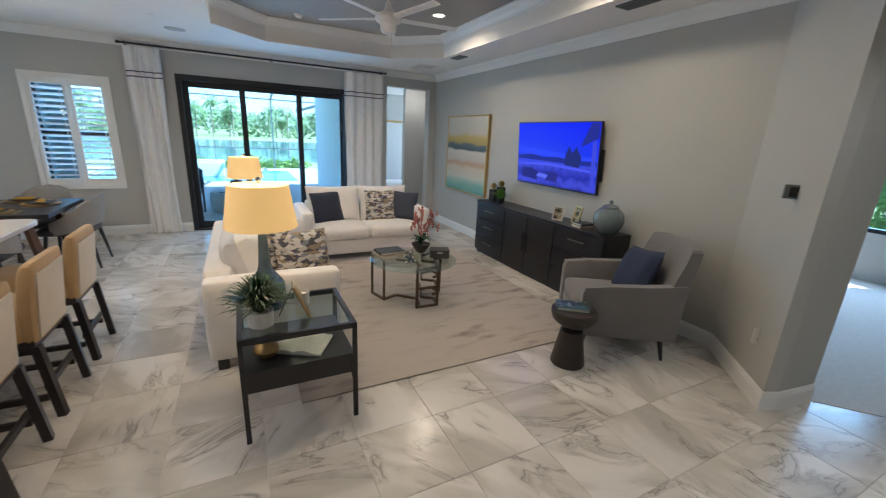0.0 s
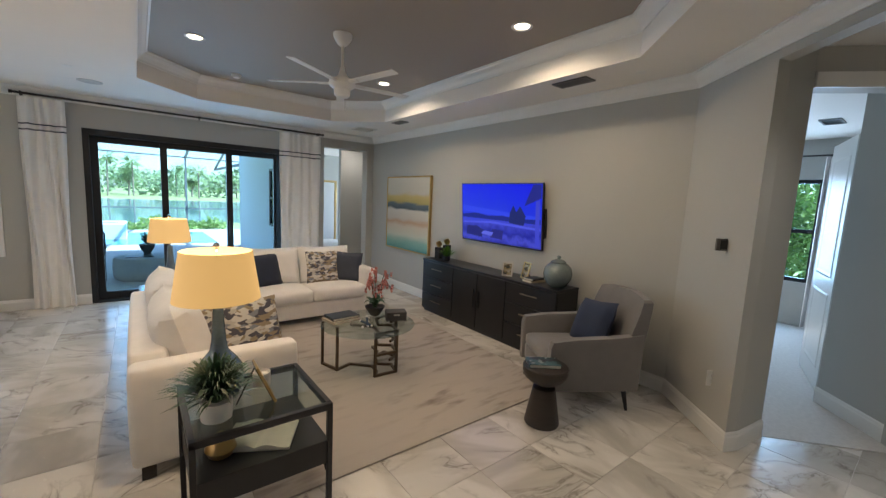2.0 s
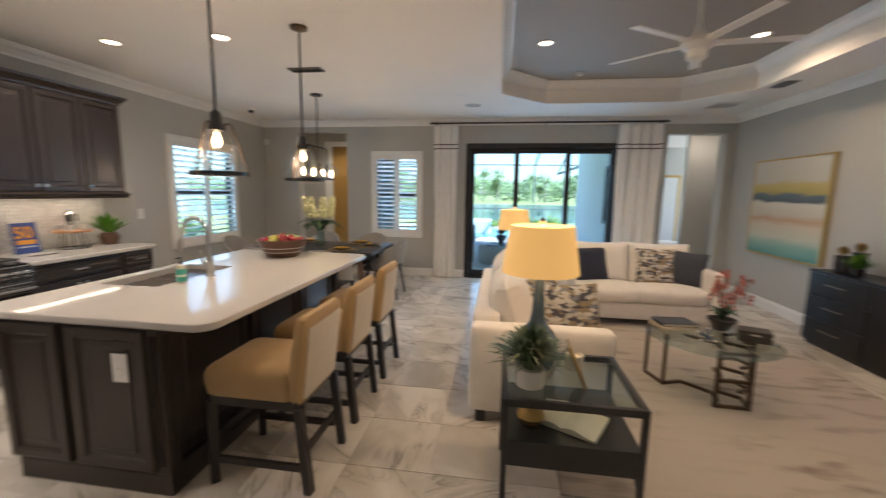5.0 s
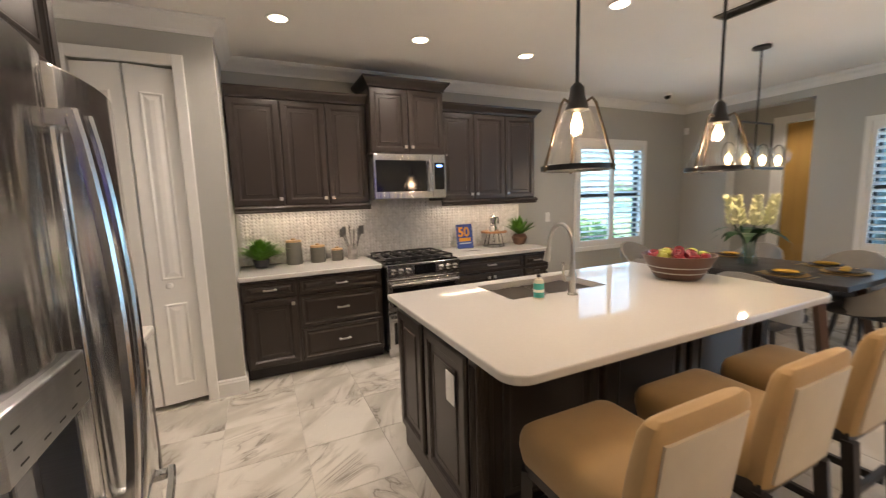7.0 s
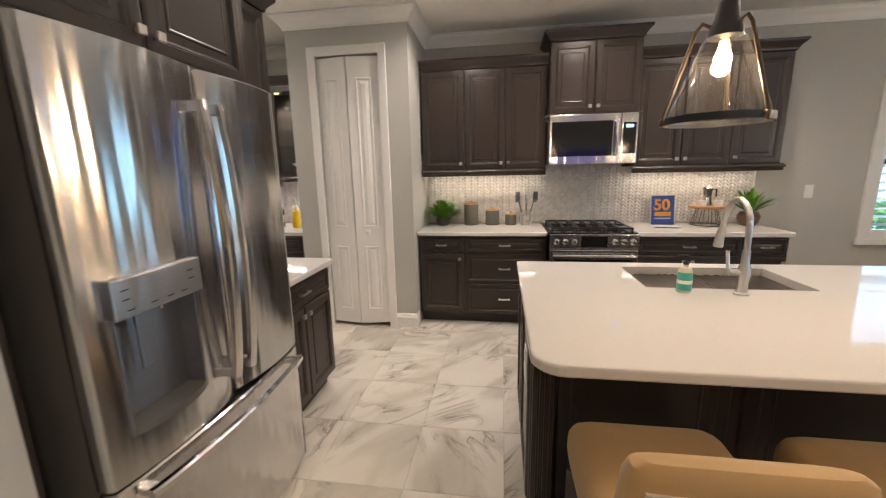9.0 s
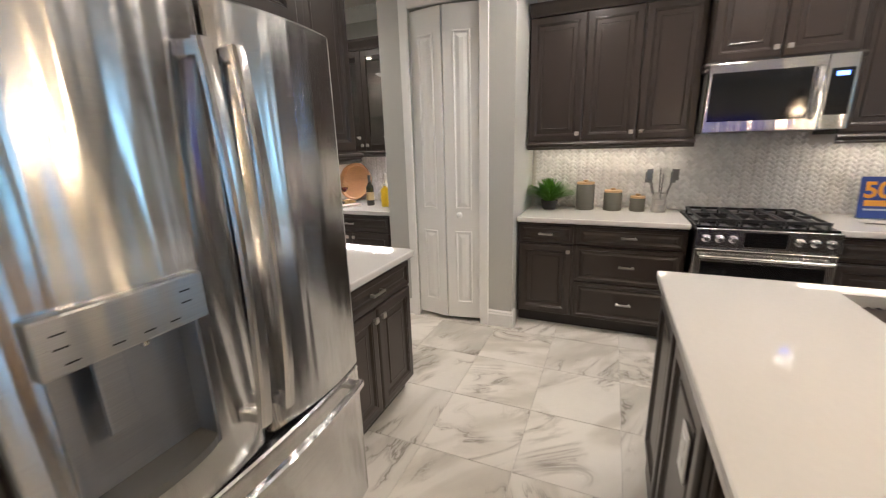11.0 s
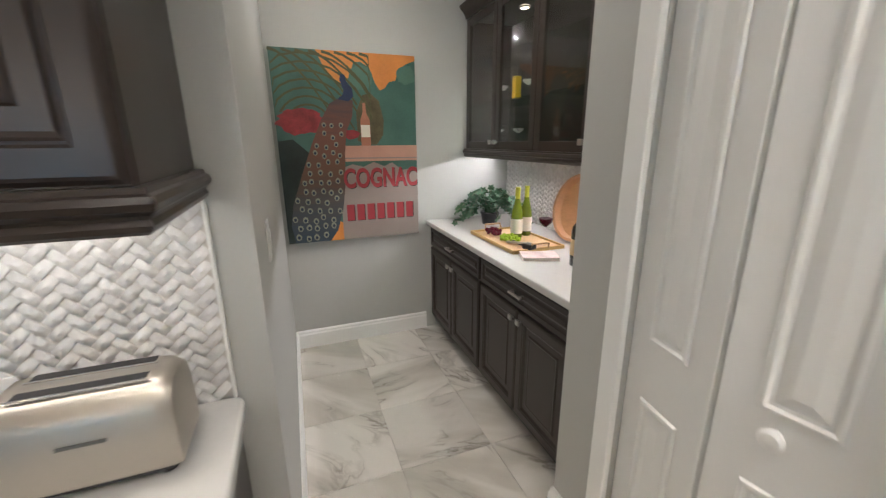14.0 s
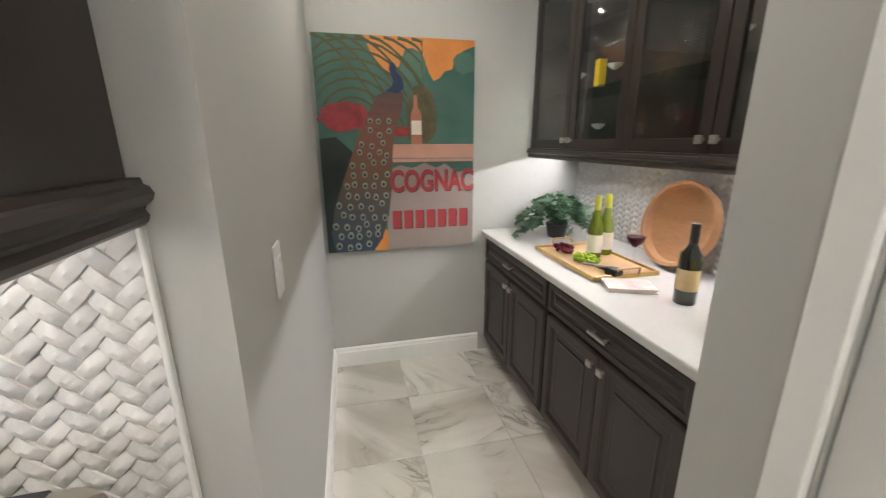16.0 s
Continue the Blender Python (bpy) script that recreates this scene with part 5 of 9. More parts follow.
def glass_side_table(x, y, label, w=0.62, d=0.58, h=0.635):
    t = thing("side_table", x, y, 0, 0, label, "table", "side tables")
    for a in (0.0, w - 0.026):
        for b in (0.0, d - 0.026):
            part("leg", box(a, b, 0, a + 0.026, b + 0.026, h - 0.012, 0.002, None, 1), BLACK, t)
    for b in ((0, 0, h - 0.035, w, 0.026, h), (0, d - 0.026, h - 0.035, w, d, h), (0, 0.026, h - 0.035, 0.026, d - 0.026, h), (w - 0.026, 0.026, h - 0.035, w, d - 0.026, h)):
        part("top_rail", box(*b, 0.002, None, 1), BLACK, t)
    part("glass_top", box(0.02, 0.02, h - 0.008, w - 0.02, d - 0.02, h - 0.001), TINTED, t, "inset clear glass top")
    part("drawer_box", box(0.014, 0.008, 0.31, w - 0.014, d - 0.008, 0.435, 0.003), BLACK, t, "black lower drawer box")
    for a in (0.005, w - 0.031):
        for s, q in ((1, 0.03), (-1, d - 0.03)):
            part("gusset", prism([(0, 0), (0.05, 0), (0, 0.05)], 0, 0.02), BLACK, t).matrix_basis = Matrix.Translation((a + 0.003, q, 0.31)) @ Matrix(((0, 0, 1, 0), (s, 0, 0, 0), (0, -1, 0, 0), (0, 0, 0, 1)))
    return t


glass_side_table(0.13, 1.98, "black metal side table with a clear glass top and drawer box")
glass_side_table(-0.02, 4.91, "black metal side table with a clear glass top behind the sofa", 0.6, 0.6, 0.605)


def coffee_table():
    t = thing("coffee_table", 1.75, 3.55, 0.013, 0, "round glass coffee table on bent bronze bar supports", "table")
    top = lathe([(0.445, 0.430), (0.452, 0.434), (0.452, 0.438), (0.445, 0.442)], 48)
    part("glass_top", top, TINTED, t, "round clear glass top", True)
    BR = surface("antique_bronze", (0.12, 0.085, 0.055), 0.45, 0.7, vary=0.25)
    w = 0.022
    base = [(-0.36, 0.26), (-0.30, 0.04), (-0.14, 0.10), (0.02, -0.06), (0.0, -0.20), (-0.06, -0.27), (0.16, -0.28), (0.20, -0.12), (0.09, -0.04), (0.16, 0.14), (0.30, 0.20), (0.34, 0.04), (0.24, -0.02)]
    for z in (0.012, 0.21, 0.415):
        pts = base if z < 0.1 else base[3:] if z < 0.3 else base[2:]
        for k, (a, b) in enumerate(zip(pts, pts[1:])):
            part("bar", bar((*a, z), (*b, z), w, w), BR, t)
    for k in (0, 1, 5, 6, 11):
        part("upright", box(base[k][0] - w / 2, base[k][1] - w / 2, 0, base[k][0] + w / 2, base[k][1] + w / 2, 0.43), BR, t)


coffee_table()


def console():
    c = thing("media_console", 3.40, 2.58, 0.0, -90, "long black wooden media console with drawers and bar handles", "console")
    NAVYBLACK = surface("blue_black_lacquer", (0.007, 0.008, 0.011), 0.32, vary=0.2, scale=6, stretch=(0.2, 1, 1))
    L, D, T = 2.42, 0.385, 0.80
    # local x runs from the far end towards the near end
    part("body", box(-L, 0.02, 0.03, 0, D, T - 0.03, 0.003), NAVYBLACK, c)
    part("top", box(-L - 0.004, -0.004, T - 0.03, 0.004, D, T, 0.004), NAVYBLACK, c)
    part("plinth", box(-L + 0.03, 0.03, 0, -0.03, D - 0.02, 0.03), DARKLEG, c)
    HB = surface("aged_brass_bar", (0.30, 0.25, 0.19), 0.35, 0.9, vary=0.1)
    for x0 in (-L, -0.72):
        for k in range(3):
            z = 0.05 + k * 0.24
            d = part("drawer", box(x0 + 0.006, 0.0, z + 0.004, x0 + 0.714, 0.02, z + 0.236, 0.002), NAVYBLACK, c)
            part("handle", box(x0 + 0.24, -0.024, z + 0.135, x0 + 0.48, -0.012, z + 0.147, 0.003), HB, d)
            for q in (0.27, 0.45):
                part("post", box(x0 + q - 0.006, -0.014, z + 0.135, x0 + q + 0.006, 0.001, z + 0.147), HB, d)
    for k in range(2):
        x0 = -L + 0.72 + k * 0.49
        d = part("door", box(x0 + 0.004, 0.0, 0.054, x0 + 0.486, 0.02, 0.766, 0.002), NAVYBLACK, c)
        hx = x0 + (0.445 if k == 0 else 0.045)
        part("handle", box(hx - 0.006, -0.024, 0.32, hx + 0.006, -0.012, 0.56, 0.003), NAVYBLACK, d)
        for q in (0.35, 0.53):
            part("post", box(hx - 0.006, -0.014, q - 0.006, hx + 0.006, 0.001, q + 0.006), NAVYBLACK, d)


console()


def television():
    t = thing("television", 3.752, 4.53, 1.132, -90, "wall-mounted flat television showing a bright blue pool scene", "television")
    t.matrix_basis = t.matrix_basis @ pose(0, 0, 0, 4.5)
    part("casing", box(0.0, 0.0, 0.0, 1.44, 0.035, 0.80, 0.004), BLACK, t)
    m, n, li, b = material("screen_picture")
    co, sep = n.new("ShaderNodeTexCoord"), n.new("ShaderNodeSeparateXYZ")
    li.new(co.outputs["Object"], sep.inputs[0])
    no = n.new("ShaderNodeTexNoise")
    no.inputs["Scale"].default_value, no.inputs["Detail"].default_value = 9, 6
    li.new(co.outputs["Object"], no.inputs["Vector"])
    ad = n.new("ShaderNodeMath")
    ad.operation, ad.inputs[1].default_value = "MULTIPLY_ADD", 0.28
    li.new(no.outputs[0], ad.inputs[0])
    li.new(sep.outputs["Z"], ad.inputs[2])
    r = ramp(n, [(0.10, (0.01, 0.012, 0.22)), (0.22, (0.06, 0.07, 0.55)), (0.30, (0.015, 0.02, 0.30)), (0.42, (0.05, 0.06, 0.55)), (0.55, (0.015, 0.035, 0.70)), (0.95, (0.004, 0.008, 0.80))])
    li.new(ad.outputs[0], r.inputs[0])
    li.new(r.outputs[0], b.inputs["Emission Color"])
    b.inputs["Base Color"].default_value = (0.01, 0.01, 0.01, 1)
    b.inputs["Roughness"].default_value = 0.3
    b.inputs["Specular IOR Level"].default_value = 0.08
    b.inputs["Emission Strength"].default_value = 0.30
    part("screen", box(0.012, -0.003, 0.018, 1.428, 0.001, 0.788), m, t, "lit screen with a blue patio picture")
    picture = (("sky_haze", [(0.02, 0.42), (1.42, 0.34), (1.42, 0.40), (0.9, 0.43), (0.02, 0.50)], (0.03, 0.06, 0.80)),
               ("far_trees", [(0.02, 0.37), (0.3, 0.40), (0.55, 0.37), (0.8, 0.385), (1.1, 0.36), (1.42, 0.37), (1.42, 0.31), (0.02, 0.33)], (0.012, 0.022, 0.24)),
               ("pool_edge", [(0.02, 0.27), (0.6, 0.30), (1.42, 0.26), (1.42, 0.235), (0.6, 0.275), (0.02, 0.25)], (0.08, 0.10, 0.75)),
               ("lounge_seat", [(0.10, 0.09), (0.42, 0.07), (0.46, 0.17), (0.32, 0.22), (0.12, 0.21)], (0.015, 0.018, 0.17)),
               ("lounge_seat", [(0.58, 0.08), (0.80, 0.07), (0.82, 0.19), (0.62, 0.20)], (0.02, 0.022, 0.20)),
               ("low_table", [(0.40, 0.12), (0.60, 0.10), (0.64, 0.15), (0.46, 0.165)], (0.12, 0.14, 0.7)),
               ("roof_edge", [(1.30, 0.78), (1.42, 0.78), (1.42, 0.62), (1.17, 0.52), (1.18, 0.55)], (0.015, 0.02, 0.22)),
               ("house_post", [(1.34, 0.05), (1.40, 0.05), (1.40, 0.60), (1.34, 0.58)], (0.05, 0.06, 0.55)),
               ("dark_shrub", [(0.92, 0.30), (1.16, 0.28), (1.19, 0.40), (1.10, 0.52), (1.04, 0.44), (0.99, 0.53), (0.93, 0.42)], (0.012, 0.02, 0.14)))
    for k, (name, outline, colour) in enumerate(picture):
        bm = bmesh.new()
        bm.faces.new([bm.verts.new((x, -0.0034 - 0.0001 * k, z)) for x, z in outline])
        patch = glow("screen_" + name, colour, 0.30)
        patch.node_tree.nodes["Principled BSDF"].inputs["Base Color"].default_value = (0.01, 0.01, 0.01, 1)
        patch.node_tree.nodes["Principled BSDF"].inputs["Specular IOR Level"].default_value = 0.08
        part(name, bm, patch, t, "lit patch of the screen picture")
    part("wall_bracket", box(0.45, 0.035, 0.2, 0.99, 0.058, 0.6), BLACK, t)
    part("sound_bar", box(0.9, 0.036, 0.15, 1.46, 0.056, 0.5), BLACK, t)


television()


def canvas(x, y, z, rz, w, h, label):
    c = thing("wall_painting", x, y, z, rz, label, "painting")
    for b in ((-0.022, -0.05, -0.022, 0, 0, h + 0.022), (w, -0.05, -0.022, w + 0.022, 0, h + 0.022), (0, -0.05, -0.022, w, 0, 0), (0, -0.05, h, w, 0, h + 0.022)):
        part("frame", box(*b, 0.002, None, 1), GOLD, c)
    stops = [(0.0, (0.09, 0.28, 0.25)), (0.10, (0.22, 0.42, 0.36)), (0.20, (0.55, 0.56, 0.45)), (0.32, (0.60, 0.52, 0.40)), (0.38, (0.52, 0.33, 0.20)), (0.43, (0.56, 0.50, 0.41)), (0.55, (0.62, 0.58, 0.50)), (0.575, (0.06, 0.09, 0.11)), (0.63, (0.10, 0.14, 0.16)), (0.66, (0.42, 0.33, 0.10)), (0.74, (0.52, 0.41, 0.14)), (0.80, (0.55, 0.52, 0.44)), (1.0, (0.60, 0.57, 0.50))]
    part("canvas", box(0, -0.042, 0, w, -0.004, h), banded("abstract_seascape", stops, "Z", 0.0, h, 0.10, 2.2), c, "abstract seascape in cream, ochre, navy and sea green")


canvas(EAST - 0.002, 6.75, 0.775, -90, 1.345, 1.265, "large abstract seascape painting in a thin gold frame")


def armchair():
    a = thing("armchair", 3.10, 2.10, 0.0, -122, "grey velvet armchair with flared wings on dark tapered legs", "armchair")
    W, D = 0.74, 0.78
    part("seat_base", soft_box(-W / 2 + 0.05, -D / 2, 0.20, W / 2 - 0.05, D / 2 - 0.05, 0.36, 0.03, 0.008), SLATE, a, "", True)
    part("seat_cushion", soft_box(-W / 2 + 0.075, -D / 2 - 0.01, 0.345, W / 2 - 0.075, D / 2 - 0.16, 0.46, 0.04, 0.02), SLATE, a, "", True)
    rings = []
    for z, half, y0, y1 in ((0.22, 0.36, 0.24, 0.37), (0.40, 0.365, 0.26, 0.40), (0.65, 0.37, 0.31, 0.44), (0.85, 0.36, 0.38, 0.475), (0.925, 0.345, 0.405, 0.49), (0.945, 0.32, 0.42, 0.485)):
        front = [(half * k, y0 - 0.05 * abs(k) ** 2, z + 0.02 * (1 - k * k)) for k in (-1, -0.8, -0.4, 0, 0.4, 0.8, 1)]
        back = [(half * k, y1 - 0.05 * abs(k) ** 2, z + 0.02 * (1 - k * k)) for k in (1, 0.8, 0.4, 0, -0.4, -0.8, -1)]
        rings.append(front + back)
    bm = loft(rings)
    bmesh.ops.recalc_face_normals(bm, faces=bm.faces)
    part("backrest", bm, SLATE, a, "curved flared backrest", True)
    for s in (-1, 1):
        rings = []
        for y, top, t in ((-0.41, 0.55, 0.055), (-0.39, 0.60, 0.07), (-0.2, 0.625, 0.075), (0.1, 0.64, 0.075), (0.30, 0.66, 0.07), (0.36, 0.67, 0.06)):
            x = s * (W / 2 + 0.01)
            rings.append([(x - s * t, y, 0.19), (x, y, 0.19), (x + s * 0.02, y, top - 0.03), (x + s * 0.012, y, top), (x - s * (t - 0.012), y, top), (x - s * t, y, top - 0.02)])
        bm = loft(rings)
        bmesh.ops.recalc_face_normals(bm, faces=bm.faces)
        part("arm", bm, SLATE, a, "", True)
    for sx in (-1, 1):
        for sy, ly in ((-1, -0.33), (1, 0.27)):
            part("leg", tube([(sx * 0.31, ly, 0.20), (sx * 0.335, ly + sy * 0.035, 0.0)], 0.024, 10, None, 0.5), DARKLEG, a, "", True)


armchair()
throw_pillow(3.22, 2.05, 0.45, -112, 26, surface("blue_fabric", (0.026, 0.038, 0.075), 0.9, vary=0.2, bump=0.3, fine=420), 0.42, "dark blue throw pillow on the armchair", 8)
drum = thing("drum_table", 2.43, 1.94, 0.0, 0, "dark turned wood pedestal side table", "table")
DRUMWOOD = surface("dark_turned_wood", (0.026, 0.019, 0.016), 0.42, vary=0.35, scale=5, stretch=(1, 1, 6), fine=200, bump=0.2)
part("base", lathe([(0.128, 0), (0.132, 0.008), (0.132, 0.014), (0.085, 0.285), (0.055, 0.30)], 40), DRUMWOOD, drum, "", True)
part("neck", lathe([(0.055, 0.30), (0.052, 0.312), (0.055, 0.325)], 32), DRUMWOOD, drum, "", True)
part("tabletop", lathe([(0.055, 0.325), (0.105, 0.335), (0.155, 0.375), (0.172, 0.42), (0.172, 0.455), (0.165, 0.462)], 40), DRUMWOOD, drum, "", True)


def drapes(x0, x1, label):
    d = thing("curtain", 0, NORTH - 0.10, 0, 0, label, "curtain", "white drapes")
    def fold(z0, z1, out, steps):
        bm = bmesh.new()
        n = 90
        rows = []
        for k in range(steps + 1):
            z = z0 + (z1 - z0) * k / steps
            row = []
            pinch = 0.55 + 0.45 * min(1, max(0, (2.70 - z) / 0.35))
            for i in range(n + 1):
                u = i / n
                amp = 0.035 * pinch
                x = x0 + (x1 - x0) * u
                y = -out + amp * math.sin(u * math.pi * 2 * 4 + 0.3 * math.sin(z * 0.9 + x0)) + 0.010 * math.sin(u * 17 + 0.6 * z)
                row.append(bm.verts.new((x + 0.012 * math.sin(z * 2 + u * 9), y, z)))
            rows.append(row)
        for a, b in zip(rows, rows[1:]):
            for i in range(n):
                bm.faces.new((a[i], a[i + 1], b[i + 1], b[i]))
        return bm
    part("panel", fold(0.012, 2.71, 0, 24), DRAPE, d, "", True)
    for z in (2.375, 2.305):
        part("stripe", fold(z, z + 0.016, 0.004, 1), NAVY, d, "navy blue banding stripe", True)


drapes(-1.11, -0.70, "white pleated drape with two navy stripes, drawn back")
drapes(1.97, 2.66, "white pleated drape with two navy stripes, drawn back")
rod = thing("curtain_rod", 0, NORTH - 0.10, 2.745, 0, "black metal curtain rod", "curtain rod")
bm = tube([(-1.15, 0, 0), (2.69, 0, 0)], 0.014, 10)
part("rod", bm, BLACK, rod, "", True)
for x in (-1.16, 2.70):
    part("finial", lathe([(0.014, 0), (0.02, 0.005), (0.02, 0.03), (0.012, 0.034)], 12, None, pose(x - (0.02 if x < 0 else 0), 0, 0, 0, 90)), BLACK, rod, "", True)
for x in (-1.08, 0.8, 2.63):
    part("bracket", box(x - 0.008, -0.02, -0.03, x + 0.008, 0.099, 0.02), BLACK, rod)


def ceiling_fan():
    f = thing("ceiling_fan", 1.53, 3.75, 3.12, 0, "white four-blade ceiling fan hanging from the tray ceiling", "fan")
    part("canopy", lathe([(0.085, 0), (0.085, -0.015), (0.078, -0.04), (0.05, -0.085), (0.03, -0.10)], 24), WHITE, f, "", True)
    part("downrod", tube([(0, 0, -0.06), (0, 0, -0.36)], 0.014, 10), WHITE, f, "", True)
    part("motor", lathe([(0.02, -0.29), (0.03, -0.33), (0.05, -0.37), (0.11, -0.40), (0.122, -0.43), (0.11, -0.455), (0.075, -0.475), (0.07, -0.53), (0.05, -0.55), (0.0, -0.555)], 28), WHITE, f, "", True)
    for k in range(5):
        a = 68 + 72 * k
        m = pose(0, 0, -0.425, 0, 0, a) @ pose(0, 0, 0, -9, 0, 0)
        bm = box(0.12, -0.035, -0.004, 0.68, 0.045, 0.004, 0.003, None, 1, m)
        b = part("blade", bm, WHITE, f)
        part("blade_iron", box(0.08, -0.02, -0.012, 0.22, 0.02, -0.004, 0, None, 1, m), WHITE, b)
    part("pull_chain", tube([(0.03, 0, -0.55), (0.03, 0, -0.66)], 0.003, 6), NICKEL, f)


ceiling_fan()


# ---- lamps of the place ----
GLOWDISC = glow("downlight_lens", (1.0, 0.84, 0.60), 3.2)


def downlight(x, y, z, watts, colour=SOFT, angle=120, label="round recessed ceiling downlight, lit"):
    d = thing("downlight", x, y, z, 0, label, "downlight", "recessed downlights")
    part("trim_ring", lathe([(0.062, -0.001), (0.082, -0.001), (0.088, -0.005), (0.084, -0.009), (0.064, -0.006)], 28, None, None, False), WHITE, d, "", True)
    part("lens", lathe([(0.062, -0.003), (0.0, -0.004)], 24), GLOWDISC, d)
    lamp("downlight_lamp", "SPOT", (x, y, z - 0.03), watts, colour, 0.06, None, angle, 0.7)


for y in (1.41, 2.51, 3.59):
    downlight(-3.415, y, H, 13, SOFT, 155)
for y in (1.2, 3.59):
    downlight(-2.34, y, H, 11, SOFT, 150)
for x in (0.50, 2.55):
    for y in (2.53, 4.83):
        downlight(x, y, 3.12, 18, (1.0, 0.77, 0.50), 168)
# hall downlight out of view behind the camera, added as fill
downlight(0.6, -1.2, H, 8)
downlight(-3.15, -1.0, H, 15, SOFT, 172)
# not seen: added to lift the dark bedroom passage
downlight(3.75, 7.95, 2.9, 9, SOFT, 165)
# likewise made up, to brighten the short hall past the dining table
downlight(-3.3, 8.2, H, 14)

for y, w, length in ((1.58, 0.75, 1.1), (3.58, 0.75, 1.15)):
    lamp("under_cabinet_strip", "AREA", (-4.25, y, 1.445), w, (1.0, 0.84, 0.62), 0.05, None, 120, 0.6, length)
lamp("under_cabinet_strip", "AREA", (-4.27, -1.05, 1.456), 4.6, (1.0, 0.92, 0.88), 1.7, (-3.27, -1.05, 0.756), 120, 0.6, 0.02)
lamp("under_cabinet_strip", "AREA", (-2.2, 0.14, 1.445), 0.52, (1.0, 0.89, 0.76), 0.66, None, 120, 0.6, 0.05)


def pendant(x, y):
    p = thing("pendant_lamp", x, y, H, 0, "seeded glass cone pendant with a dark bronze frame, lit", "pendant lamp", "island pendants")
    part("canopy", lathe([(0.065, 0), (0.065, -0.018), (0.02, -0.03)], 24), ROD_BRONZE, p, "", True)
    part("stem", tube([(0, 0, -0.02), (0, 0, -0.86)], 0.008, 8), BRONZE, p, "", True)
    part("socket", lathe([(0.012, -0.84), (0.03, -0.86), (0.034, -0.90), (0.046, -0.93), (0.05, -0.955), (0.03, -0.96)], 20), BRONZE, p, "", True)
    part("shade", lathe([(0.052, -0.955), (0.060, -0.965), (0.136, -1.165), (0.143, -1.20)], 36, None, None, False), SEEDED, p, "clear seeded glass cone", True)
    part("ring", lathe([(0.144, -1.19), (0.152, -1.19), (0.152, -1.212), (0.144, -1.212), (0.144, -1.19)], 40, None, None, False), BRONZE, p, "dark bronze rim", True)
    for a in (25, 145, 265):
        c, s = math.cos(radians(a)), math.sin(radians(a))
        part("strap", tube([(0.04 * c, 0.04 * s, -0.925), (0.066 * c, 0.066 * s, -0.912), (0.082 * c, 0.082 * s, -0.935), (0.158 * c, 0.158 * s, -1.19), (0.161 * c, 0.161 * s, -1.218)], 0.006, 8), ROD_BRONZE, p, "", True)
        part("stud", lathe([(0.012, 0), (0.012, 0.012), (0.006, 0.016)], 10, None, pose(0.150 * c, 0.150 * s, -1.201, 0, 90, a)), ROD_BRONZE, p, "", True)
    part("bulb", lathe([(0.012, -0.965), (0.015, -0.985), (0.025, -1.012), (0.024, -1.03), (0.010, -1.046), (0.0, -1.049)], 18), glow("warm_bulb", (1.0, 0.72, 0.40), 3.5), p, "", True)
    lamp("pendant_light", "POINT", (x, y, H - 1.085), 2.3, WARM, 0.035)


pendant(-1.555, 2.455)
pendant(-1.555, 3.465)


# sky light standing in the openings
DAY = (0.60, 0.79, 1.0)
lamp("slider_daylight", "AREA", (1.03, NORTH + 0.24, 1.25), 16, DAY, 3.0, (1.03, 0, 0.9), 0, 0, 2.2)
lamp("kitchen_window_daylight", "AREA", (WEST - 0.2, 5.91, 1.5), 8, DAY, 1.3, (0, 5.91, 1.3), 0, 0, 1.4)
lamp("north_window_daylight", "AREA", (-1.82, NORTH + 0.24, 1.5), 4, DAY, 0.8, (-1.82, 0, 1.3), 0, 0, 1.4)
lamp("den_window_daylight", "AREA", (8.2, 2.14, 1.46), 30, DAY, 1.5, (3.7, 0.5, 1.0), 0, 0, 1.5)
# fill for the bedroom, set in the invented east opening
lamp("bedroom_fill_daylight", "AREA", (7.7, 10.3, 1.5), 34, DAY, 2.1, (2.6, 9.6, 1.2), 0, 0, 1.7)
# unseen hall downlights, added to brighten the dim right-hand walls
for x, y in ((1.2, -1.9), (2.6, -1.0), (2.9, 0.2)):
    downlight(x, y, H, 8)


# ---- outside ----
structure("ground", box(-400, -400, -0.5, 400, 900, -0.22), LAWN, "green lawn reaching to the horizon", "ground")
structure("pavement_lanai", box(-3.0, NORTH + 0.2, -0.2, 2.42, 13.6, -0.02), PAVER, "pale travertine patio paving", "paving")
structure("pavement_deck", box(-9, 13.6, -0.2, 6, 19.5, -0.02), PAVER, "sunlit pale pool deck paving", "paving")
structure("water_pool", box(-4.0, 14.6, -0.02, 2.0, 18.2, -0.01), POOLWATER, "turquoise swimming pool", "pool")
spa = thing("raised_spa", -1.2, 16.6, -0.02, 0, "raised white tiled spa beside the pool", "spa")
for b in ((-0.9, -0.7, 0, 0.9, -0.5, 0.5), (-0.9, 0.5, 0, 0.9, 0.7, 0.5), (-0.9, -0.5, 0, -0.7, 0.5, 0.5), (0.7, -0.5, 0, 0.9, 0.5, 0.5)):
    part("spa_wall", box(*b, 0.02), STUCCO, spa)
part("spa_water", box(-0.7, -0.5, 0.0, 0.7, 0.5, 0.44), POOLWATER, spa, "turquoise water")
structure("water_lake", box(-200, 26, -0.22, 200, 70, -0.2), WATER, "calm grey-blue lake", "lake")
structure("ceiling_lanai", box(-3.0, NORTH + 0.2, 3.0, 2.42, 12.2, 3.2), STUCCO, "white stucco patio ceiling", "ceiling")
rnd = random.Random(5)


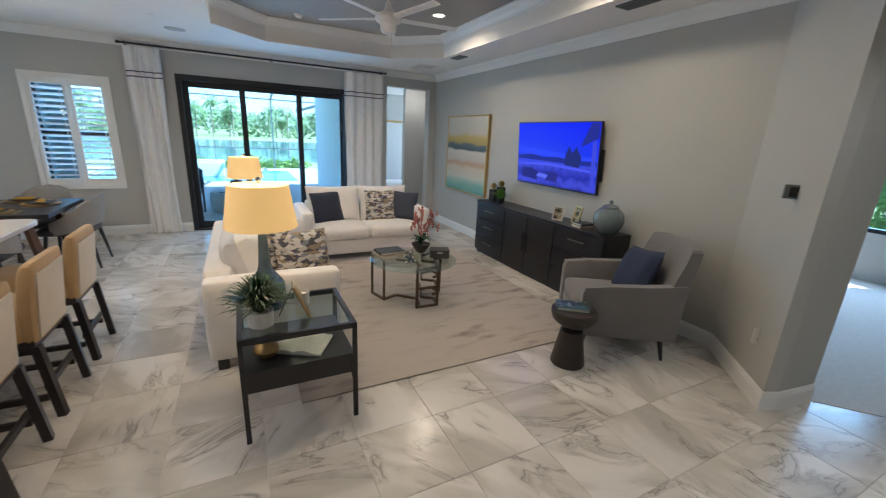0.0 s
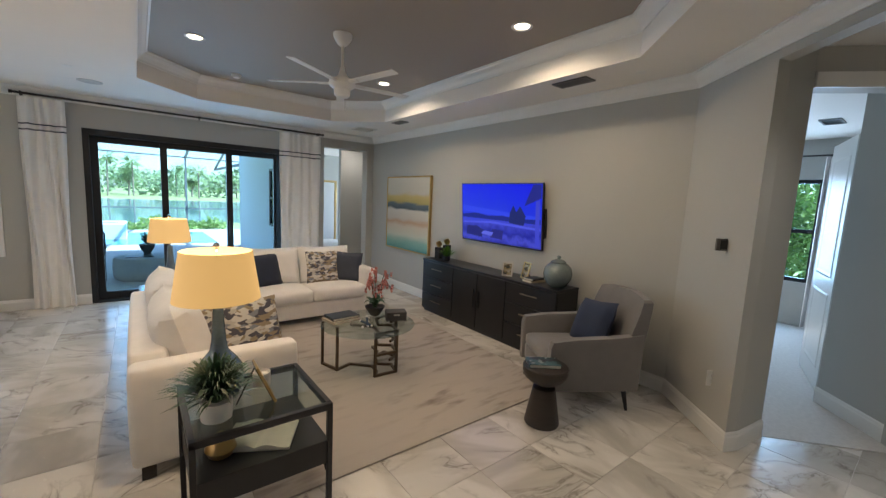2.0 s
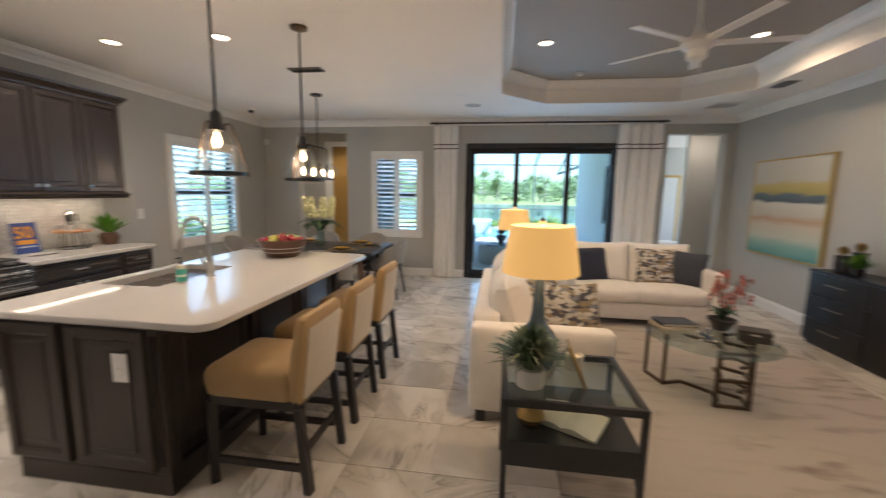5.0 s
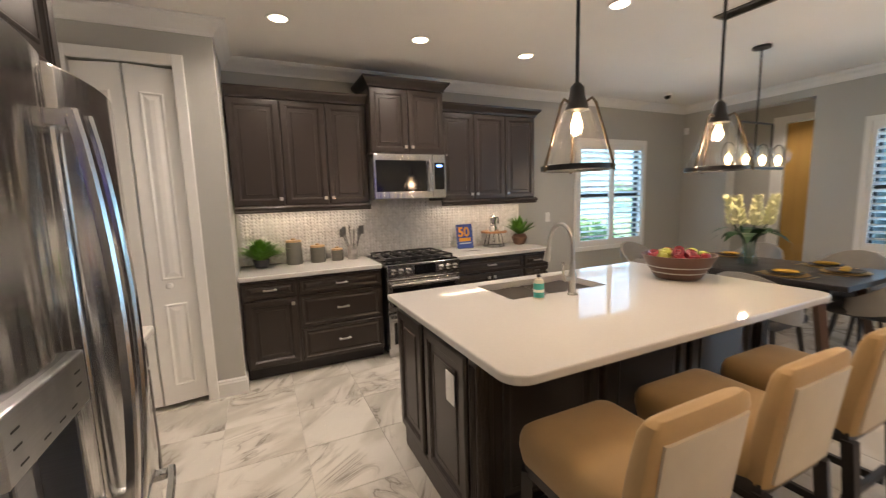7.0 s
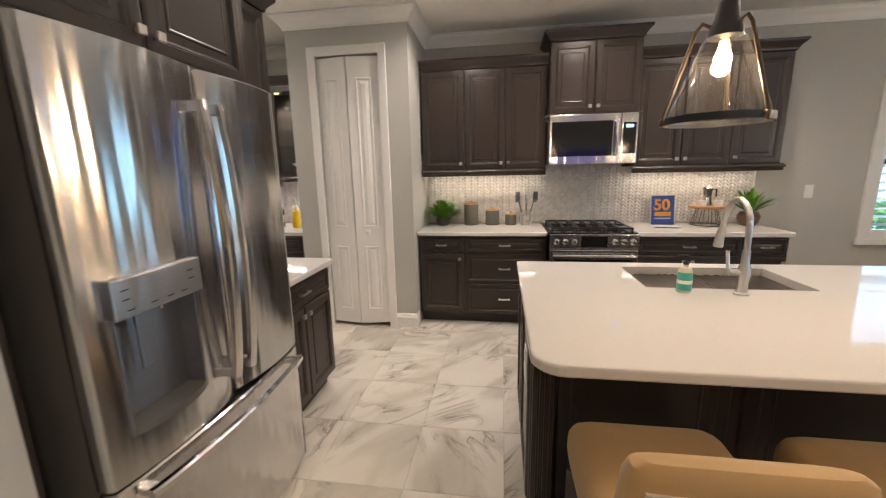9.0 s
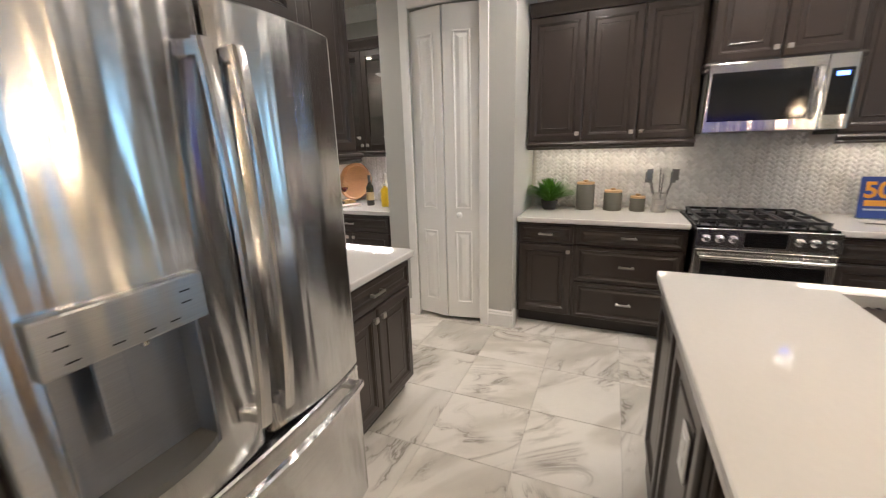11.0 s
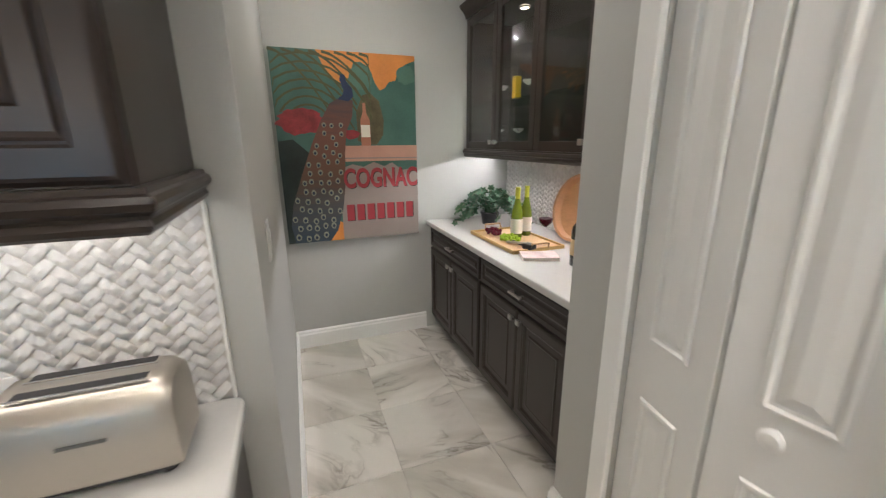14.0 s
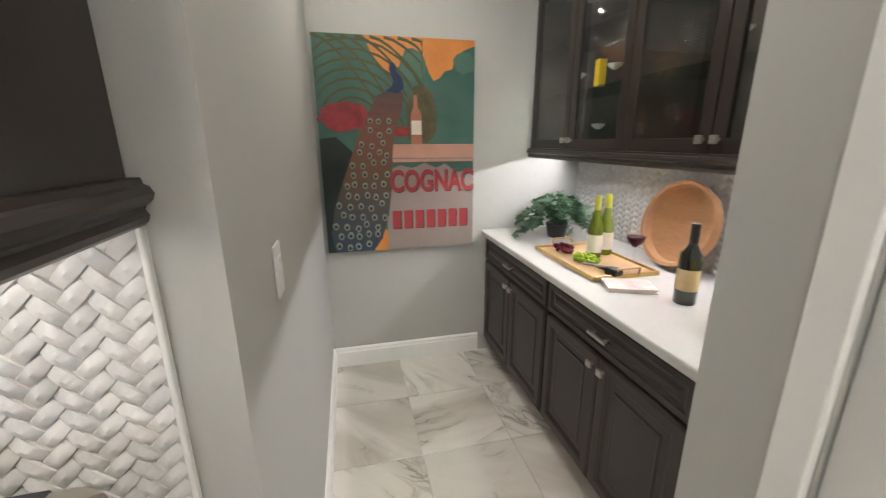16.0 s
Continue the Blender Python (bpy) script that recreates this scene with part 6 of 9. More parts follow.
def foliage(count, centre, size, leaf_size, flat=1.0, bm=None):
    """A loose crown of many small leaves."""
    bm = bm or bmesh.new()
    for _ in range(count):
        while True:
            p = Vector((rnd.uniform(-1, 1), rnd.uniform(-1, 1), rnd.uniform(-1, 1)))
            if 0.25 < p.length < 1:
                break
        q = Vector((centre[0] + p.x * size[0], centre[1] + p.y * size[1], centre[2] + p.z * size[2]))
        d = Vector((rnd.uniform(-1, 1), rnd.uniform(-1, 1), rnd.uniform(-0.6, 0.8))).normalized() * leaf_size * rnd.uniform(0.6, 1.4)
        s = d.cross(Vector((rnd.uniform(-1, 1), rnd.uniform(-1, 1), rnd.uniform(-1, 1)))).normalized() * leaf_size * 0.35
        bm.faces.new([bm.verts.new(v) for v in (q, q + d * 0.5 + s, q + d, q + d * 0.5 - s)])
    return bm


def palm(x, y, h, label="tall sabal palm tree on the far shore"):
    p = thing("palm_tree", x, y, -0.22, rnd.uniform(0, 360), label, "tree", "far palms")
    part("trunk", tube([(0, 0, 0), (0.1, 0, h * 0.4), (0.15, 0.05, h * 0.85)], 0.15, 8, None, 0.75), BARK, p, "", True)
    bm = bmesh.new()
    for k in range(34):
        a, e = rnd.uniform(0, 2 * math.pi), rnd.uniform(-0.7, 1.2)
        r = rnd.uniform(1.5, 2.2)
        tip = Vector((0.15 + r * math.cos(a) * math.cos(e), r * math.sin(a) * math.cos(e), h * 0.87 + r * math.sin(e)))
        base = Vector((0.15, 0.05, h * 0.85))
        for s in range(7):
            t0, t1 = 0.35 + s * 0.09, 0.55 + s * 0.075
            mid = base.lerp(tip, t0) + Vector((0, 0, 0.5 * t0 * (1 - t0) * 3))
            for q in (-1, 1):
                side = Vector((-math.sin(a), math.cos(a), 0)) * q
                leaf(bm, mid, base.lerp(tip, min(1, t1 + 0.12)) + side * 0.42 + Vector((0, 0, -0.15)), 0.11, (0, 0, 0.05), 2)
    part("crown", bm, PALMLEAF, p)


def broadleaf(x, y, h, label="rounded broadleaf tree on the far shore"):
    p = thing("broadleaf_tree", x, y, -0.22, 0, label, "tree", "far trees")
    bm = tube([(0, 0, 0), (0.05, 0.1, h * 0.5), (0.0, 0.15, h * 0.75)], 0.2, 8, None, 0.5)
    for k in range(5):
        a = k * 1.3
        tube([(0.03, 0.08, h * 0.4), (math.cos(a) * h * 0.22, math.sin(a) * h * 0.22, h * 0.7)], 0.08, 6, bm, 0.4)
    part("trunk", bm, BARK, p)
    bm = bmesh.new()
    for k in range(12):
        a = rnd.uniform(0, 6.28)
        r = rnd.uniform(0, 0.26) * h
        foliage(150, (r * math.cos(a), r * math.sin(a), h * rnd.uniform(0.5, 0.9)), (h * 0.16, h * 0.16, h * 0.13), 0.42, 1, bm)
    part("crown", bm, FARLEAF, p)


for k in range(24):
    palm(-36 + 3.7 * k + rnd.uniform(-3, 3), 92 + rnd.uniform(-8, 14), rnd.uniform(5, 7.5))
for k in range(9):
    broadleaf(-42 + 10.4 * k + rnd.uniform(-2, 2), 88 + rnd.uniform(-8, 14), rnd.uniform(4, 6.5))
bm = bmesh.new()
for k in range(60):
    foliage(260, (-90 + 3.4 * k, 106 + rnd.uniform(-4, 8), rnd.uniform(1.5, 4.0)), (3.4, 2.5, 3.0), 0.9, 1, bm)
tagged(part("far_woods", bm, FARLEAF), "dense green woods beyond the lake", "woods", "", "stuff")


def shrub(x, y, z, sx, sy, sz, n, leafsize, mat, label, name="shrub"):
    s = thing(name, x, y, z, 0, label, "shrub", "garden shrubs")
    bm = bmesh.new()
    for k in range(5):
        tube([(0, 0, 0), (rnd.uniform(-0.4, 0.4) * sx, rnd.uniform(-0.4, 0.4) * sy, sz * 1.2)], 0.02, 5, bm, 0.4)
    part("stem", bm, BARK, s)
    part("crown", foliage(n, (0, 0, sz), (sx, sy, sz), leafsize), mat, s)


for k in range(7):
    shrub(-3.6 + k * 1.05, 20.6 + rnd.uniform(-0.3, 0.3), -0.22, 0.65, 0.5, rnd.uniform(0.2, 0.42), 300, 0.16, HEDGE, "leafy green garden shrub beyond the pool")
for k in range(5):
    shrub(10.6, 0.9 + k * 0.8, -0.22, 0.7, 0.6, 1.6, 1500, 0.16, HEDGE, "tall leafy hedge shrub outside the den window")
for k in range(5):
    shrub(-6.6, 4.2 + k * 0.85, -0.22, 0.7, 0.6, 0.62, 800, 0.13, HEDGE, "leafy hedge shrub outside the kitchen window")

cage = thing("screen_enclosure", 0, 0, 0, 0, "dark bronze aluminium pool screen frame", "screen frame", kind="structure")
for x in (-6.0, -2.2, 1.6, 5.4):
    part("post", box(x - 0.03, 19.36, -0.02, x + 0.03, 19.44, 2.9), CAGE, cage)
    part("rafter", bar((x, 19.4, 2.9), (x, 12.2, 4.1), 0.07, 0.1), CAGE, cage)
for z in (0.85, 2.9):
    part("beam", box(-8, 19.36, z - 0.025, 6, 19.43, z + 0.025), CAGE, cage)
part("beam", box(2.6, 12.3, 2.45, 2.68, 19.4, 2.53), CAGE, cage)
part("brace", bar((2.62, 13.3, 3.9), (2.62, 19.3, 2.5), 0.06, 0.06), CAGE, cage)

ott = thing("wicker_ottoman", 0.05, 9.3, -0.02, 0, "round grey woven outdoor ottoman table on the patio", "ottoman")
part("drum", lathe([(0.40, 0), (0.44, 0.05), (0.45, 0.2), (0.44, 0.36), (0.41, 0.40)], 36), WICKER, ott, "", True)
part("tray", box(-0.26, -0.17, 0.402, 0.16, 0.13, 0.415, 0.005), BLACK, ott)
pot = thing("potted_plant", 0.12, 9.4, 0.40, 0, "green leafy plant in a dark urn on the ottoman", "plant")
part("urn", lathe([(0.07, 0.0), (0.05, 0.03), (0.11, 0.12), (0.125, 0.19), (0.115, 0.20)], 20), CHARCOAL, pot, "", True)
part("foliage", tuft(70, 0.26, 0.24, 0.03, rnd, 0.19), DARKLEAF, pot)


def patio_chair(x, y, rz, label):
    c = thing("patio_chair", x, y, -0.02, rz, label, "chair", "patio chairs")
    part("seat", box(-0.3, -0.3, 0.36, 0.3, 0.3, 0.46, 0.03), NAVY, c)
    part("backrest", box(-0.3, 0.24, 0.46, 0.3, 0.34, 0.86, 0.03), NAVY, c)
    for sx in (-0.32, 0.32):
        for sy in (-0.3, 0.3):
            part("leg", box(sx - 0.02, sy - 0.02, 0, sx + 0.02, sy + 0.02, 0.58), BRONZE, c)
        part("armrest", box(sx - 0.03, -0.33, 0.58, sx + 0.03, 0.34, 0.61), BRONZE, c)


patio_chair(-0.85, 9.5, -80, "dark metal patio armchair with blue cushions")
lwin = thing("window_lanai", 2.42, 9.5, 0.9, -90, "narrow dark framed window in the stucco wall", "window", kind="structure")
for b in ((-0.4, 0.0, 0, -0.35, 0.07, 1.3), (-0.05, 0.0, 0, 0, 0.07, 1.3), (-0.35, 0, 0, -0.05, 0.07, 0.05), (-0.35, 0, 1.25, -0.05, 0.07, 1.3), (-0.35, 0, 0.62, -0.05, 0.07, 0.67)):
    part("window_frame", box(*b), BRONZE, lwin)
part("pane", box(-0.35, 0.03, 0.05, -0.05, 0.036, 1.25), BLACKGLASS, lwin)


# ---- dining corner ----
def stool(x, y, rz):
    s = thing("counter_stool", x, y, 0, rz, "camel upholstered counter stool with black wooden legs", "stool", "stools at the island")
    # faces local -y; the back stands at +y
    rings = []
    for z, k, top in ((0.49, -0.006, 0), (0.50, 0.004, 0), (0.56, 0.014, 0), (0.60, 0.012, 0), (0.628, 0.002, 0), (0.644, -0.016, 0), (0.655, -0.05, 0), (0.662, -0.11, 0), (0.664, -0.16, 0)):
        a, b0, b1 = 0.225 + k, -0.27 - k, 0.21
        r = 0.05
        pts = []
        for cx, cy, a0 in ((a - r, b1 - r, 0), (-a + r, b1 - r, 90), (-a + r, b0 + r, 180), (a - r, b0 + r, 270)):
            for q in range(4):
                t = radians(a0 + 30 * q)
                pts.append((cx + r * math.cos(t), cy + r * math.sin(t), z))
        rings.append(pts)
    part("seat", loft(rings), CAMEL, s, "", True)
    rings = []
    for z, half, yc, th in ((0.48, 0.215, 0.215, 0.05), (0.60, 0.222, 0.225, 0.055), (0.75, 0.225, 0.245, 0.052), (0.885, 0.22, 0.265, 0.045), (0.915, 0.210, 0.27, 0.036), (0.927, 0.190, 0.272, 0.02)):
        ring = []
        for k in range(24):
            a = 2 * math.pi * k / 24
            c, q = math.cos(a), math.sin(a)
            ring.append((half * math.copysign(abs(c) ** 0.35, c), yc + th * math.copysign(abs(q) ** 0.5, q) * (0.75 if q > 0 else 1.0), z))
        rings.append(ring)
    bm = loft(rings)
    bmesh.ops.recalc_face_normals(bm, faces=bm.faces)
    part("backrest", bm, CAMEL, s, "", True)
    rings = [[(-0.185, y - 0.012, z), (0.185, y - 0.012, z), (0.185, y + 0.003, z),
              (0.17, y + 0.007, z), (-0.17, y + 0.007, z), (-0.185, y + 0.003, z)]
             for z, y in ((0.50, 0.255), (0.60, 0.266), (0.75, 0.284), (0.87, 0.298))]
    bm = loft(rings)
    bmesh.ops.recalc_face_normals(bm, faces=bm.faces)
    part("back_panel", bm, DAYLITFAB, s, "outer back panel, camel fabric paled as if daylit", True)
    part("seat_frame", box(-0.215, -0.25, 0.44, 0.215, 0.235, 0.495, 0.004), DARKLEG, s)
    feet = [(-0.205, -0.245), (0.205, -0.245), (-0.205, 0.235), (0.205, 0.235)]
    for fx, fy in feet:
        part("leg", bar((fx, fy, 0.46), (fx * 1.03, fy + (0.045 if fy > 0 else -0.005), 0), 0.042, 0.042), DARKLEG, s)
    for a, b, z in ((0, 1, 0.19), (2, 3, 0.19), (0, 2, 0.13), (1, 3, 0.13)):
        part("stretcher", bar((*feet[a], z), (*feet[b], z), 0.022, 0.036), DARKLEG, s)
    return s


first = stool(-1.11, 2.24, -90)
for y in (2.88, 3.53):
    copy_thing(first, pose(-1.11, y, 0, 0, 0, -90))

table = thing("dining_table", -2.43, 5.66, 0, 0, "dark wooden dining table with slanting wooden legs", "table")
part("tabletop", box(-0.90, -0.53, 0.715, 0.90, 0.53, 0.76, 0.006), DARKLEG, table)
part("apron", box(-0.75, -0.40, 0.66, 0.75, 0.40, 0.715), DARKLEG, table)
WALNUT = surface("walnut_leg", (0.10, 0.05, 0.03), 0.4, vary=0.3, scale=6, stretch=(1, 1, 0.1))
for sx in (-1, 1):
    for sy in (-1, 1):
        part("leg", bar((sx * 0.66, sy * 0.36, 0.68), (sx * 0.78, sy * 0.44, 0), 0.06, 0.06), WALNUT, table)


def dining_chair(x, y, rz, label="grey fabric dining chair with a curved open back"):
    c = thing("dining_chair", x, y, 0, rz, label, "chair", "chairs round the dining table")
    part("seat", soft_box(-0.24, -0.26, 0.40, 0.24, 0.22, 0.49, 0.04, 0.015), surface("charcoal_seat", (0.05, 0.048, 0.05), 0.8, vary=0.15, bump=0.2, fine=400), c, "darker seat pad", True)
    rings = []
    for i in range(13):
        a = radians(-35 + 250 * i / 12)
        lift = 0.5 - 0.5 * math.cos(2 * math.pi * i / 12)
        x0, y0 = 0.27 * math.cos(a), 0.02 + 0.25 * math.sin(a)
        d = Vector((math.cos(a), math.sin(a), 0))
        lo, hi = 0.42 + 0.10 * lift, 0.56 + 0.30 * lift ** 0.8
        lean = 0.05 * lift
        rings.append([Vector((x0, y0, lo)) - d * 0.018, Vector((x0, y0, lo)) + d * 0.018, Vector((x0, y0, (lo + hi) / 2)) + d * (0.024 + lean * 0.5), Vector((x0, y0, hi)) + d * (0.015 + lean), Vector((x0, y0, hi)) + d * (lean - 0.012), Vector((x0, y0, (lo + hi) / 2)) + d * (lean * 0.5 - 0.022)])
    bm = loft(rings)
    bmesh.ops.recalc_face_normals(bm, faces=bm.faces)
    part("backrest", bm, GREYFAB, c, "wrap-round grey upholstered back", True)
    for sx in (-1, 1):
        for sy in (-1, 1):
            part("leg", tube([(sx * 0.19, sy * 0.19, 0.42), (sx * 0.235, sy * 0.25, 0)], 0.022, 8, None, 0.55), DARKLEG, c, "", True)
    return c


chair = dining_chair(-1.60, 5.92, 90 + 180)
for x, y, rz in ((-2.0, 6.42, 0), (-2.85, 6.42, 0), (-2.0, 4.93, 180), (-2.85, 4.93, 180), (-3.62, 5.66, 90)):
    copy_thing(chair, pose(x, y, 0, 0, 0, rz))


def place_setting(x, y, rz):
    p = thing("place_setting", x, y, 0.76, rz, "stacked plates with a folded gold napkin on the dining table", "plates", "place settings")
    part("charger", lathe([(0.10, 0), (0.165, 0.008), (0.165, 0.012), (0.10, 0.006)], 32), surface("gold_charger", (0.45, 0.30, 0.10), 0.4, 0.5, vary=0.15), p, "gold charger plate", True)
    part("plate", lathe([(0.08, 0.012), (0.13, 0.024), (0.13, 0.027), (0.08, 0.016)], 32), CHARCOAL, p, "dark dinner plate", True)
    part("napkin", pillow(0.19, 0.07, 0.03, 4, 0.5, 6, pose(0, 0, 0.035, 0, 0, 15)), surface("gold_napkin", (0.50, 0.30, 0.04), 0.8, vary=0.25), p, "folded gold napkin", True)
    for k, s in ((-0.19, 0.0), (0.19, 0.0)):
        part("cutlery", box(k - 0.008, -0.09, 0.001, k + 0.008, 0.10, 0.004, 0.001, None, 1), GOLD, p)


def goblet(x, y, z, label, h=0.2, r=0.042, category="glass", name="wine_glass", group="stemware", wine=False, at=None):
    g = thing(name, x, y, z, 0, label, category, group)
    prof = [(0.034, 0), (0.034, 0.003), (0.006, 0.008), (0.004, 0.02), (0.004, h * 0.45), (0.012, h * 0.50), (r * 0.85, h * 0.62), (r, h * 0.74), (r * 0.95, h * 0.88), (r * 0.82, h)]
    o = part("bowl", lathe(prof, 20, None, None, False), GLASS, g, "clear glass", True)
    o.visible_shadow = False
    if wine:
        part("wine", lathe([(0.010, h * 0.51), (r * 0.82, h * 0.625), (r * 0.96, h * 0.72), (r * 0.955, h * 0.735), (0.0, h * 0.735)], 20), REDWINE, g, "red wine", True)
    return g


for x, y, rz in ((-1.78, 5.78, 90), (-2.0, 6.02, 180), (-2.85, 6.02, 180), (-2.0, 5.30, 0), (-2.85, 5.30, 0)):
    place_setting(x, y, rz)
for x, y in ((-1.95, 5.62), (-2.25, 6.05), (-2.6, 6.0), (-2.28, 5.28), (-2.56, 5.3)):
    goblet(x, y, 0.76, "clear glass goblet on the dining table", 0.19, 0.045)


def flower_vase():
    v = thing("flower_arrangement", -2.42, 5.55, 0.76, 0, "cream lupin flowers with broad leaves in a glass vase", "flowers")
    r = random.Random(3)
    part("vase", lathe([(0.075, 0), (0.08, 0.05), (0.055, 0.16), (0.05, 0.22), (0.06, 0.25)], 22, None, None, False), TINTED, v, "clear glass vase", True)
    bm = bmesh.new()
    for k in range(7):
        a = k * 0.9
        tube([(0.02 * math.cos(a), 0.02 * math.sin(a), 0.02), (0.05 * math.cos(a), 0.05 * math.sin(a), 0.25), (0.14 * math.cos(a), 0.14 * math.sin(a), 0.42)], 0.006, 6, bm)
    part("stems", bm, DARKLEAF, v)
    bm = bmesh.new()
    for k in range(11):
        a = k * 0.57
        leaf(bm, (0, 0, 0.23), (0.34 * math.cos(a), 0.34 * math.sin(a), 0.22 + 0.12 * r.random()), 0.15, (0, 0, 0.1), 5)
    part("leaves", bm, DARKLEAF, v)
    for k in range(7):
        a = k * 0.9
        d = Vector((0.14 * math.cos(a), 0.14 * math.sin(a), 0.40))
        up = Vector((0.22 * math.cos(a), 0.22 * math.sin(a), 1)).normalized()
        bm = bmesh.new()
        for i in range(130):
            t, q = r.random(), r.uniform(0, 6.28)
            rad = 0.046 * (1 - 0.55 * t)
            p = d + up * (0.28 * t) + Vector((rad * math.cos(q), rad * math.sin(q), 0))
            leaf(bm, p, p + Vector((0.026 * math.cos(q), 0.026 * math.sin(q), 0.04)), 0.026, (0, 0, 0), 2)
        part("blossom", bm, CREAMPETAL, v, "tall cream flower spike")


flower_vase()


def chandelier():
    c = thing("chandelier", -2.43, 5.55, H, 90, "dark bronze linear chandelier with round glass shades, lit", "chandelier")
    part("canopy", lathe([(0.075, 0), (0.075, -0.02), (0.02, -0.03)], 24), BRONZE, c, "", True)
    part("stem", tube([(0, 0, -0.02), (0, 0, -1.12)], 0.008, 8), BRONZE, c)
    part("beam", box(-0.50, -0.012, -1.13, 0.50, 0.012, -1.105), BRONZE, c)
    part("top_beam", box(-0.28, -0.008, -0.70, 0.28, 0.008, -0.685), BRONZE, c)
    for x in (-0.28, 0.28):
        part("upright", box(x - 0.007, -0.007, -1.11, x + 0.007, 0.007, -0.70), BRONZE, c)
    for x in (-0.42, -0.14, 0.14, 0.42):
        part("shade", lathe([(0.03, -0.90), (0.08, -0.93), (0.10, -0.99), (0.085, -1.06), (0.05, -1.09)], 24, None, pose(x, 0, 0), False), SEEDED, c, "round clear glass shade", True)
        part("ring", tube([(x + 0.105 * math.cos(a), 0, -0.99 + 0.105 * math.sin(a)) for a in (k * math.pi / 12 for k in range(25))], 0.005, 6), BRONZE, c)
        part("bulb", lathe([(0.01, -1.09), (0.022, -1.05), (0.022, -1.02), (0.0, -0.985)], 12, None, pose(x, 0, 0)), glow("chandelier_bulb", (1.0, 0.72, 0.38), 10.0), c, "", True)
    lamp("chandelier_light", "POINT", (-2.43, 5.55, H - 1.2), 3, WARM, 0.03)


chandelier()


# ---- things in the living room ----
def pot_plant(name, x, y, z, pot_profile, pot_mat, leaves, leaf_mat, label, pot_label):
    p = thing(name, x, y, z, 0, label, "plant", "potted plants")
    part("pot", lathe(pot_profile, 26), pot_mat, p, pot_label, True)
    part("foliage", leaves, leaf_mat, p)
    return p


lr = random.Random(21)
pot_plant("grass_plant", 0.255, 2.135, 0.635, [(0.058, 0), (0.064, 0.004), (0.068, 0.09), (0.062, 0.09), (0.058, 0.075)], CERAMIC, tuft(320, 0.21, 0.24, 0.014, lr, 0.082, 0.45, 0.5, None, 4), DARKLEAF, "spiky green grass plant in a white ceramic pot", "white ceramic pot")


def book(x, y, z, rz, w, d, h, cover, label, name="book", group="books"):
    b = thing(name, x, y, z, rz, label, "book", group)
    part("cover", box(-w / 2, -d / 2, 0, w / 2, d / 2, 0.003), cover, b)
    part("cover", box(-w / 2, -d / 2, h - 0.003, w / 2, d / 2, h), cover, b)
    part("spine", box(-w / 2, -d / 2, 0.003, -w / 2 + 0.004, d / 2, h - 0.003), cover, b)
    part("page_block", box(-w / 2 + 0.004, -d / 2 + 0.004, 0.003, w / 2 - 0.005, d / 2 - 0.004, h - 0.003), PAPER, b, "white page edges")
    return b


def open_book():
    b = thing("open_book", 0.46, 2.20, 0.436, -28, "open book with cream pages on the lower shelf of the table", "book")
    for s in (-1, 1):
        rings = []
        for i in range(7):
            u = i / 6
            z = 0.012 + 0.022 * math.sin(math.pi * min(1, u * 1.3 + 0.05)) * (1 - u * 0.5)
            rings.append([(s * 0.16 * u, -0.12, 0.0), (s * 0.16 * u, 0.12, 0.0), (s * 0.16 * u, 0.12, z), (s * 0.16 * u, -0.12, z)])
        bm = loft(rings)
        bmesh.ops.recalc_face_normals(bm, faces=bm.faces)
        part("page_block", bm, PAPER, b, "", True)


open_book()
ez = thing("photo_frame", 0.52, 2.20, 0.636, 86, "thin gold-edged photo frame leaning on a black easel back", "frame")
part("frame", box(-0.065, -0.006, 0, 0.065, 0.006, 0.21, 0.002, None, 1, pose(0, 0, 0, -24)), GOLD, ez)
part("back_board", box(-0.063, 0.006, 0.004, 0.063, 0.009, 0.206, 0, None, 1, pose(0, 0, 0, -24)), BLACK, ez)
part("easel_leg", bar((0, 0.085, 0.18), (0.0, 0.17, 0.0), 0.012, 0.004), BLACK, ez)
solo("candle_jar", lathe([(0.042, 0), (0.045, 0.004), (0.045, 0.075), (0.041, 0.078), (0.040, 0.06), (0.0, 0.06)], 24), CERAMIC, 0.50, 2.36, 0.636, 0, "white ceramic candle jar on the glass table", "candle", "", "", True)
gk = thing("gold_sculpture", 0.27, 2.15, 0.436, 20, "polished gold pear-shaped ornament on the lower shelf", "ornament")
part("body", lathe([(0.0, 0), (0.05, 0.006), (0.068, 0.04), (0.055, 0.075), (0.022, 0.10), (0.015, 0.115), (0.0, 0.118)], 20), GOLD, gk, "", True)

CT = 0.457
book(1.56, 3.76, CT, 12, 0.30, 0.22, 0.022, BOOKBEIGE, "large coffee table book with a beige cover")
book(1.57, 3.77, CT + 0.023, 4, 0.28, 0.20, 0.024, BOOKDARK, "dark blue coffee table book with a bright cover picture")
bx = thing("storage_box", 2.04, 3.52, CT, -22, "black shagreen lidded box with a small metal clasp", "box")
part("body", box(-0.10, -0.07, 0, 0.10, 0.07, 0.055, 0.003), CHARCOAL, bx)
part("lid", box(-0.102, -0.072, 0.057, 0.102, 0.072, 0.085, 0.003), CHARCOAL, bx)
part("clasp", box(-0.03, -0.077, 0.052, 0.03, -0.071, 0.066, 0.001), NICKEL, bx)
jk = thing("jack_ornament", 1.67, 3.45, CT, 15, "blue and black jack-shaped ornament with white tips", "ornament")
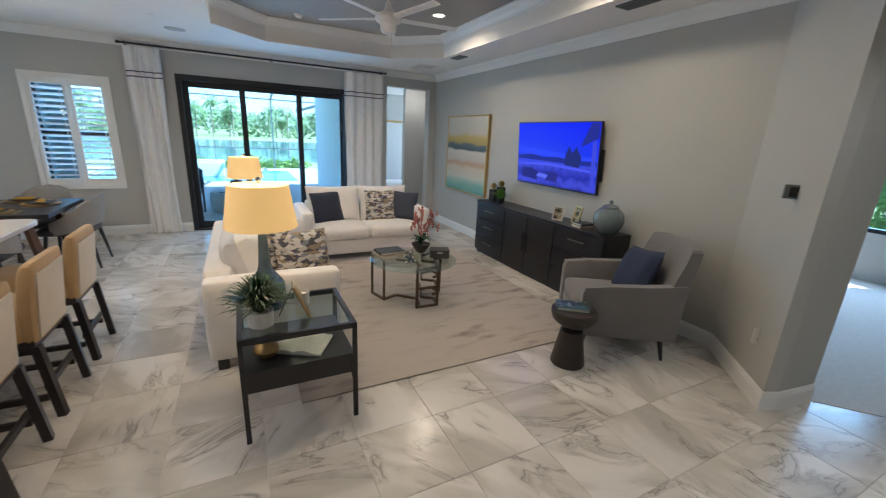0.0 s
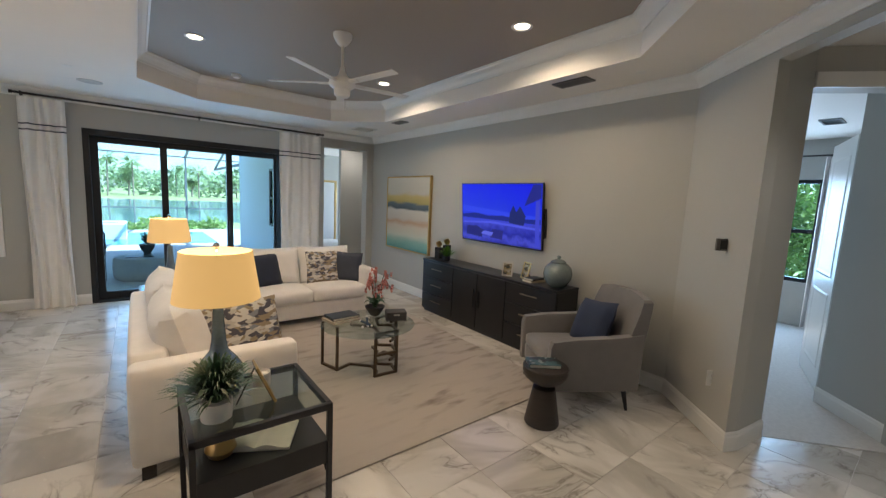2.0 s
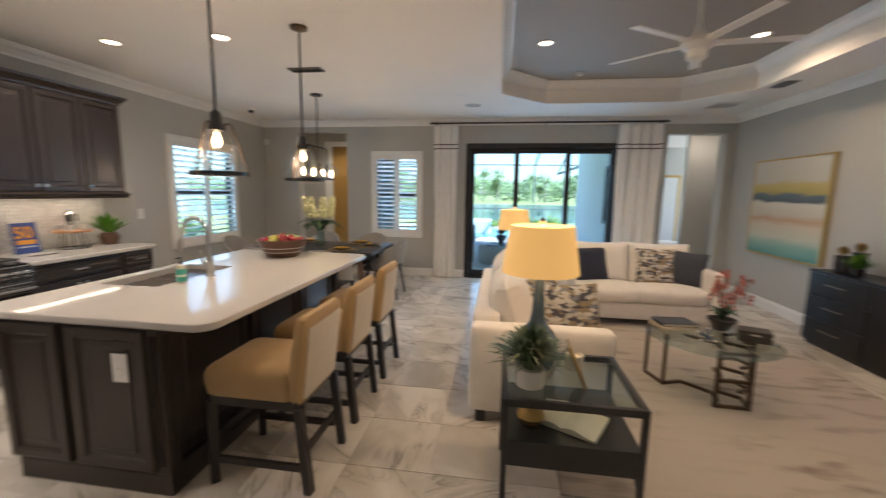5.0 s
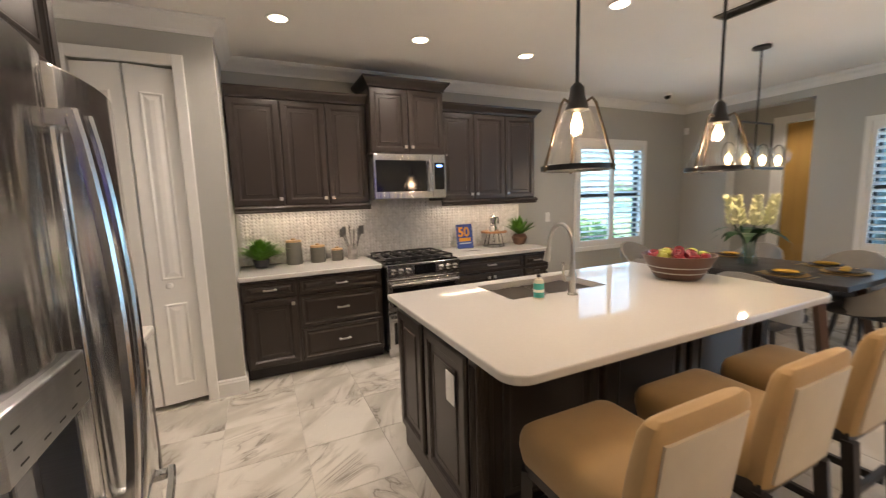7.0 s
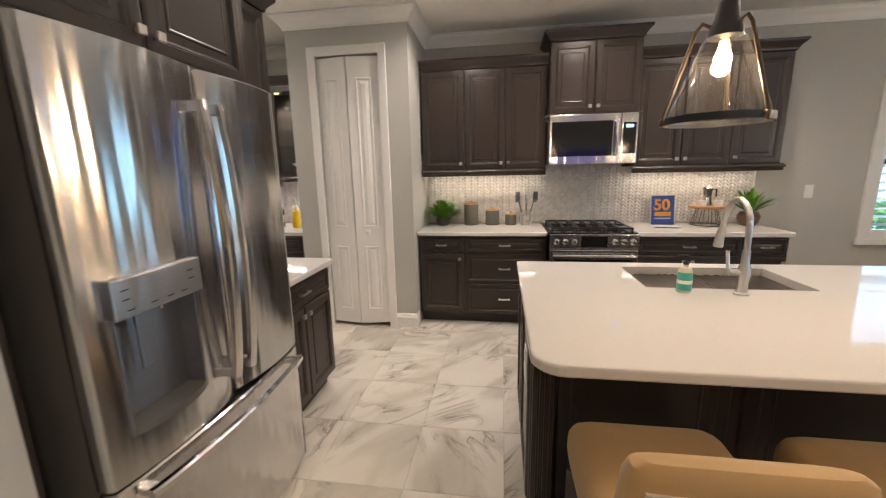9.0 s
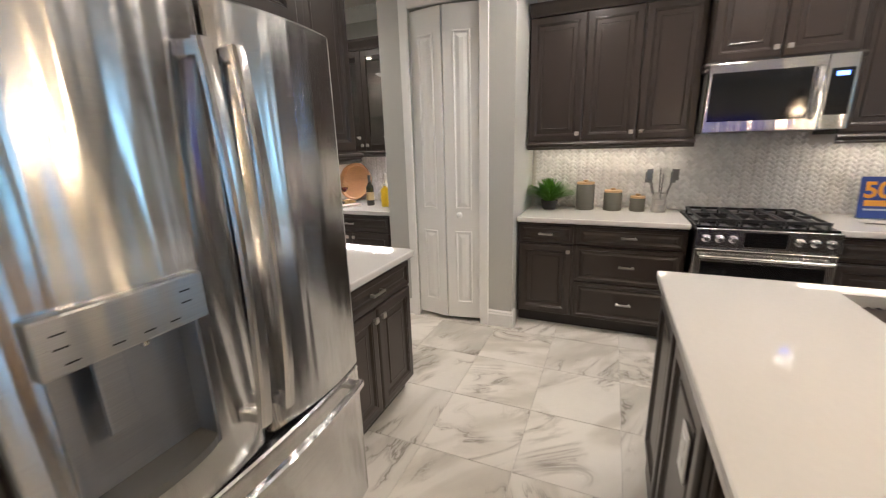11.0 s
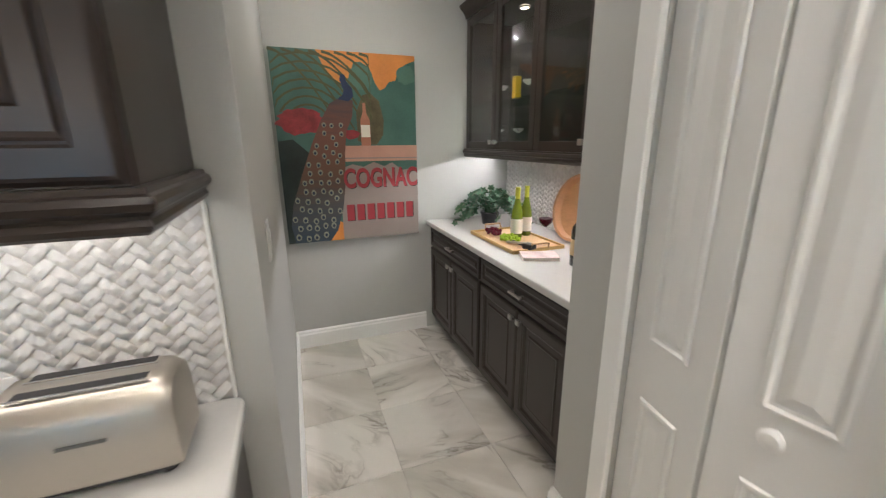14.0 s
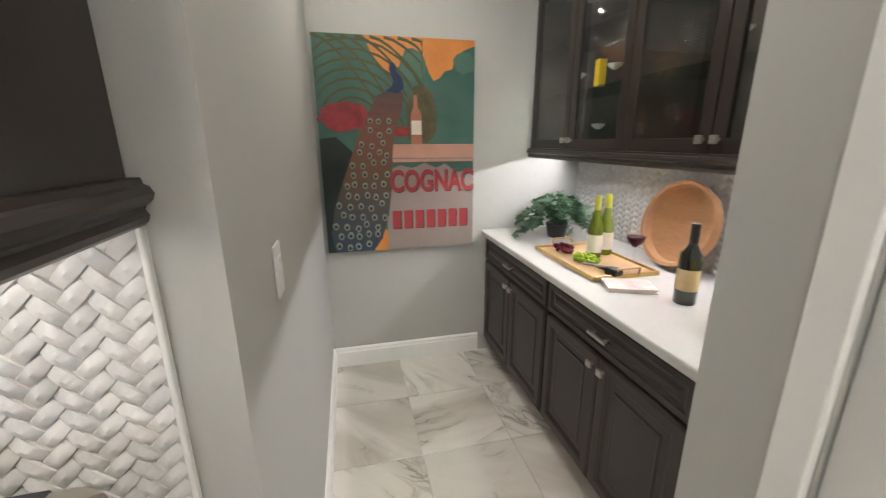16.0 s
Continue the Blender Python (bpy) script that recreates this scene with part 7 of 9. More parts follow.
for k, (a, b) in enumerate((((-0.055, -0.02, 0.012), (0.055, 0.03, 0.03)), ((0.03, -0.05, 0.012), (-0.02, 0.05, 0.05)), ((0.0, -0.03, 0.012), (0.01, 0.0, 0.095)))):
    o = part("rod", tube([a, b], 0.010, 10), (BLACK, BLUEGLAZE, BLUEGLAZE)[k], jk, "", True)
    for e in (a, b):
        part("tip", lathe([(0.0, -0.012), (0.011, -0.006), (0.012, 0.004), (0.0, 0.012)], 10, None, pose(*e)), CERAMIC, o, "", True)


def orchid():
    o = thing("orchid_plant", 1.92, 3.74, CT, 0, "coral silk orchid in a grey stone bowl", "plant")
    r = random.Random(8)
    part("bowl", lathe([(0.045, 0), (0.05, 0.006), (0.095, 0.075), (0.105, 0.095), (0.098, 0.095), (0.08, 0.07), (0.0, 0.06)], 26), CHARCOAL, o, "round grey stone bowl", True)
    bm = bmesh.new()
    for k in range(9):
        a = k * 0.75
        leaf(bm, (0, 0, 0.08), (0.12 * math.cos(a), 0.12 * math.sin(a), 0.13 + 0.05 * r.random()), 0.075, (0, 0, 0.05), 5)
    part("leaves", bm, DARKLEAF, o, "broad dark green leaves")
    stems, petals = bmesh.new(), bmesh.new()
    for k, (dx, dy, h) in enumerate(((-0.10, -0.05, 0.42), (0.02, 0.06, 0.46), (0.10, -0.04, 0.44), (0.15, 0.03, 0.36), (-0.05, 0.02, 0.36))):
        pts = [(0.01 * k - 0.02, 0, 0.08), (dx * 0.35, dy * 0.3, h * 0.6), (dx * 0.8, dy, h), (dx * 1.5, dy * 1.5, h - 0.02 - 0.10 * (k in (0, 3)))]
        tube(pts, 0.0035, 6, stems)
        for i in range(9):
            t = 0.35 + 0.65 * i / 8
            a, b = (Vector(pts[1]), Vector(pts[2])) if t < 0.6 else (Vector(pts[2]), Vector(pts[3]))
            p = a.lerp(b, (t - 0.35) / 0.25 if t < 0.6 else (t - 0.6) / 0.4) + Vector((r.uniform(-0.03, 0.03), r.uniform(-0.03, 0.03), r.uniform(-0.025, 0.025)))
            f = r.uniform(0, 6.28)
            for q in range(5):
                u = f + q * 1.2566
                leaf(petals, p, p + Vector((0.034 * math.cos(u) * 0.8, 0.034 * math.cos(u) * 0.5 - 0.01, 0.034 * math.sin(u))), 0.03, (0, -0.006, 0), 3)
    part("stems", stems, DARKLEAF, o)
    part("blossoms", petals, CORAL, o, "coral pink orchid blossoms")


orchid()

CZ = 0.80
for x, y, h in ((3.58, 4.86, 0.17), (3.62, 4.72, 0.22)):
    v = thing("square_vase", x, y, CZ, 20, "tall black square vase holding a gold artichoke bud", "vase", "black vases")
    part("body", box(-0.045, -0.045, 0, 0.045, 0.045, h, 0.004), BLACK, v)
    bm = bmesh.new()
    for i in range(40):
        t = i / 40
        a = i * 2.4
        rr = 0.045 * math.sin(math.pi * (0.15 + 0.8 * t))
        leaf(bm, (rr * math.cos(a) * 0.8, rr * math.sin(a) * 0.8, h + 0.07 * t), (rr * 1.1 * math.cos(a), rr * 1.1 * math.sin(a), h + 0.07 * t + 0.035), 0.035, (0, 0, 0), 2)
    part("bud", bm, GOLD, v, "gold artichoke bud")
pot_plant("fern_plant", 3.55, 4.62, CZ, [(0.04, 0), (0.05, 0.05), (0.045, 0.07)], BLACK, tuft(90, 0.17, 0.17, 0.025, lr, 0.06, 0.3, 0.5, None, 4), GRASSLEAF, "small green fern in a black pot", "black pot")
for x, y, rz, w, h, m, lab in ((3.52, 3.40, -62, 0.13, 0.17, NICKEL, "silver photo frame with a dark photograph"), (3.60, 3.20, -104, 0.13, 0.20, GOLD, "gold photo frame with a dark photograph")):
    f = thing("photo_frame", x, y, CZ, rz, lab, "frame", "photo frames")
    tilt = pose(0, 0, 0, -14)
    for b in ((-w / 2, -0.008, 0, -w / 2 + 0.016, 0.008, h), (w / 2 - 0.016, -0.008, 0, w / 2, 0.008, h), (-w / 2 + 0.016, -0.008, 0, w / 2 - 0.016, 0.008, 0.016), (-w / 2 + 0.016, -0.008, h - 0.016, w / 2 - 0.016, 0.008, h)):
        part("frame", box(*b, 0, None, 1, tilt), m, f)
    part("picture", box(-w / 2 + 0.016, -0.003, 0.016, w / 2 - 0.016, 0.004, h - 0.016, 0, None, 1, tilt), patterned("old_photograph", [(0.10, 0.07, 0.03), (0.28, 0.22, 0.12), (0.05, 0.05, 0.04), (0.35, 0.33, 0.28)], 25), f)
    part("strut", bar((0, 0.03, h * 0.6), (0, 0.09, 0), 0.03, 0.004), BLACK, f)
book(3.57, 3.03, CZ, 84, 0.15, 0.22, 0.024, BOOKBEIGE, "beige hardback book stacked on the console")
book(3.57, 3.03, CZ + 0.025, 90, 0.14, 0.20, 0.020, BOOKDARK, "dark hardback book stacked on the console")
jar = thing("ginger_jar", 3.58, 2.72, CZ, 0, "round sage-blue crackled ginger jar with a lid", "jar")
part("body", lathe([(0.075, 0), (0.10, 0.02), (0.145, 0.09), (0.155, 0.15), (0.14, 0.215), (0.10, 0.255), (0.075, 0.265)], 36), SAGEGLAZE, jar, "", True)
part("lid", lathe([(0.082, 0.262), (0.085, 0.275), (0.06, 0.295), (0.02, 0.305), (0.014, 0.312), (0.022, 0.325), (0.018, 0.34), (0.0, 0.345)], 28), SAGEGLAZE, jar, "", True)
book(2.42, 1.96, 0.463, -38, 0.24, 0.155, 0.028, BOOKTEAL, "teal picture-covered book on the pedestal table")


# ---- kitchen worktops ----
kr = random.Random(4)
KZ = 0.921
pot_plant("grass_plant", -4.22, 1.16, KZ, [(0.05, 0), (0.055, 0.004), (0.075, 0.075), (0.068, 0.075), (0.06, 0.06)], CHARCOAL, tuft(520, 0.22, 0.29, 0.013, kr, 0.06, 0.3, 0.5, None, 4), GRASSLEAF, "bushy bright green grass plant in a dark bowl", "dark grey bowl")
for y, r, h in ((1.455, 0.075, 0.215), (1.675, 0.072, 0.15), (1.865, 0.058, 0.105)):
    c = thing("canister", -4.25, y, KZ, 0, "olive grey ceramic canister with a wooden lid", "canister", "kitchen canisters")
    part("body", lathe([(r * 0.96, 0), (r, 0.006), (r, h - 0.006), (r * 0.97, h)], 32), GREYCERAMIC, c, "", True)
    part("lid", lathe([(r * 0.96, h + 0.0005), (r * 0.98, h + 0.004), (r * 0.98, h + 0.014), (r * 0.94, h + 0.018)], 32), OAK, c, "light wooden lid", True)
    part("knob", lathe([(0.018, h + 0.0185), (0.02, h + 0.022), (0.02, h + 0.032), (0.016, h + 0.035)], 16), OAK, c, "", True)
TOOLSTEEL = surface("dull_tool_steel", (0.20, 0.20, 0.20), 0.42, 0.9, vary=0.1)
crock = thing("utensil_crock", -4.24, 2.02, KZ, 0, "marbled utensil crock filled with steel cooking tools", "utensil holder")
part("crock", lathe([(0.05, 0), (0.053, 0.005), (0.053, 0.15), (0.048, 0.15), (0.046, 0.02), (0.0, 0.02)], 26), surface("grey_marbled_crock", (0.40, 0.38, 0.36), 0.3, vary=0.45, scale=18), crock, "grey and white marbled crock", True)
part("plaque", box(0.050, -0.03, 0.06, 0.056, 0.03, 0.10, 0.002), NICKEL, crock)
for k in range(6):
    a = k * 1.05
    tip = Vector((0.09 * math.cos(a), 0.09 * math.sin(a), 0.24 + 0.03 * (k % 2)))
    u = part("utensil", tube([(0.02 * math.cos(a), 0.02 * math.sin(a), 0.025), tip], 0.005, 6), TOOLSTEEL, crock)
    part("utensil_head", pillow(0.05, 0.085, 0.008, 3, 0.5, 5, Matrix.Translation(tip + Vector((0.012 * math.cos(a), 0.012 * math.sin(a), 0.03))) @ Matrix.Rotation(a, 4, "Z") @ pose(0, 0, 0, 90, 0, 0)), TOOLSTEEL, u, "", True)


def text_mesh(body, size, mat, parent, m, name="lettering", depth=0.0006, shear=0.0):
    cu = bpy.data.curves.new("lettering", "FONT")
    cu.body, cu.size, cu.extrude, cu.align_x, cu.offset = body, size, depth, "CENTER", size * 0.03
    tmp = new("lettering_source", cu)
    dg = bpy.context.evaluated_depsgraph_get()
    me = bpy.data.meshes.new_from_object(tmp.evaluated_get(dg))
    bpy.data.objects.remove(tmp)
    bpy.data.curves.remove(cu)
    me.materials.clear()
    me.materials.append(mat)
    ob = new(name, me)
    ob.parent, ob.matrix_basis = parent, m
    return ob


sign = thing("counter_sign", -4.24, 3.34, KZ, 90, "blue printed card standing in an acrylic holder", "sign")
SB, SO = surface("blue_card", (0.03, 0.06, 0.25), 0.35, vary=0.08), surface("orange_print", (0.75, 0.32, 0.03), 0.4, vary=0.05)
tilt = pose(0, 0, 0, -8)
part("card", box(-0.105, -0.002, 0.004, 0.105, 0.002, 0.285, 0, None, 1, tilt), SB, sign)
part("holder_base", box(-0.105, -0.04, 0, 0.105, 0.05, 0.004, 0.001), TINTED, sign)
text_mesh("50", 0.15, SO, sign, tilt @ pose(-0.01, -0.003, 0.145, 90))
part("print_bar", box(-0.075, -0.0045, 0.085, 0.075, -0.003, 0.125, 0, None, 1, tilt), SO, sign)
part("print_bar", box(-0.075, -0.0045, 0.055, 0.075, -0.003, 0.068, 0, None, 1, tilt), surface("pale_print", (0.45, 0.5, 0.6), 0.5), sign)
cloth = solo("folded_towel", pillow(0.24, 0.13, 0.018, 6, 0.4, 8), surface("grey_towel", (0.30, 0.29, 0.28), 0.9, vary=0.2, bump=0.3, fine=300), -4.05, 3.30, KZ + 0.009, 80, "folded grey kitchen towel on the worktop", "towel", "", "", True)
stand = thing("pedestal_stand", -4.22, 3.72, KZ, 0, "round wooden tray stand on black wire legs", "stand")
part("tray", lathe([(0.155, 0.165), (0.158, 0.17), (0.158, 0.182), (0.155, 0.187)], 36), ACACIA, stand, "", True)
bm = tube([(0.125 * math.cos(a), 0.125 * math.sin(a), 0.004) for a in (k * math.pi / 14 for k in range(29))], 0.004, 6)
for k in range(10):
    a = k * 0.628
    tube([(0.125 * math.cos(a), 0.125 * math.sin(a), 0.004), (0.085 * math.cos(a), 0.085 * math.sin(a), 0.166)], 0.003, 5, bm)
part("wire_base", bm, BLACK, stand)
moka = thing("moka_pot", -4.24, 3.72, KZ + 0.187, 100, "small silver stovetop coffee pot with a black handle", "coffee pot")
part("base", lathe([(0.042, 0), (0.044, 0.01), (0.034, 0.07), (0.036, 0.078), (0.034, 0.085), (0.044, 0.16), (0.04, 0.165)], 8), STEEL, moka)
part("lid", lathe([(0.044, 0.166), (0.02, 0.182), (0.006, 0.19), (0.01, 0.20), (0.0, 0.208)], 8), STEEL, moka)
part("handle", tube([(0.04, 0, 0.15), (0.085, 0, 0.155), (0.088, 0, 0.08)], 0.008, 8), BLACK, moka, "", True)
for k, (dx, dy) in enumerate(((0.06, -0.07), (0.07, 0.06))):
    solo("coffee_cup", lathe([(0.024, 0), (0.03, 0.004), (0.037, 0.055), (0.034, 0.055), (0.028, 0.01), (0.0, 0.008)], 20), CERAMIC, -4.22 + dx, 3.72 + dy, KZ + 0.187, 0, "small white ceramic coffee cup on the stand", "cup", "coffee cups", "", True)
pot_plant("agave_plant", -4.2, 4.08, KZ, [(0.06, 0), (0.08, 0.03), (0.095, 0.09), (0.07, 0.13), (0.06, 0.13)], surface("copper_brown_pot", (0.16, 0.09, 0.06), 0.35, 0.4, vary=0.3), tuft(46, 0.26, 0.26, 0.05, kr, 0.12, 0.12, 0.7, None, 4), GRASSLEAF, "spiky green agave in a round brown pot", "round copper-brown pot")

soap = thing("soap_bottle", -1.995, 2.605, KZ, 0, "clear hand soap pump bottle with a teal label", "soap bottle")
part("bottle", lathe([(0.036, 0), (0.038, 0.006), (0.038, 0.12), (0.03, 0.14), (0.014, 0.148), (0.014, 0.158)], 24), surface("pale_soap", (0.62, 0.60, 0.48), 0.2, vary=0.05), soap, "", True)
part("label", lathe([(0.0386, 0.012), (0.0386, 0.115)], 24, None, None, False), surface("teal_label", (0.05, 0.36, 0.30), 0.4, vary=0.1), soap, "teal paper label", True)
part("label_panel", lathe([(0.0392, 0.05), (0.0392, 0.07)], 24, None, None, False), PAPER, soap, "", True)
bm = lathe([(0.015, 0.158), (0.015, 0.175), (0.006, 0.178), (0.005, 0.20), (0.012, 0.202), (0.012, 0.212)], 14)
box(-0.006, -0.045, 0.203, 0.006, 0.0, 0.212, 0, bm)
part("pump", bm, DARKPLASTIC, soap, "black pump", True)
soap.scale = (0.8, 0.8, 0.8)


def fruit_bowl():
    b = thing("fruit_bowl", -1.95, 3.77, KZ, 0, "dark woven wooden bowl heaped with apples and pears", "bowl")
    part("bowl", lathe([(0.130, 0), (0.140, 0.006), (0.188, 0.08), (0.230, 0.165), (0.218, 0.165), (0.176, 0.08), (0.125, 0.02), (0.0, 0.018)], 40), MAHOGANY, b, "", True)
    for z in (0.045, 0.085):
        part("band", lathe([(0.167 + (z - 0.045) * 0.65, z), (0.174 + (z - 0.045) * 0.65, z + 0.004), (0.174 + (z - 0.045) * 0.65, z + 0.009)], 40, None, None, False), WICKER, b, "", True)
    r = random.Random(2)
    RED, GRN = surface("red_apple", (0.20, 0.015, 0.02), 0.25, vary=0.5, scale=14), surface("green_pear", (0.35, 0.36, 0.05), 0.4, vary=0.2)
    spots = [(0.0, 0.0, 0.182)] + [(0.085 * math.cos(a), 0.085 * math.sin(a), 0.168) for a in (k * 1.05 for k in range(6))] + [(0.158 * math.cos(a), 0.158 * math.sin(a), 0.148) for a in (k * 0.63 + 0.3 for k in range(10))]
    for k, s in enumerate(spots):
        q = thing("fruit", b.location.x + s[0], b.location.y + s[1], KZ + s[2], r.uniform(0, 360), ("red apple in the bowl", "green pear in the bowl")[k % 3 == 2], "fruit", "fruit in the bowl")
        rad = 0.041
        part("flesh", lathe([(0.004, -rad * 0.8), (rad * 0.6, -rad * 0.85), (rad, -rad * 0.1), (rad * 0.9, rad * 0.5), (rad * 0.4, rad * 0.82), (0.003, rad * 0.65)], 16, None, pose(0, 0, 0, r.uniform(-40, 40), r.uniform(-40, 40))), GRN if k % 3 == 2 else RED, q, "", True)


fruit_bowl()


# toaster nook
def toaster():
    t = thing("toaster", -2.375, 0.115, KZ, 180, "brushed stainless steel two-slot toaster", "toaster")
    L, D, T = 0.27, 0.15, 0.19
    rings = []
    prof = [(-D / 2, 0.022), (-D / 2 - 0.004, 0.06), (-D / 2, T - 0.05), (-D / 2 + 0.012, T - 0.018), (-D / 2 + 0.035, T), (D / 2 - 0.035, T), (D / 2 - 0.012, T - 0.018), (D / 2, T - 0.05), (D / 2 + 0.004, 0.06), (D / 2, 0.022)]
    for x, s in ((-L / 2, 0.93), (-L / 2 + 0.012, 0.985), (-L / 2 + 0.03, 1), (L / 2 - 0.03, 1), (L / 2 - 0.012, 0.985), (L / 2, 0.93)):
        rings.append([(x, y * s, 0.022 + (z - 0.022) * s) for y, z in prof])
    bm = loft(rings)
    bmesh.ops.recalc_face_normals(bm, faces=bm.faces)
    part("shell", bm, TOASTER_STEEL, t, "", True)
    part("base", box(-L / 2 + 0.01, -D / 2 + 0.004, 0.012, L / 2 - 0.01, D / 2 - 0.004, 0.024, 0.003), DARKPLASTIC, t)
    for s in (-1, 1):
        part("slot", box(-0.095, s * 0.03 - 0.013, T - 0.004, 0.095, s * 0.03 + 0.013, T + 0.0015), DARKPLASTIC, t, "dark bread slot")
        part("slot_rim", box(-0.10, s * 0.03 - 0.017, T - 0.001, 0.10, s * 0.03 - 0.0135, T + 0.003), CHROME, t)
        for x in (-0.105, 0.105):
            part("foot", lathe([(0.011, 0), (0.012, 0.013)], 10, None, pose(x, s * 0.05, 0)), DARKPLASTIC, t)
    part("lever", box(-L / 2 - 0.035, -0.015, 0.125, -L / 2 + 0.004, 0.015, 0.14, 0.003), DARKPLASTIC, t)
    part("mark", box(-0.035, -D / 2 - 0.0045, 0.105, 0.035, -D / 2 - 0.002, 0.111), GREYPLASTIC, t, "embossed maker's mark")
    part("cord", tube([(-0.13, 0.03, 0.03), (-0.17, 0.05, 0.008), (-0.20, 0.02, 0.008), (-0.17, 0.0, 0.008), (-0.16, 0.04, 0.010), (-0.22, 0.06, 0.008), (-0.27, 0.055, 0.008), (-0.30, 0.04, 0.008)], 0.0035, 6), DARKPLASTIC, t, "black power cord", True)


toaster()


def rosette(parent, x, y, z, r, mat, n=34, open_out=0.8, lean=(0, 0)):
    """Overlapping cupped petals round a centre, upright inside and spread outside."""
    bm = bmesh.new()
    for k in range(n):
        a, t = k * 2.4, (k + 1) / n
        out, up = r * (0.18 + 0.82 * t), r * (0.62 - open_out * 0.62 * t)
        base = Vector((x, y, z)) + Vector((math.cos(a), math.sin(a), 0)) * r * 0.08
        tip = Vector((x + out * math.cos(a) + lean[0] * out, y + out * math.sin(a) + lean[1] * out, z + up))
        d = tip - base
        side = Vector((-math.sin(a), math.cos(a), 0))
        w = r * 0.26
        rows = []
        for u, k2, lift in ((0, 0.35, 0), (0.35, 0.8, -0.05), (0.72, 1.0, -0.02), (0.92, 0.6, 0.05), (1.0, 0.06, 0.10)):
            p = base + d * u + Vector((0, 0, lift * r))
            rows.append([bm.verts.new(p - side * w * k2 + Vector((0, 0, 0.06 * r * k2))), bm.verts.new(p), bm.verts.new(p + side * w * k2 + Vector((0, 0, 0.06 * r * k2)))])
        for p, q in zip(rows, rows[1:]):
            for i in (0, 1):
                bm.faces.new((p[i], p[i + 1], q[i + 1], q[i]))
    tagged(part("rosette", bm, mat, parent, "", True), kind="stuff")


succ = thing("succulent_pot", -1.975, 0.15, KZ, 0, "mixed lime and burgundy succulents in a white bobbled pot", "plant")
bm = lathe([(0.06, 0), (0.075, 0.01), (0.085, 0.05), (0.08, 0.085), (0.07, 0.09), (0.06, 0.075), (0.0, 0.075)], 30)
for k in range(36):
    a, z = k * 2.4, 0.015 + 0.065 * ((k * 7) % 12) / 12
    rr = 0.08 + 0.004 * math.sin(z * 40)
    lathe([(0.0, -0.008), (0.007, -0.004), (0.008, 0.002), (0.0, 0.009)], 6, bm, pose(rr * math.cos(a), rr * math.sin(a), z))
part("pot", bm, STONEWHITE, succ, "white pot with raised bobbles", True)
for x, y, z, r, lean in ((0.085, 0.045, 0.10, 0.095, (0.2, 0.2)), (-0.02, 0.075, 0.10, 0.075, (0, 0.5)), (-0.09, -0.01, 0.12, 0.06, (-0.3, 0)), (0.05, 0.085, 0.085, 0.06, (0, 0.4))):
    rosette(succ, x, y, z, r, BURGUNDY, 36, 0.9, lean)
rosette(succ, -0.022, 0.082, 0.115, 0.045, SAGELEAF, 26, 0.7, (0, 0.5))
sr = random.Random(31)
for k in range(15):
    a = k * 2.4
    d = 0.075 * math.sqrt((k + 0.5) / 15)
    rosette(succ, d * math.cos(a) - 0.01, d * math.sin(a) - 0.02, 0.125 + 0.055 * sr.random(), sr.uniform(0.028, 0.042), LIME, 22, 0.5)


def wall_plate(name, x, y, z, rz, w, h, label, kind="switch", category="switch"):
    p = thing(name, x, y, z, rz, label, category, "wall plates")
    part("plate", box(-w / 2, -0.006, -h / 2, w / 2, 0, h / 2, 0.002), OUTLET, p)
    if kind == "switch":
        part("rocker", box(-0.017, -0.010, -0.033, 0.017, -0.006, 0.033, 0.002), OUTLET, p)
    elif kind == "outlet":
        for s in (-0.021, 0.021):
            o = part("socket", box(-0.016, -0.009, s - 0.014, 0.016, -0.006, s + 0.014, 0.002), OUTLET, p)
            for q in (-0.006, 0.006):
                part("slot", box(q - 0.001, -0.0096, s - 0.004, q + 0.001, -0.0088, s + 0.006), DARKPLASTIC, o)
    elif kind == "wide":
        o = part("socket", box(-0.034, -0.009, -0.017, 0.034, -0.006, 0.017, 0.002), OUTLET, p)
        for s in (-0.02, 0.02):
            for q in (-0.006, 0.006):
                part("slot", box(s - 0.004, -0.0096, q - 0.001, s + 0.004, -0.0088, q + 0.001), DARKPLASTIC, o)


wall_plate("light_switch", -2.66, -0.40, 1.22, -90, 0.075, 0.125, "white rocker light switch on the painted wall")
wall_plate("wall_outlet", -2.14, -0.022, 1.035, 180, 0.125, 0.078, "white wide outlet plate on the mosaic", "wide", "outlet")
wall_plate("light_switch", WEST, 4.70, 1.22, 90, 0.075, 0.125, "white rocker light switch beside the window")
wall_plate("wall_outlet", WEST + 0.018, 3.47, 1.05, 90, 0.075, 0.12, "white outlet plate on the mosaic", "outlet", "outlet")
wall_plate("wall_outlet", 3.385, 1.142, 0.44, -41, 0.075, 0.12, "white outlet plate low on the diagonal wall", "outlet", "outlet")
th = thing("thermostat", 3.414, 1.176, 1.45, -41, "dark grey wall thermostat with a screen", "thermostat")
part("housing", box(-0.075, -0.022, -0.045, 0.075, 0, 0.045, 0.004), GREYPLASTIC, th)
part("screen", box(-0.05, -0.0235, -0.032, 0.035, -0.0225, 0.032), BLACKGLASS, th)


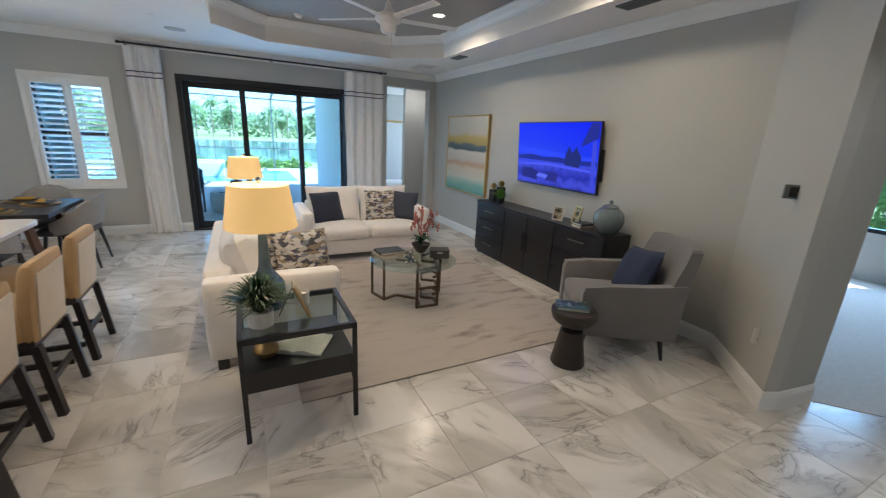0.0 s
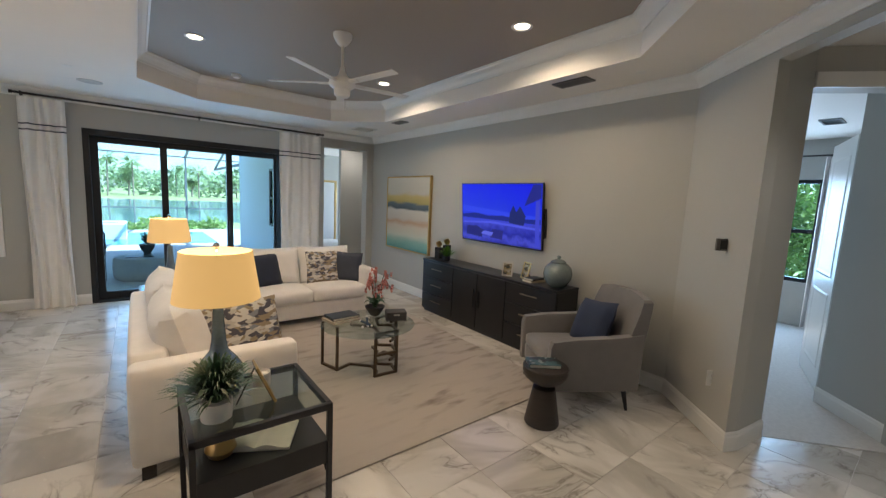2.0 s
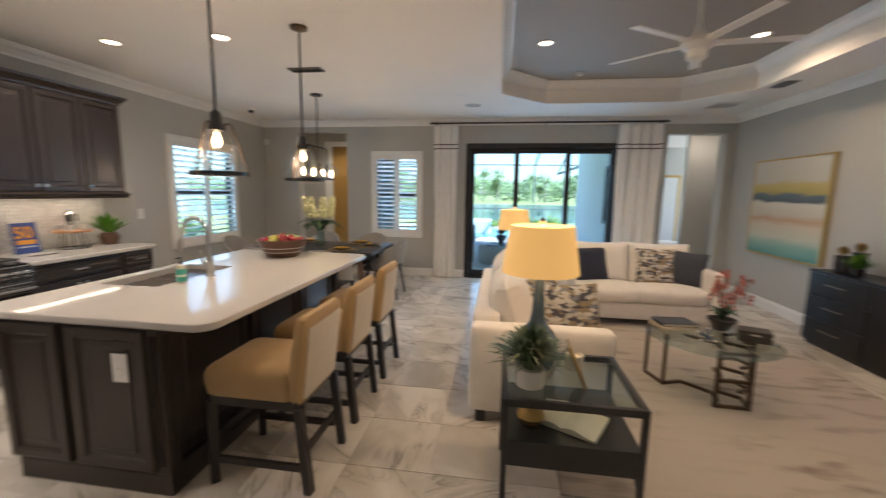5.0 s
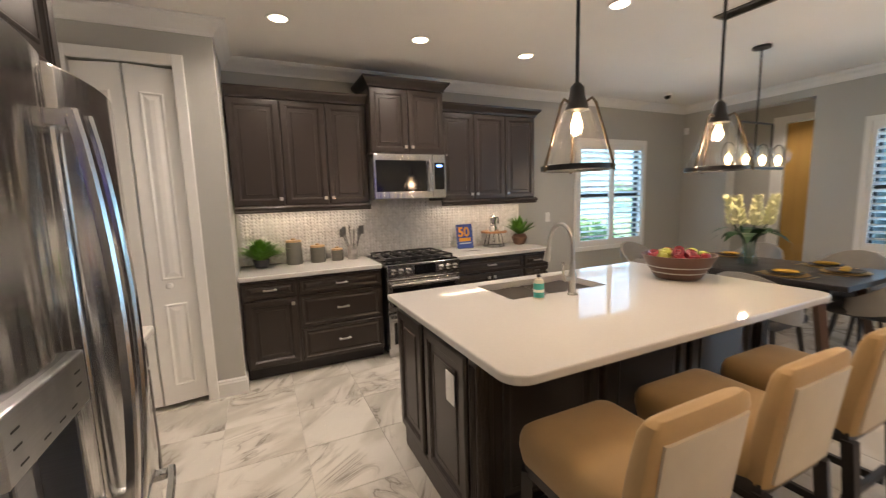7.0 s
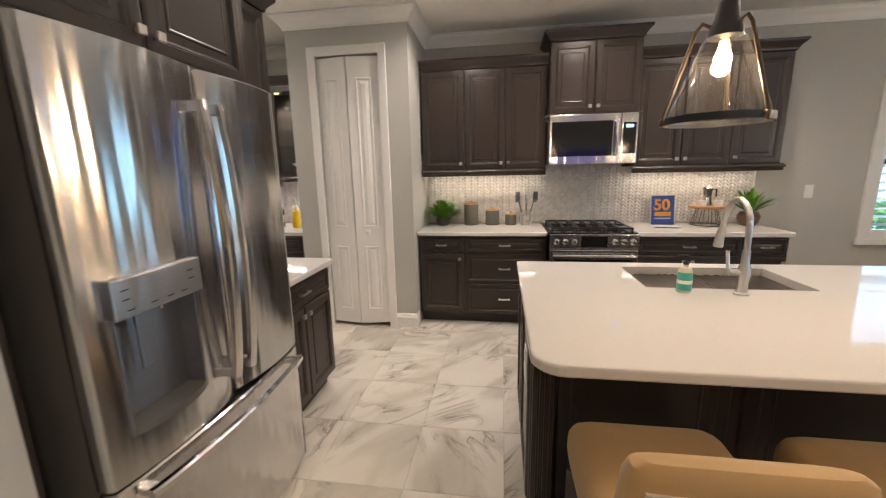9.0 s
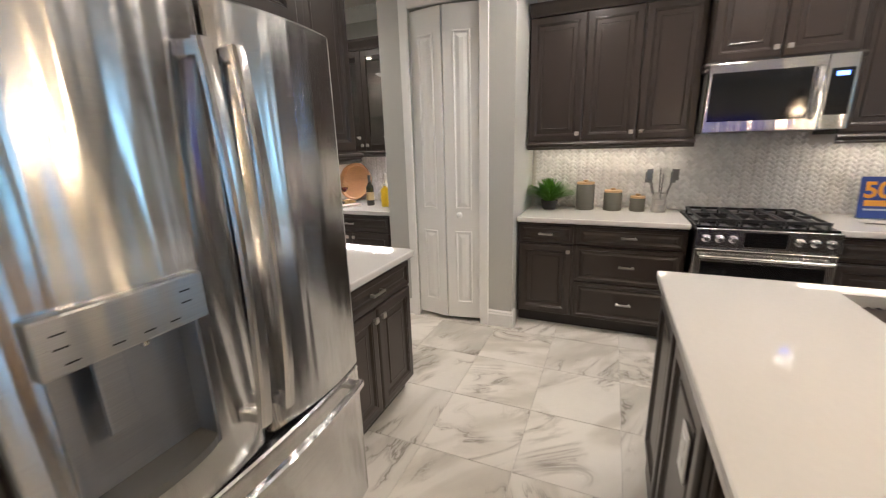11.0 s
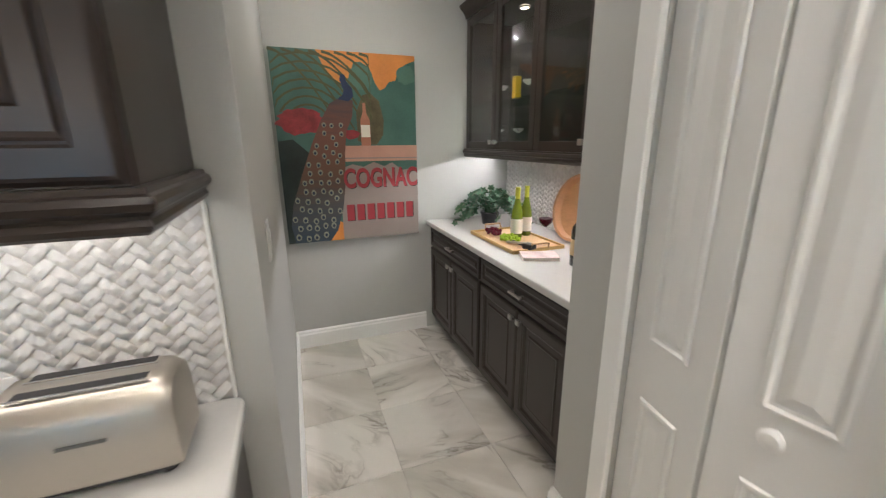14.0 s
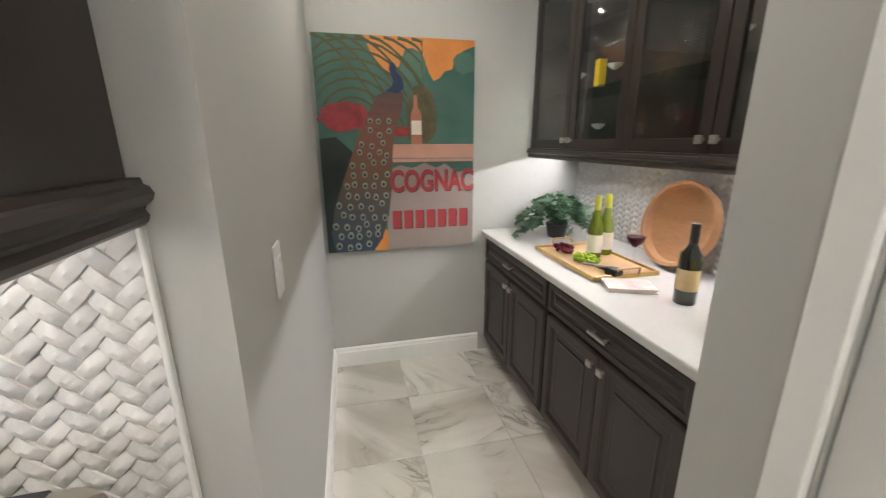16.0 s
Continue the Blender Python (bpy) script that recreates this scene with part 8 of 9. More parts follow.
def ceiling_vent(x, y, z, rz, w, d, label, mat=GREYPLASTIC):
    v = thing("ceiling_vent", x, y, z, rz, label, "vent", "ceiling vents")
    for b in ((-w / 2, -d / 2, -0.012, w / 2, -d / 2 + 0.02, 0), (-w / 2, d / 2 - 0.02, -0.012, w / 2, d / 2, 0), (-w / 2, -d / 2 + 0.02, -0.012, -w / 2 + 0.02, d / 2 - 0.02, 0), (w / 2 - 0.02, -d / 2 + 0.02, -0.012, w / 2, d / 2 - 0.02, 0)):
        part("frame", box(*b), mat, v)
    n = max(3, int((d - 0.04) / 0.018))
    for k in range(n):
        yy = -d / 2 + 0.02 + (d - 0.04) * (k + 0.5) / n
        part("slat", box(-w / 2 + 0.02, -0.008, -0.002, w / 2 - 0.02, 0.008, 0.0, 0, None, 1, pose(0, yy, -0.006, 35)), mat, v)
    part("backing", box(-w / 2 + 0.02, -d / 2 + 0.02, -0.002, w / 2 - 0.02, d / 2 - 0.02, -0.001), DARKPLASTIC, v)


ceiling_vent(3.27, 2.505, H, 90, 0.36, 0.16, "grey louvred ceiling air vent")
ceiling_vent(3.235, 5.53, H, 90, 0.28, 0.14, "grey louvred ceiling air vent")
ceiling_vent(-2.03, 4.51, H, 0, 0.36, 0.14, "grey louvred ceiling air vent")
ceiling_vent(3.15, 6.6, H, 0, 0.36, 0.36, "white square ceiling return vent", WHITE)
for x, y, z, r, lab in ((2.22, 1.62, 3.12, 0.07, "round white smoke detector"), (1.05, 5.9, 3.12, 0.055, "round white smoke detector")):
    d = thing("smoke_detector", x, y, z, 0, lab, "detector", "smoke detectors")
    part("base", lathe([(r, 0), (r, -0.012), (r * 0.9, -0.014)], 28), WHITE, d, "", True)
    part("cap", lathe([(r * 0.8, -0.014), (r * 0.78, -0.03), (r * 0.6, -0.04), (0.0, -0.042)], 28), WHITE, d, "", True)
for x, y in ((-0.37, 6.37),):
    s = thing("ceiling_speaker", x, y, H, 0, "round white flush ceiling speaker", "speaker")
    part("grille", lathe([(0.115, 0), (0.115, -0.004), (0.105, -0.006), (0.0, -0.006)], 36), surface("speaker_mesh", (0.45, 0.45, 0.44), 0.7, vary=0.2, fine=900), s, "", True)
for x, y in ((-0.5, 5.75), (3.42, 1.95), (-2.9, 5.2)):
    solo("sprinkler_cap", lathe([(0.042, 0), (0.042, -0.004), (0.0, -0.006)], 22), WHITE, x, y, H, 0, "round white sprinkler cover on the ceiling", "sprinkler", "sprinkler caps", "", True)
cm = thing("dome_camera", -3.92, 6.33, H, 0, "small white and black ceiling dome camera", "camera")
part("base", lathe([(0.05, 0), (0.05, -0.025), (0.045, -0.03)], 24), WHITE, cm, "", True)
part("dome", lathe([(0.04, -0.03), (0.036, -0.055), (0.02, -0.07), (0.0, -0.073)], 20), BLACKGLASS, cm, "", True)
ms = thing("motion_sensor_box", WEST + 0.06, NORTH, 2.45, 0, "small white corner alarm sensor", "sensor")
part("housing", box(-0.03, -0.04, -0.05, 0.03, 0, 0.05, 0.006), WHITE, ms)

# beyond the doorways
dd = thing("den_door", 5.94, 1.03, 0, 198, "white panelled den door standing open", "door")
part("leaf", box(0, -0.02, 0.012, 0.86, 0.02, 2.44, 0.003), WHITE, dd)
for z0, z1 in ((0.2, 0.95), (1.1, 2.28)):
    for s in (-1, 1):
        o = part("panel", stepped(0.62, z1 - z0, [(0, 0.021), (0.02, 0.026), (0.05, 0.022)], 0.12, z0), WHITE, dd)
        if s > 0:
            o.matrix_basis = Matrix.Translation((0.86, 0, 0)) @ Matrix.Rotation(math.pi, 4, "Z")
structure("wall_den_jamb", prism([(4.40, 0.27), (4.50, 0.18), (4.97, 0.66), (4.87, 0.745)], 0, 2.83), WALL, WALL_LABEL, "wall")
structure("baseboard", sweep(BASE, [(4.40, 0.27), (4.87, 0.745)], 0.004), WHITE, "white painted moulded baseboard", "baseboard")
dc = thing("curtain", 7.9, 1.2, 0, 90, "cream curtain hanging beside the den window", "curtain")
bm = bmesh.new()
rows = [[bm.verts.new((u * 0.2, 0.03 * math.sin(u * 22), z)) for u in (k / 24 for k in range(25))] for z in (0.02, 1.2, 2.55)]
for a, b in zip(rows, rows[1:]):
    for k in range(24):
        bm.faces.new((a[k], a[k + 1], b[k + 1], b[k]))
part("panel", bm, LINEN, dc, "", True)
part("rod", tube([(-0.1, 0.0, 2.58), (1.5, 0.0, 2.58)], 0.012, 8), BLACK, dc)
ceiling_vent(6.6, 1.2, 2.83, 0, 0.36, 0.2, "white louvred ceiling air vent in the den", GREYPLASTIC)
mir = thing("floor_mirror", 4.05, 11.6, 0.0, 0, "tall leaning mirror in a gold frame in the bedroom", "mirror")
for b in ((0, -0.03, 0.25, 0.06, 0, 2.1), (0.64, -0.03, 0.25, 0.70, 0, 2.1), (0.06, -0.03, 2.04, 0.64, 0, 2.1), (0.06, -0.03, 0.25, 0.64, 0, 0.31)):
    part("frame", box(*b, 0.004), GOLD, mir)
part("mirror_glass", box(0.06, -0.012, 0.31, 0.64, -0.006, 2.04), surface("mirror_silver", (0.85, 0.85, 0.85), 0.03, 1.0, vary=0.01), mir)
part("stand", box(0.1, 0.0, 0, 0.6, 0.05, 0.25), DARKLEG, mir)
bn = thing("bench", 3.75, 10.1, 0, 10, "white upholstered bench at the foot of the bed", "bench")
part("seat", soft_box(-0.3, -0.25, 0.30, 0.5, 0.25, 0.5, 0.05, 0.02), LINEN, bn, "", True)
for sx in (-0.22, 0.42):
    for sy in (-0.18, 0.18):
        part("leg", box(sx - 0.025, sy - 0.025, 0, sx + 0.025, sy + 0.025, 0.31), DARKLEG, bn)


# ---- pantry ----
BZ = 0.921


def poster():
    W, T = 0.945, 1.26
    p = thing("wall_art", -2.684, -1.98, 0.83, 180, "large vintage drinks advertising canvas with a peacock tail", "poster")
    part("canvas", box(0, -0.035, 0, W, -0.001, T), surface("dark_green_paint", (0.055, 0.13, 0.105), 0.55, vary=0.35, scale=4), p, "dark green painted canvas")

    def flat(name, pts, layer, mat, label=""):
        y0 = -0.035 - 0.0009 * layer
        bm = bmesh.new()
        front = [bm.verts.new((x * W, y0 - 0.0008, z * T)) for x, z in pts]
        back = [bm.verts.new((x * W, y0 + 0.0006, z * T)) for x, z in pts]
        bm.faces.new(front)
        for i in range(len(pts)):
            j = (i + 1) % len(pts)
            bm.faces.new((front[j], front[i], back[i], back[j]))
        return part(name, bm, mat, p, label)

    def blob(cx, cz, rx, rz, n=22, rough=0.12, seed=0):
        q = random.Random(seed)
        return [(cx + rx * math.cos(a) * (1 + q.uniform(-rough, rough)), cz + rz * math.sin(a) * (1 + q.uniform(-rough, rough))) for a in (2 * math.pi * i / n for i in range(n))]

    ORANGE = surface("poster_orange", (0.60, 0.22, 0.045), 0.55, vary=0.2, scale=5)
    GREEN = surface("poster_green", (0.075, 0.16, 0.12), 0.55, vary=0.25, scale=5)
    OLIVE = surface("poster_olive", (0.075, 0.08, 0.03), 0.55, vary=0.25, scale=9)
    CRIMSON = surface("poster_crimson", (0.26, 0.03, 0.035), 0.55, vary=0.5, scale=14)
    PINK = surface("poster_pink_stone", (0.52, 0.29, 0.21), 0.55, vary=0.15, scale=5)
    MAUVE = surface("poster_mauve", (0.27, 0.225, 0.20), 0.55, vary=0.12, scale=4)
    LETTER = surface("poster_red_letter", (0.33, 0.035, 0.045), 0.5, vary=0.1)
    OUTLINE = surface("poster_letter_shadow", (0.03, 0.015, 0.012), 0.5)
    TAIL = banded("poster_tail", [(0.0, (0.03, 0.055, 0.085)), (0.3, (0.07, 0.065, 0.06)), (0.5, (0.14, 0.075, 0.045)), (0.75, (0.17, 0.07, 0.045)), (1.0, (0.08, 0.05, 0.05))], "Z", 0.0, 0.97, 0.35, 9.0, 0.55)
    EYE, RING = surface("poster_eye_blue", (0.015, 0.03, 0.06), 0.5), surface("poster_eye_ring", (0.24, 0.25, 0.19), 0.5, vary=0.3)
    BLUE = surface("poster_neck_blue", (0.015, 0.03, 0.085), 0.5, vary=0.4, scale=10)
    flat("sky", [(0.30, 1.0), (0.34, 0.93), (0.40, 0.87), (0.46, 0.84), (0.52, 0.88), (0.55, 0.95), (0.60, 0.955), (0.66, 0.93), (0.70, 0.85), (0.73, 0.815), (0.77, 0.83), (0.80, 0.86), (0.85, 0.87), (0.87, 0.92), (0.93, 0.955), (1.0, 0.975), (1.0, 1.0)], 1, ORANGE)
    flat("foliage", blob(0.60, 0.88, 0.085, 0.06, 20, 0.1, 3), 2, GREEN)
    flat("foliage", blob(0.93, 0.90, 0.07, 0.05, 18, 0.1, 4), 2, GREEN)
    flat("foliage", [(0.55, 0.70), (0.60, 0.79), (0.66, 0.80), (0.72, 0.76), (0.75, 0.66), (0.74, 0.58), (0.69, 0.53), (0.62, 0.53), (0.55, 0.55)], 2, surface("poster_brown_leaf", (0.10, 0.085, 0.04), 0.55, vary=0.5, scale=14))
    for k in range(9):
        a0 = k * 0.085
        pts = [(0.0 + a0 * 1.0 + 0.0 + u * 0.45, 1.0 - 0.9 * (u ** 1.6) * (0.45 - a0 * 0.25)) for u in (i / 8 for i in range(9))]
        pts = [(min(0.66, x), z) for x, z in pts]
        flat("lattice", [(x, min(1, z)) for x, z in pts] + [(x - 0.004, min(0.998, z) - 0.012) for x, z in pts[::-1]], 3, OLIVE)
    for k in range(7):
        c, rr = (0.22, 0.62), 0.16 + 0.055 * k
        pts = [(max(0.005, c[0] + rr * math.cos(a)), min(0.995, c[1] + rr * 0.75 * math.sin(a))) for a in (radians(25 + 14 * i) for i in range(10))]
        flat("lattice", pts + [(max(0.005, c[0] + (rr - 0.014) * math.cos(a)), min(0.99, c[1] + (rr - 0.014) * 0.75 * math.sin(a))) for a in (radians(25 + 14 * (9 - i)) for i in range(10))], 4, OLIVE)
    flat("flower_patch", blob(0.17, 0.65, 0.16, 0.065, 30, 0.16, 6), 5, CRIMSON, "crimson painted flowers")
    flat("flower_patch", blob(0.50, 0.585, 0.07, 0.025, 18, 0.16, 7), 5, CRIMSON)
    flat("ledge", [(0.44, 0.525), (1.0, 0.525), (1.0, 0.44), (0.44, 0.44)], 5, PINK, "pale pink painted ledge")
    flat("ledge_line", [(0.44, 0.462), (1.0, 0.458), (1.0, 0.452), (0.44, 0.455)], 6, MAUVE)
    flat("block", [(0.40, 0.0), (1.0, 0.0), (1.0, 0.40), (0.88, 0.385), (0.80, 0.43), (0.74, 0.41), (0.66, 0.435), (0.58, 0.41), (0.50, 0.425), (0.40, 0.40)], 6, MAUVE, "mauve painted stone block")
    flat("dark_foliage", [(0.0, 0.0), (0.05, 0.0), (0.03, 0.10), (0.06, 0.22), (0.14, 0.38), (0.20, 0.49), (0.10, 0.56), (0.0, 0.55)], 4, surface("poster_dark_foliage", (0.014, 0.024, 0.022), 0.55, vary=0.6, scale=8))
    flat("foot", [(0.30, 0.0), (0.40, 0.0), (0.40, 0.10), (0.36, 0.12)], 6, ORANGE)
    edge_l = [(0.05, 0.0), (0.03, 0.10), (0.06, 0.22), (0.14, 0.38), (0.22, 0.53), (0.30, 0.66), (0.37, 0.745), (0.45, 0.775)]
    edge_r = [(0.53, 0.76), (0.52, 0.68), (0.47, 0.60), (0.45, 0.48), (0.44, 0.33), (0.41, 0.18), (0.36, 0.06), (0.30, 0.0)]
    flat("tail", edge_l + edge_r, 7, TAIL, "painted peacock tail shape")
    q = random.Random(12)
    n = 0
    for row in range(13):
        z = 0.03 + row * 0.05
        t = z
        xl = np.interp(z, [e[1] for e in edge_l], [e[0] for e in edge_l]) + 0.03
        xr = np.interp(z, [e[1] for e in edge_r[::-1]], [e[0] for e in edge_r[::-1]]) - 0.03
        m = max(2, int((xr - xl) / 0.062))
        for k in range(m + 1):
            x = xl + (xr - xl) * (k + 0.5 * (row % 2) * 0.8) / (m + 0.4) + q.uniform(-0.008, 0.008)
            zz = z + q.uniform(-0.012, 0.012)
            s = 0.018 * (1.15 - 0.5 * z)
            flat("feather_ring", blob(x, zz, s, s * 0.95, 8, 0.1, n), 8, RING)
            flat("feather_eye", blob(x, zz - 0.002, s * 0.55, s * 0.5, 7, 0.05, n), 9, EYE)
            n += 1
    flat("neck", [(0.42, 0.765), (0.50, 0.755), (0.535, 0.78), (0.53, 0.82), (0.49, 0.855), (0.485, 0.885), (0.455, 0.89), (0.445, 0.86), (0.47, 0.81), (0.46, 0.785)], 8, BLUE, "dark blue curved shape")
    AMBER = surface("poster_amber", (0.42, 0.17, 0.10), 0.4, vary=0.2)
    flat("bottle", [(0.575, 0.525), (0.645, 0.525), (0.645, 0.66), (0.62, 0.70), (0.618, 0.75), (0.597, 0.75), (0.595, 0.70), (0.575, 0.66)], 8, AMBER, "amber painted bottle")
    flat("bottle_label", [(0.577, 0.57), (0.643, 0.57), (0.643, 0.635), (0.577, 0.635)], 9, PAPER)
    for k, (mat, dx, dz, ly) in enumerate(((OUTLINE, 0.004, -0.004, 0.0430), (LETTER, 0, 0, 0.0440))):
        text_mesh("COGNAC", 0.185, mat, p, pose(0.712 * W + dx, -ly, 0.298 * T + dz, 90) @ Matrix.Diagonal((0.66, 1, 1, 1)), "lettering", 0.0006, 0.0)
    for k in range(7):
        x = 0.435 + 0.0775 * k
        flat("letter_bar_shadow", [(x + 0.004, 0.105), (x + 0.062, 0.105), (x + 0.062, 0.197), (x + 0.004, 0.197)], 7, OUTLINE)
        flat("letter_bar", [(x, 0.108), (x + 0.056, 0.108), (x + 0.056, 0.20), (x, 0.20)], 8, LETTER)
    for k in range(9):
        part("nail", lathe([(0.004, 0), (0.003, 0.003)], 6, None, pose(0.05 + k * 0.105, -0.018, T)), BLACK, p)


poster()


def ivy(x, y):
    v = thing("ivy_plant", x, y, BZ, 0, "trailing green ivy in a small dark pot", "plant")
    r = random.Random(9)
    part("pot", lathe([(0.045, 0), (0.06, 0.08), (0.055, 0.085), (0.0, 0.07)], 20), BLACK, v, "", True)
    bm, st = bmesh.new(), bmesh.new()
    for k in range(26):
        a = r.uniform(0, 6.28)
        reach = r.uniform(0.08, 0.24)
        top = r.uniform(0.14, 0.25)
        end = Vector((reach * math.cos(a), reach * math.sin(a) * 1.15, max(0.02, top - reach * r.uniform(0.2, 0.9))))
        pts = [Vector((0, 0, 0.075)), Vector((end.x * 0.4, end.y * 0.4, top)), end]
        tube(pts, 0.002, 4, st)
        for i in range(13):
            t = (i + 1) / 13
            p = pts[0].lerp(pts[1], t * 2) if t < 0.5 else pts[1].lerp(pts[2], t * 2 - 1)
            f = r.uniform(0, 6.28)
            s = r.uniform(0.022, 0.036)
            n = Vector((r.uniform(-0.7, 1), r.uniform(-0.6, 0.8), r.uniform(0.2, 1))).normalized()
            u = n.cross(Vector((math.cos(f), math.sin(f), 0.2))).normalized()
            w = n.cross(u)
            ring = [bm.verts.new(p + (u * math.cos(q) + w * math.sin(q)) * s * (1 if j % 2 == 0 else 0.55)) for j, q in enumerate(2 * math.pi * j / 10 for j in range(10))]
            bm.faces.new(ring)
    part("vines", st, BARK, v)
    part("leaves", bm, IVYLEAF, v, "lobed ivy leaves")
    v.scale = (1.15, 1.3, 1.08)


ivy(-4.10, -1.66)


def bottle(x, y, z, prof, glass, label_mat, foil, lab, z0, z1, group="wine bottles"):
    b = thing("wine_bottle", x, y, z, 0, lab, "bottle", group)
    part("glass", lathe(prof, 26), glass, b, "", True)
    r = max(q[0] for q in prof) + 0.0006
    part("label", lathe([(r, z0), (r, z1)], 26, None, None, False), label_mat, b, "paper label", True)
    top = prof[-1][1]
    part("foil", lathe([(0.0155, top - 0.07), (0.0158, top + 0.001), (0.0, top + 0.0015)], 16), foil, b, "capsule foil", True)


RHINE = [(0.034, 0), (0.037, 0.004), (0.037, 0.13), (0.034, 0.16), (0.022, 0.21), (0.015, 0.245), (0.0145, 0.30), (0.0145, 0.312)]
BORD = [(0.036, 0), (0.0385, 0.005), (0.0385, 0.17), (0.036, 0.19), (0.020, 0.215), (0.0145, 0.23), (0.0145, 0.29), (0.0150, 0.30)]
YFOIL = surface("yellow_green_foil", (0.42, 0.42, 0.03), 0.4, vary=0.1)
bottle(-4.03, -1.16, BZ + 0.012, RHINE, GREENGLASS, PAPER, YFOIL, "green white-wine bottle with a cream label on the tray", 0.03, 0.12)
bottle(-4.12, -1.20, BZ + 0.012, RHINE, GREENGLASS, PAPER, YFOIL, "green white-wine bottle with a cream label on the tray", 0.03, 0.12)
bottle(-4.03, -0.58, BZ, BORD, DARKBOTTLE, surface("cream_label", (0.52, 0.40, 0.22), 0.6, vary=0.15), BLACK, "dark red-wine bottle with a cream label", 0.055, 0.135)
bottle(-4.2, -0.50, BZ, BORD, surface("white_bottle", (0.70, 0.66, 0.58), 0.3, vary=0.05), PAPER, NICKEL, "white glazed bottle with a steel stopper", 0.05, 0.10)
yb = thing("yellow_bottle", -4.0, -0.385, BZ, 0, "bright yellow pump bottle on the bar", "bottle")
part("body", lathe([(0.040, 0), (0.043, 0.006), (0.043, 0.155), (0.034, 0.178), (0.016, 0.188), (0.016, 0.20)], 24), YELLOW, yb, "", True)
bm = lathe([(0.017, 0.20), (0.017, 0.222), (0.006, 0.226), (0.005, 0.262), (0.012, 0.264), (0.012, 0.276), (0.0, 0.278)], 14)
box(-0.006, -0.05, 0.265, 0.006, 0.0, 0.275, 0, bm)
part("pump", bm, NICKEL, yb, "silver pump", True)
tray = thing("serving_tray", -4.00, -1.135, BZ, 0, "gold-rimmed wooden serving tray with handles", "tray")
part("board", box(-0.165, -0.27, 0, 0.165, 0.27, 0.010, 0.003), OAK, tray)
for b in ((-0.17, -0.275, 0.0, -0.160, 0.275, 0.022), (0.160, -0.275, 0.0, 0.17, 0.275, 0.022), (-0.160, -0.275, 0.0, 0.160, -0.265, 0.022), (-0.160, 0.265, 0.0, 0.160, 0.275, 0.022)):
    part("rim", box(*b, 0.002, None, 1), GOLD, tray, "gold rim")
for s in (-1, 1):
    part("handle", tube([(-0.06, s * 0.272, 0.015), (-0.055, s * 0.285, 0.05), (0.055, s * 0.285, 0.05), (0.06, s * 0.272, 0.015)], 0.006, 8), OAK, tray, "", True)


def grapes(x, y, mat, label, n, seed):
    g = thing("grapes", x, y, BZ + 0.011, 0, label, "grapes", "grapes on the tray")
    r = random.Random(seed)
    bm = bmesh.new()
    for k in range(n):
        a, d = r.uniform(0, 6.28), math.sqrt(r.random())
        z = 0.011 + 0.035 * r.random() * (1 - d * 0.7)
        rad = 0.0115
        lathe([(0.001, -rad), (rad * 0.7, -rad * 0.7), (rad, 0), (rad * 0.7, rad * 0.7), (0.001, rad)], 9, bm, pose(0.05 * d * math.cos(a), 0.075 * d * math.sin(a), z))
    part("berries", bm, mat, g, "", True)


grapes(-3.94, -1.29, REDGRAPE, "bunch of dark red grapes on the tray", 46, 1)
grapes(-3.95, -1.10, GREENGRAPE, "bunch of green grapes on the tray", 50, 2)
cs = thing("corkscrew", -3.93, -0.97, BZ + 0.012, 15, "black and silver lever corkscrew on the tray", "corkscrew")
part("arm", tube([(-0.03, -0.09, 0.012), (0.0, 0.0, 0.016), (0.01, 0.09, 0.018)], 0.009, 8), DARKPLASTIC, cs, "", True)
part("arm", tube([(0.02, -0.07, 0.014), (0.015, 0.0, 0.022), (-0.01, 0.08, 0.03)], 0.007, 8), NICKEL, cs, "", True)
part("head", box(-0.02, 0.06, 0.003, 0.035, 0.12, 0.035, 0.006), DARKPLASTIC, cs)
goblet(-4.08, -0.93, BZ + 0.012, "wine glass half full of red wine on the tray", 0.215, 0.042, wine=True)
goblet(-4.17, -1.04, BZ + 0.012, "empty clear wine glass on the tray", 0.20, 0.04)
wb = thing("wooden_bowl", -4.325, -0.95, BZ + 0.0, 0, "turned wooden bowl standing on edge against the mosaic", "bowl")
part("bowl", lathe([(0.10, -0.055), (0.19, -0.03), (0.205, 0.02), (0.20, 0.035), (0.185, 0.03), (0.175, -0.01), (0.10, -0.035), (0.0, -0.038)], 44, None, Matrix.Translation((0, 0, 0.207)) @ Matrix.Rotation(radians(76), 4, "Y")), ACACIA, wb, "", True)
book(-3.93, -0.76, BZ, 68, 0.13, 0.19, 0.018, surface("white_red_cover", (0.55, 0.42, 0.40), 0.4, vary=0.5, scale=14), "small white and red recipe book on the bar")
wall_plate("wall_outlet", WEST + 0.018, -1.02, 1.06, 90, 0.12, 0.078, "white wide outlet plate on the mosaic", "wide", "outlet")

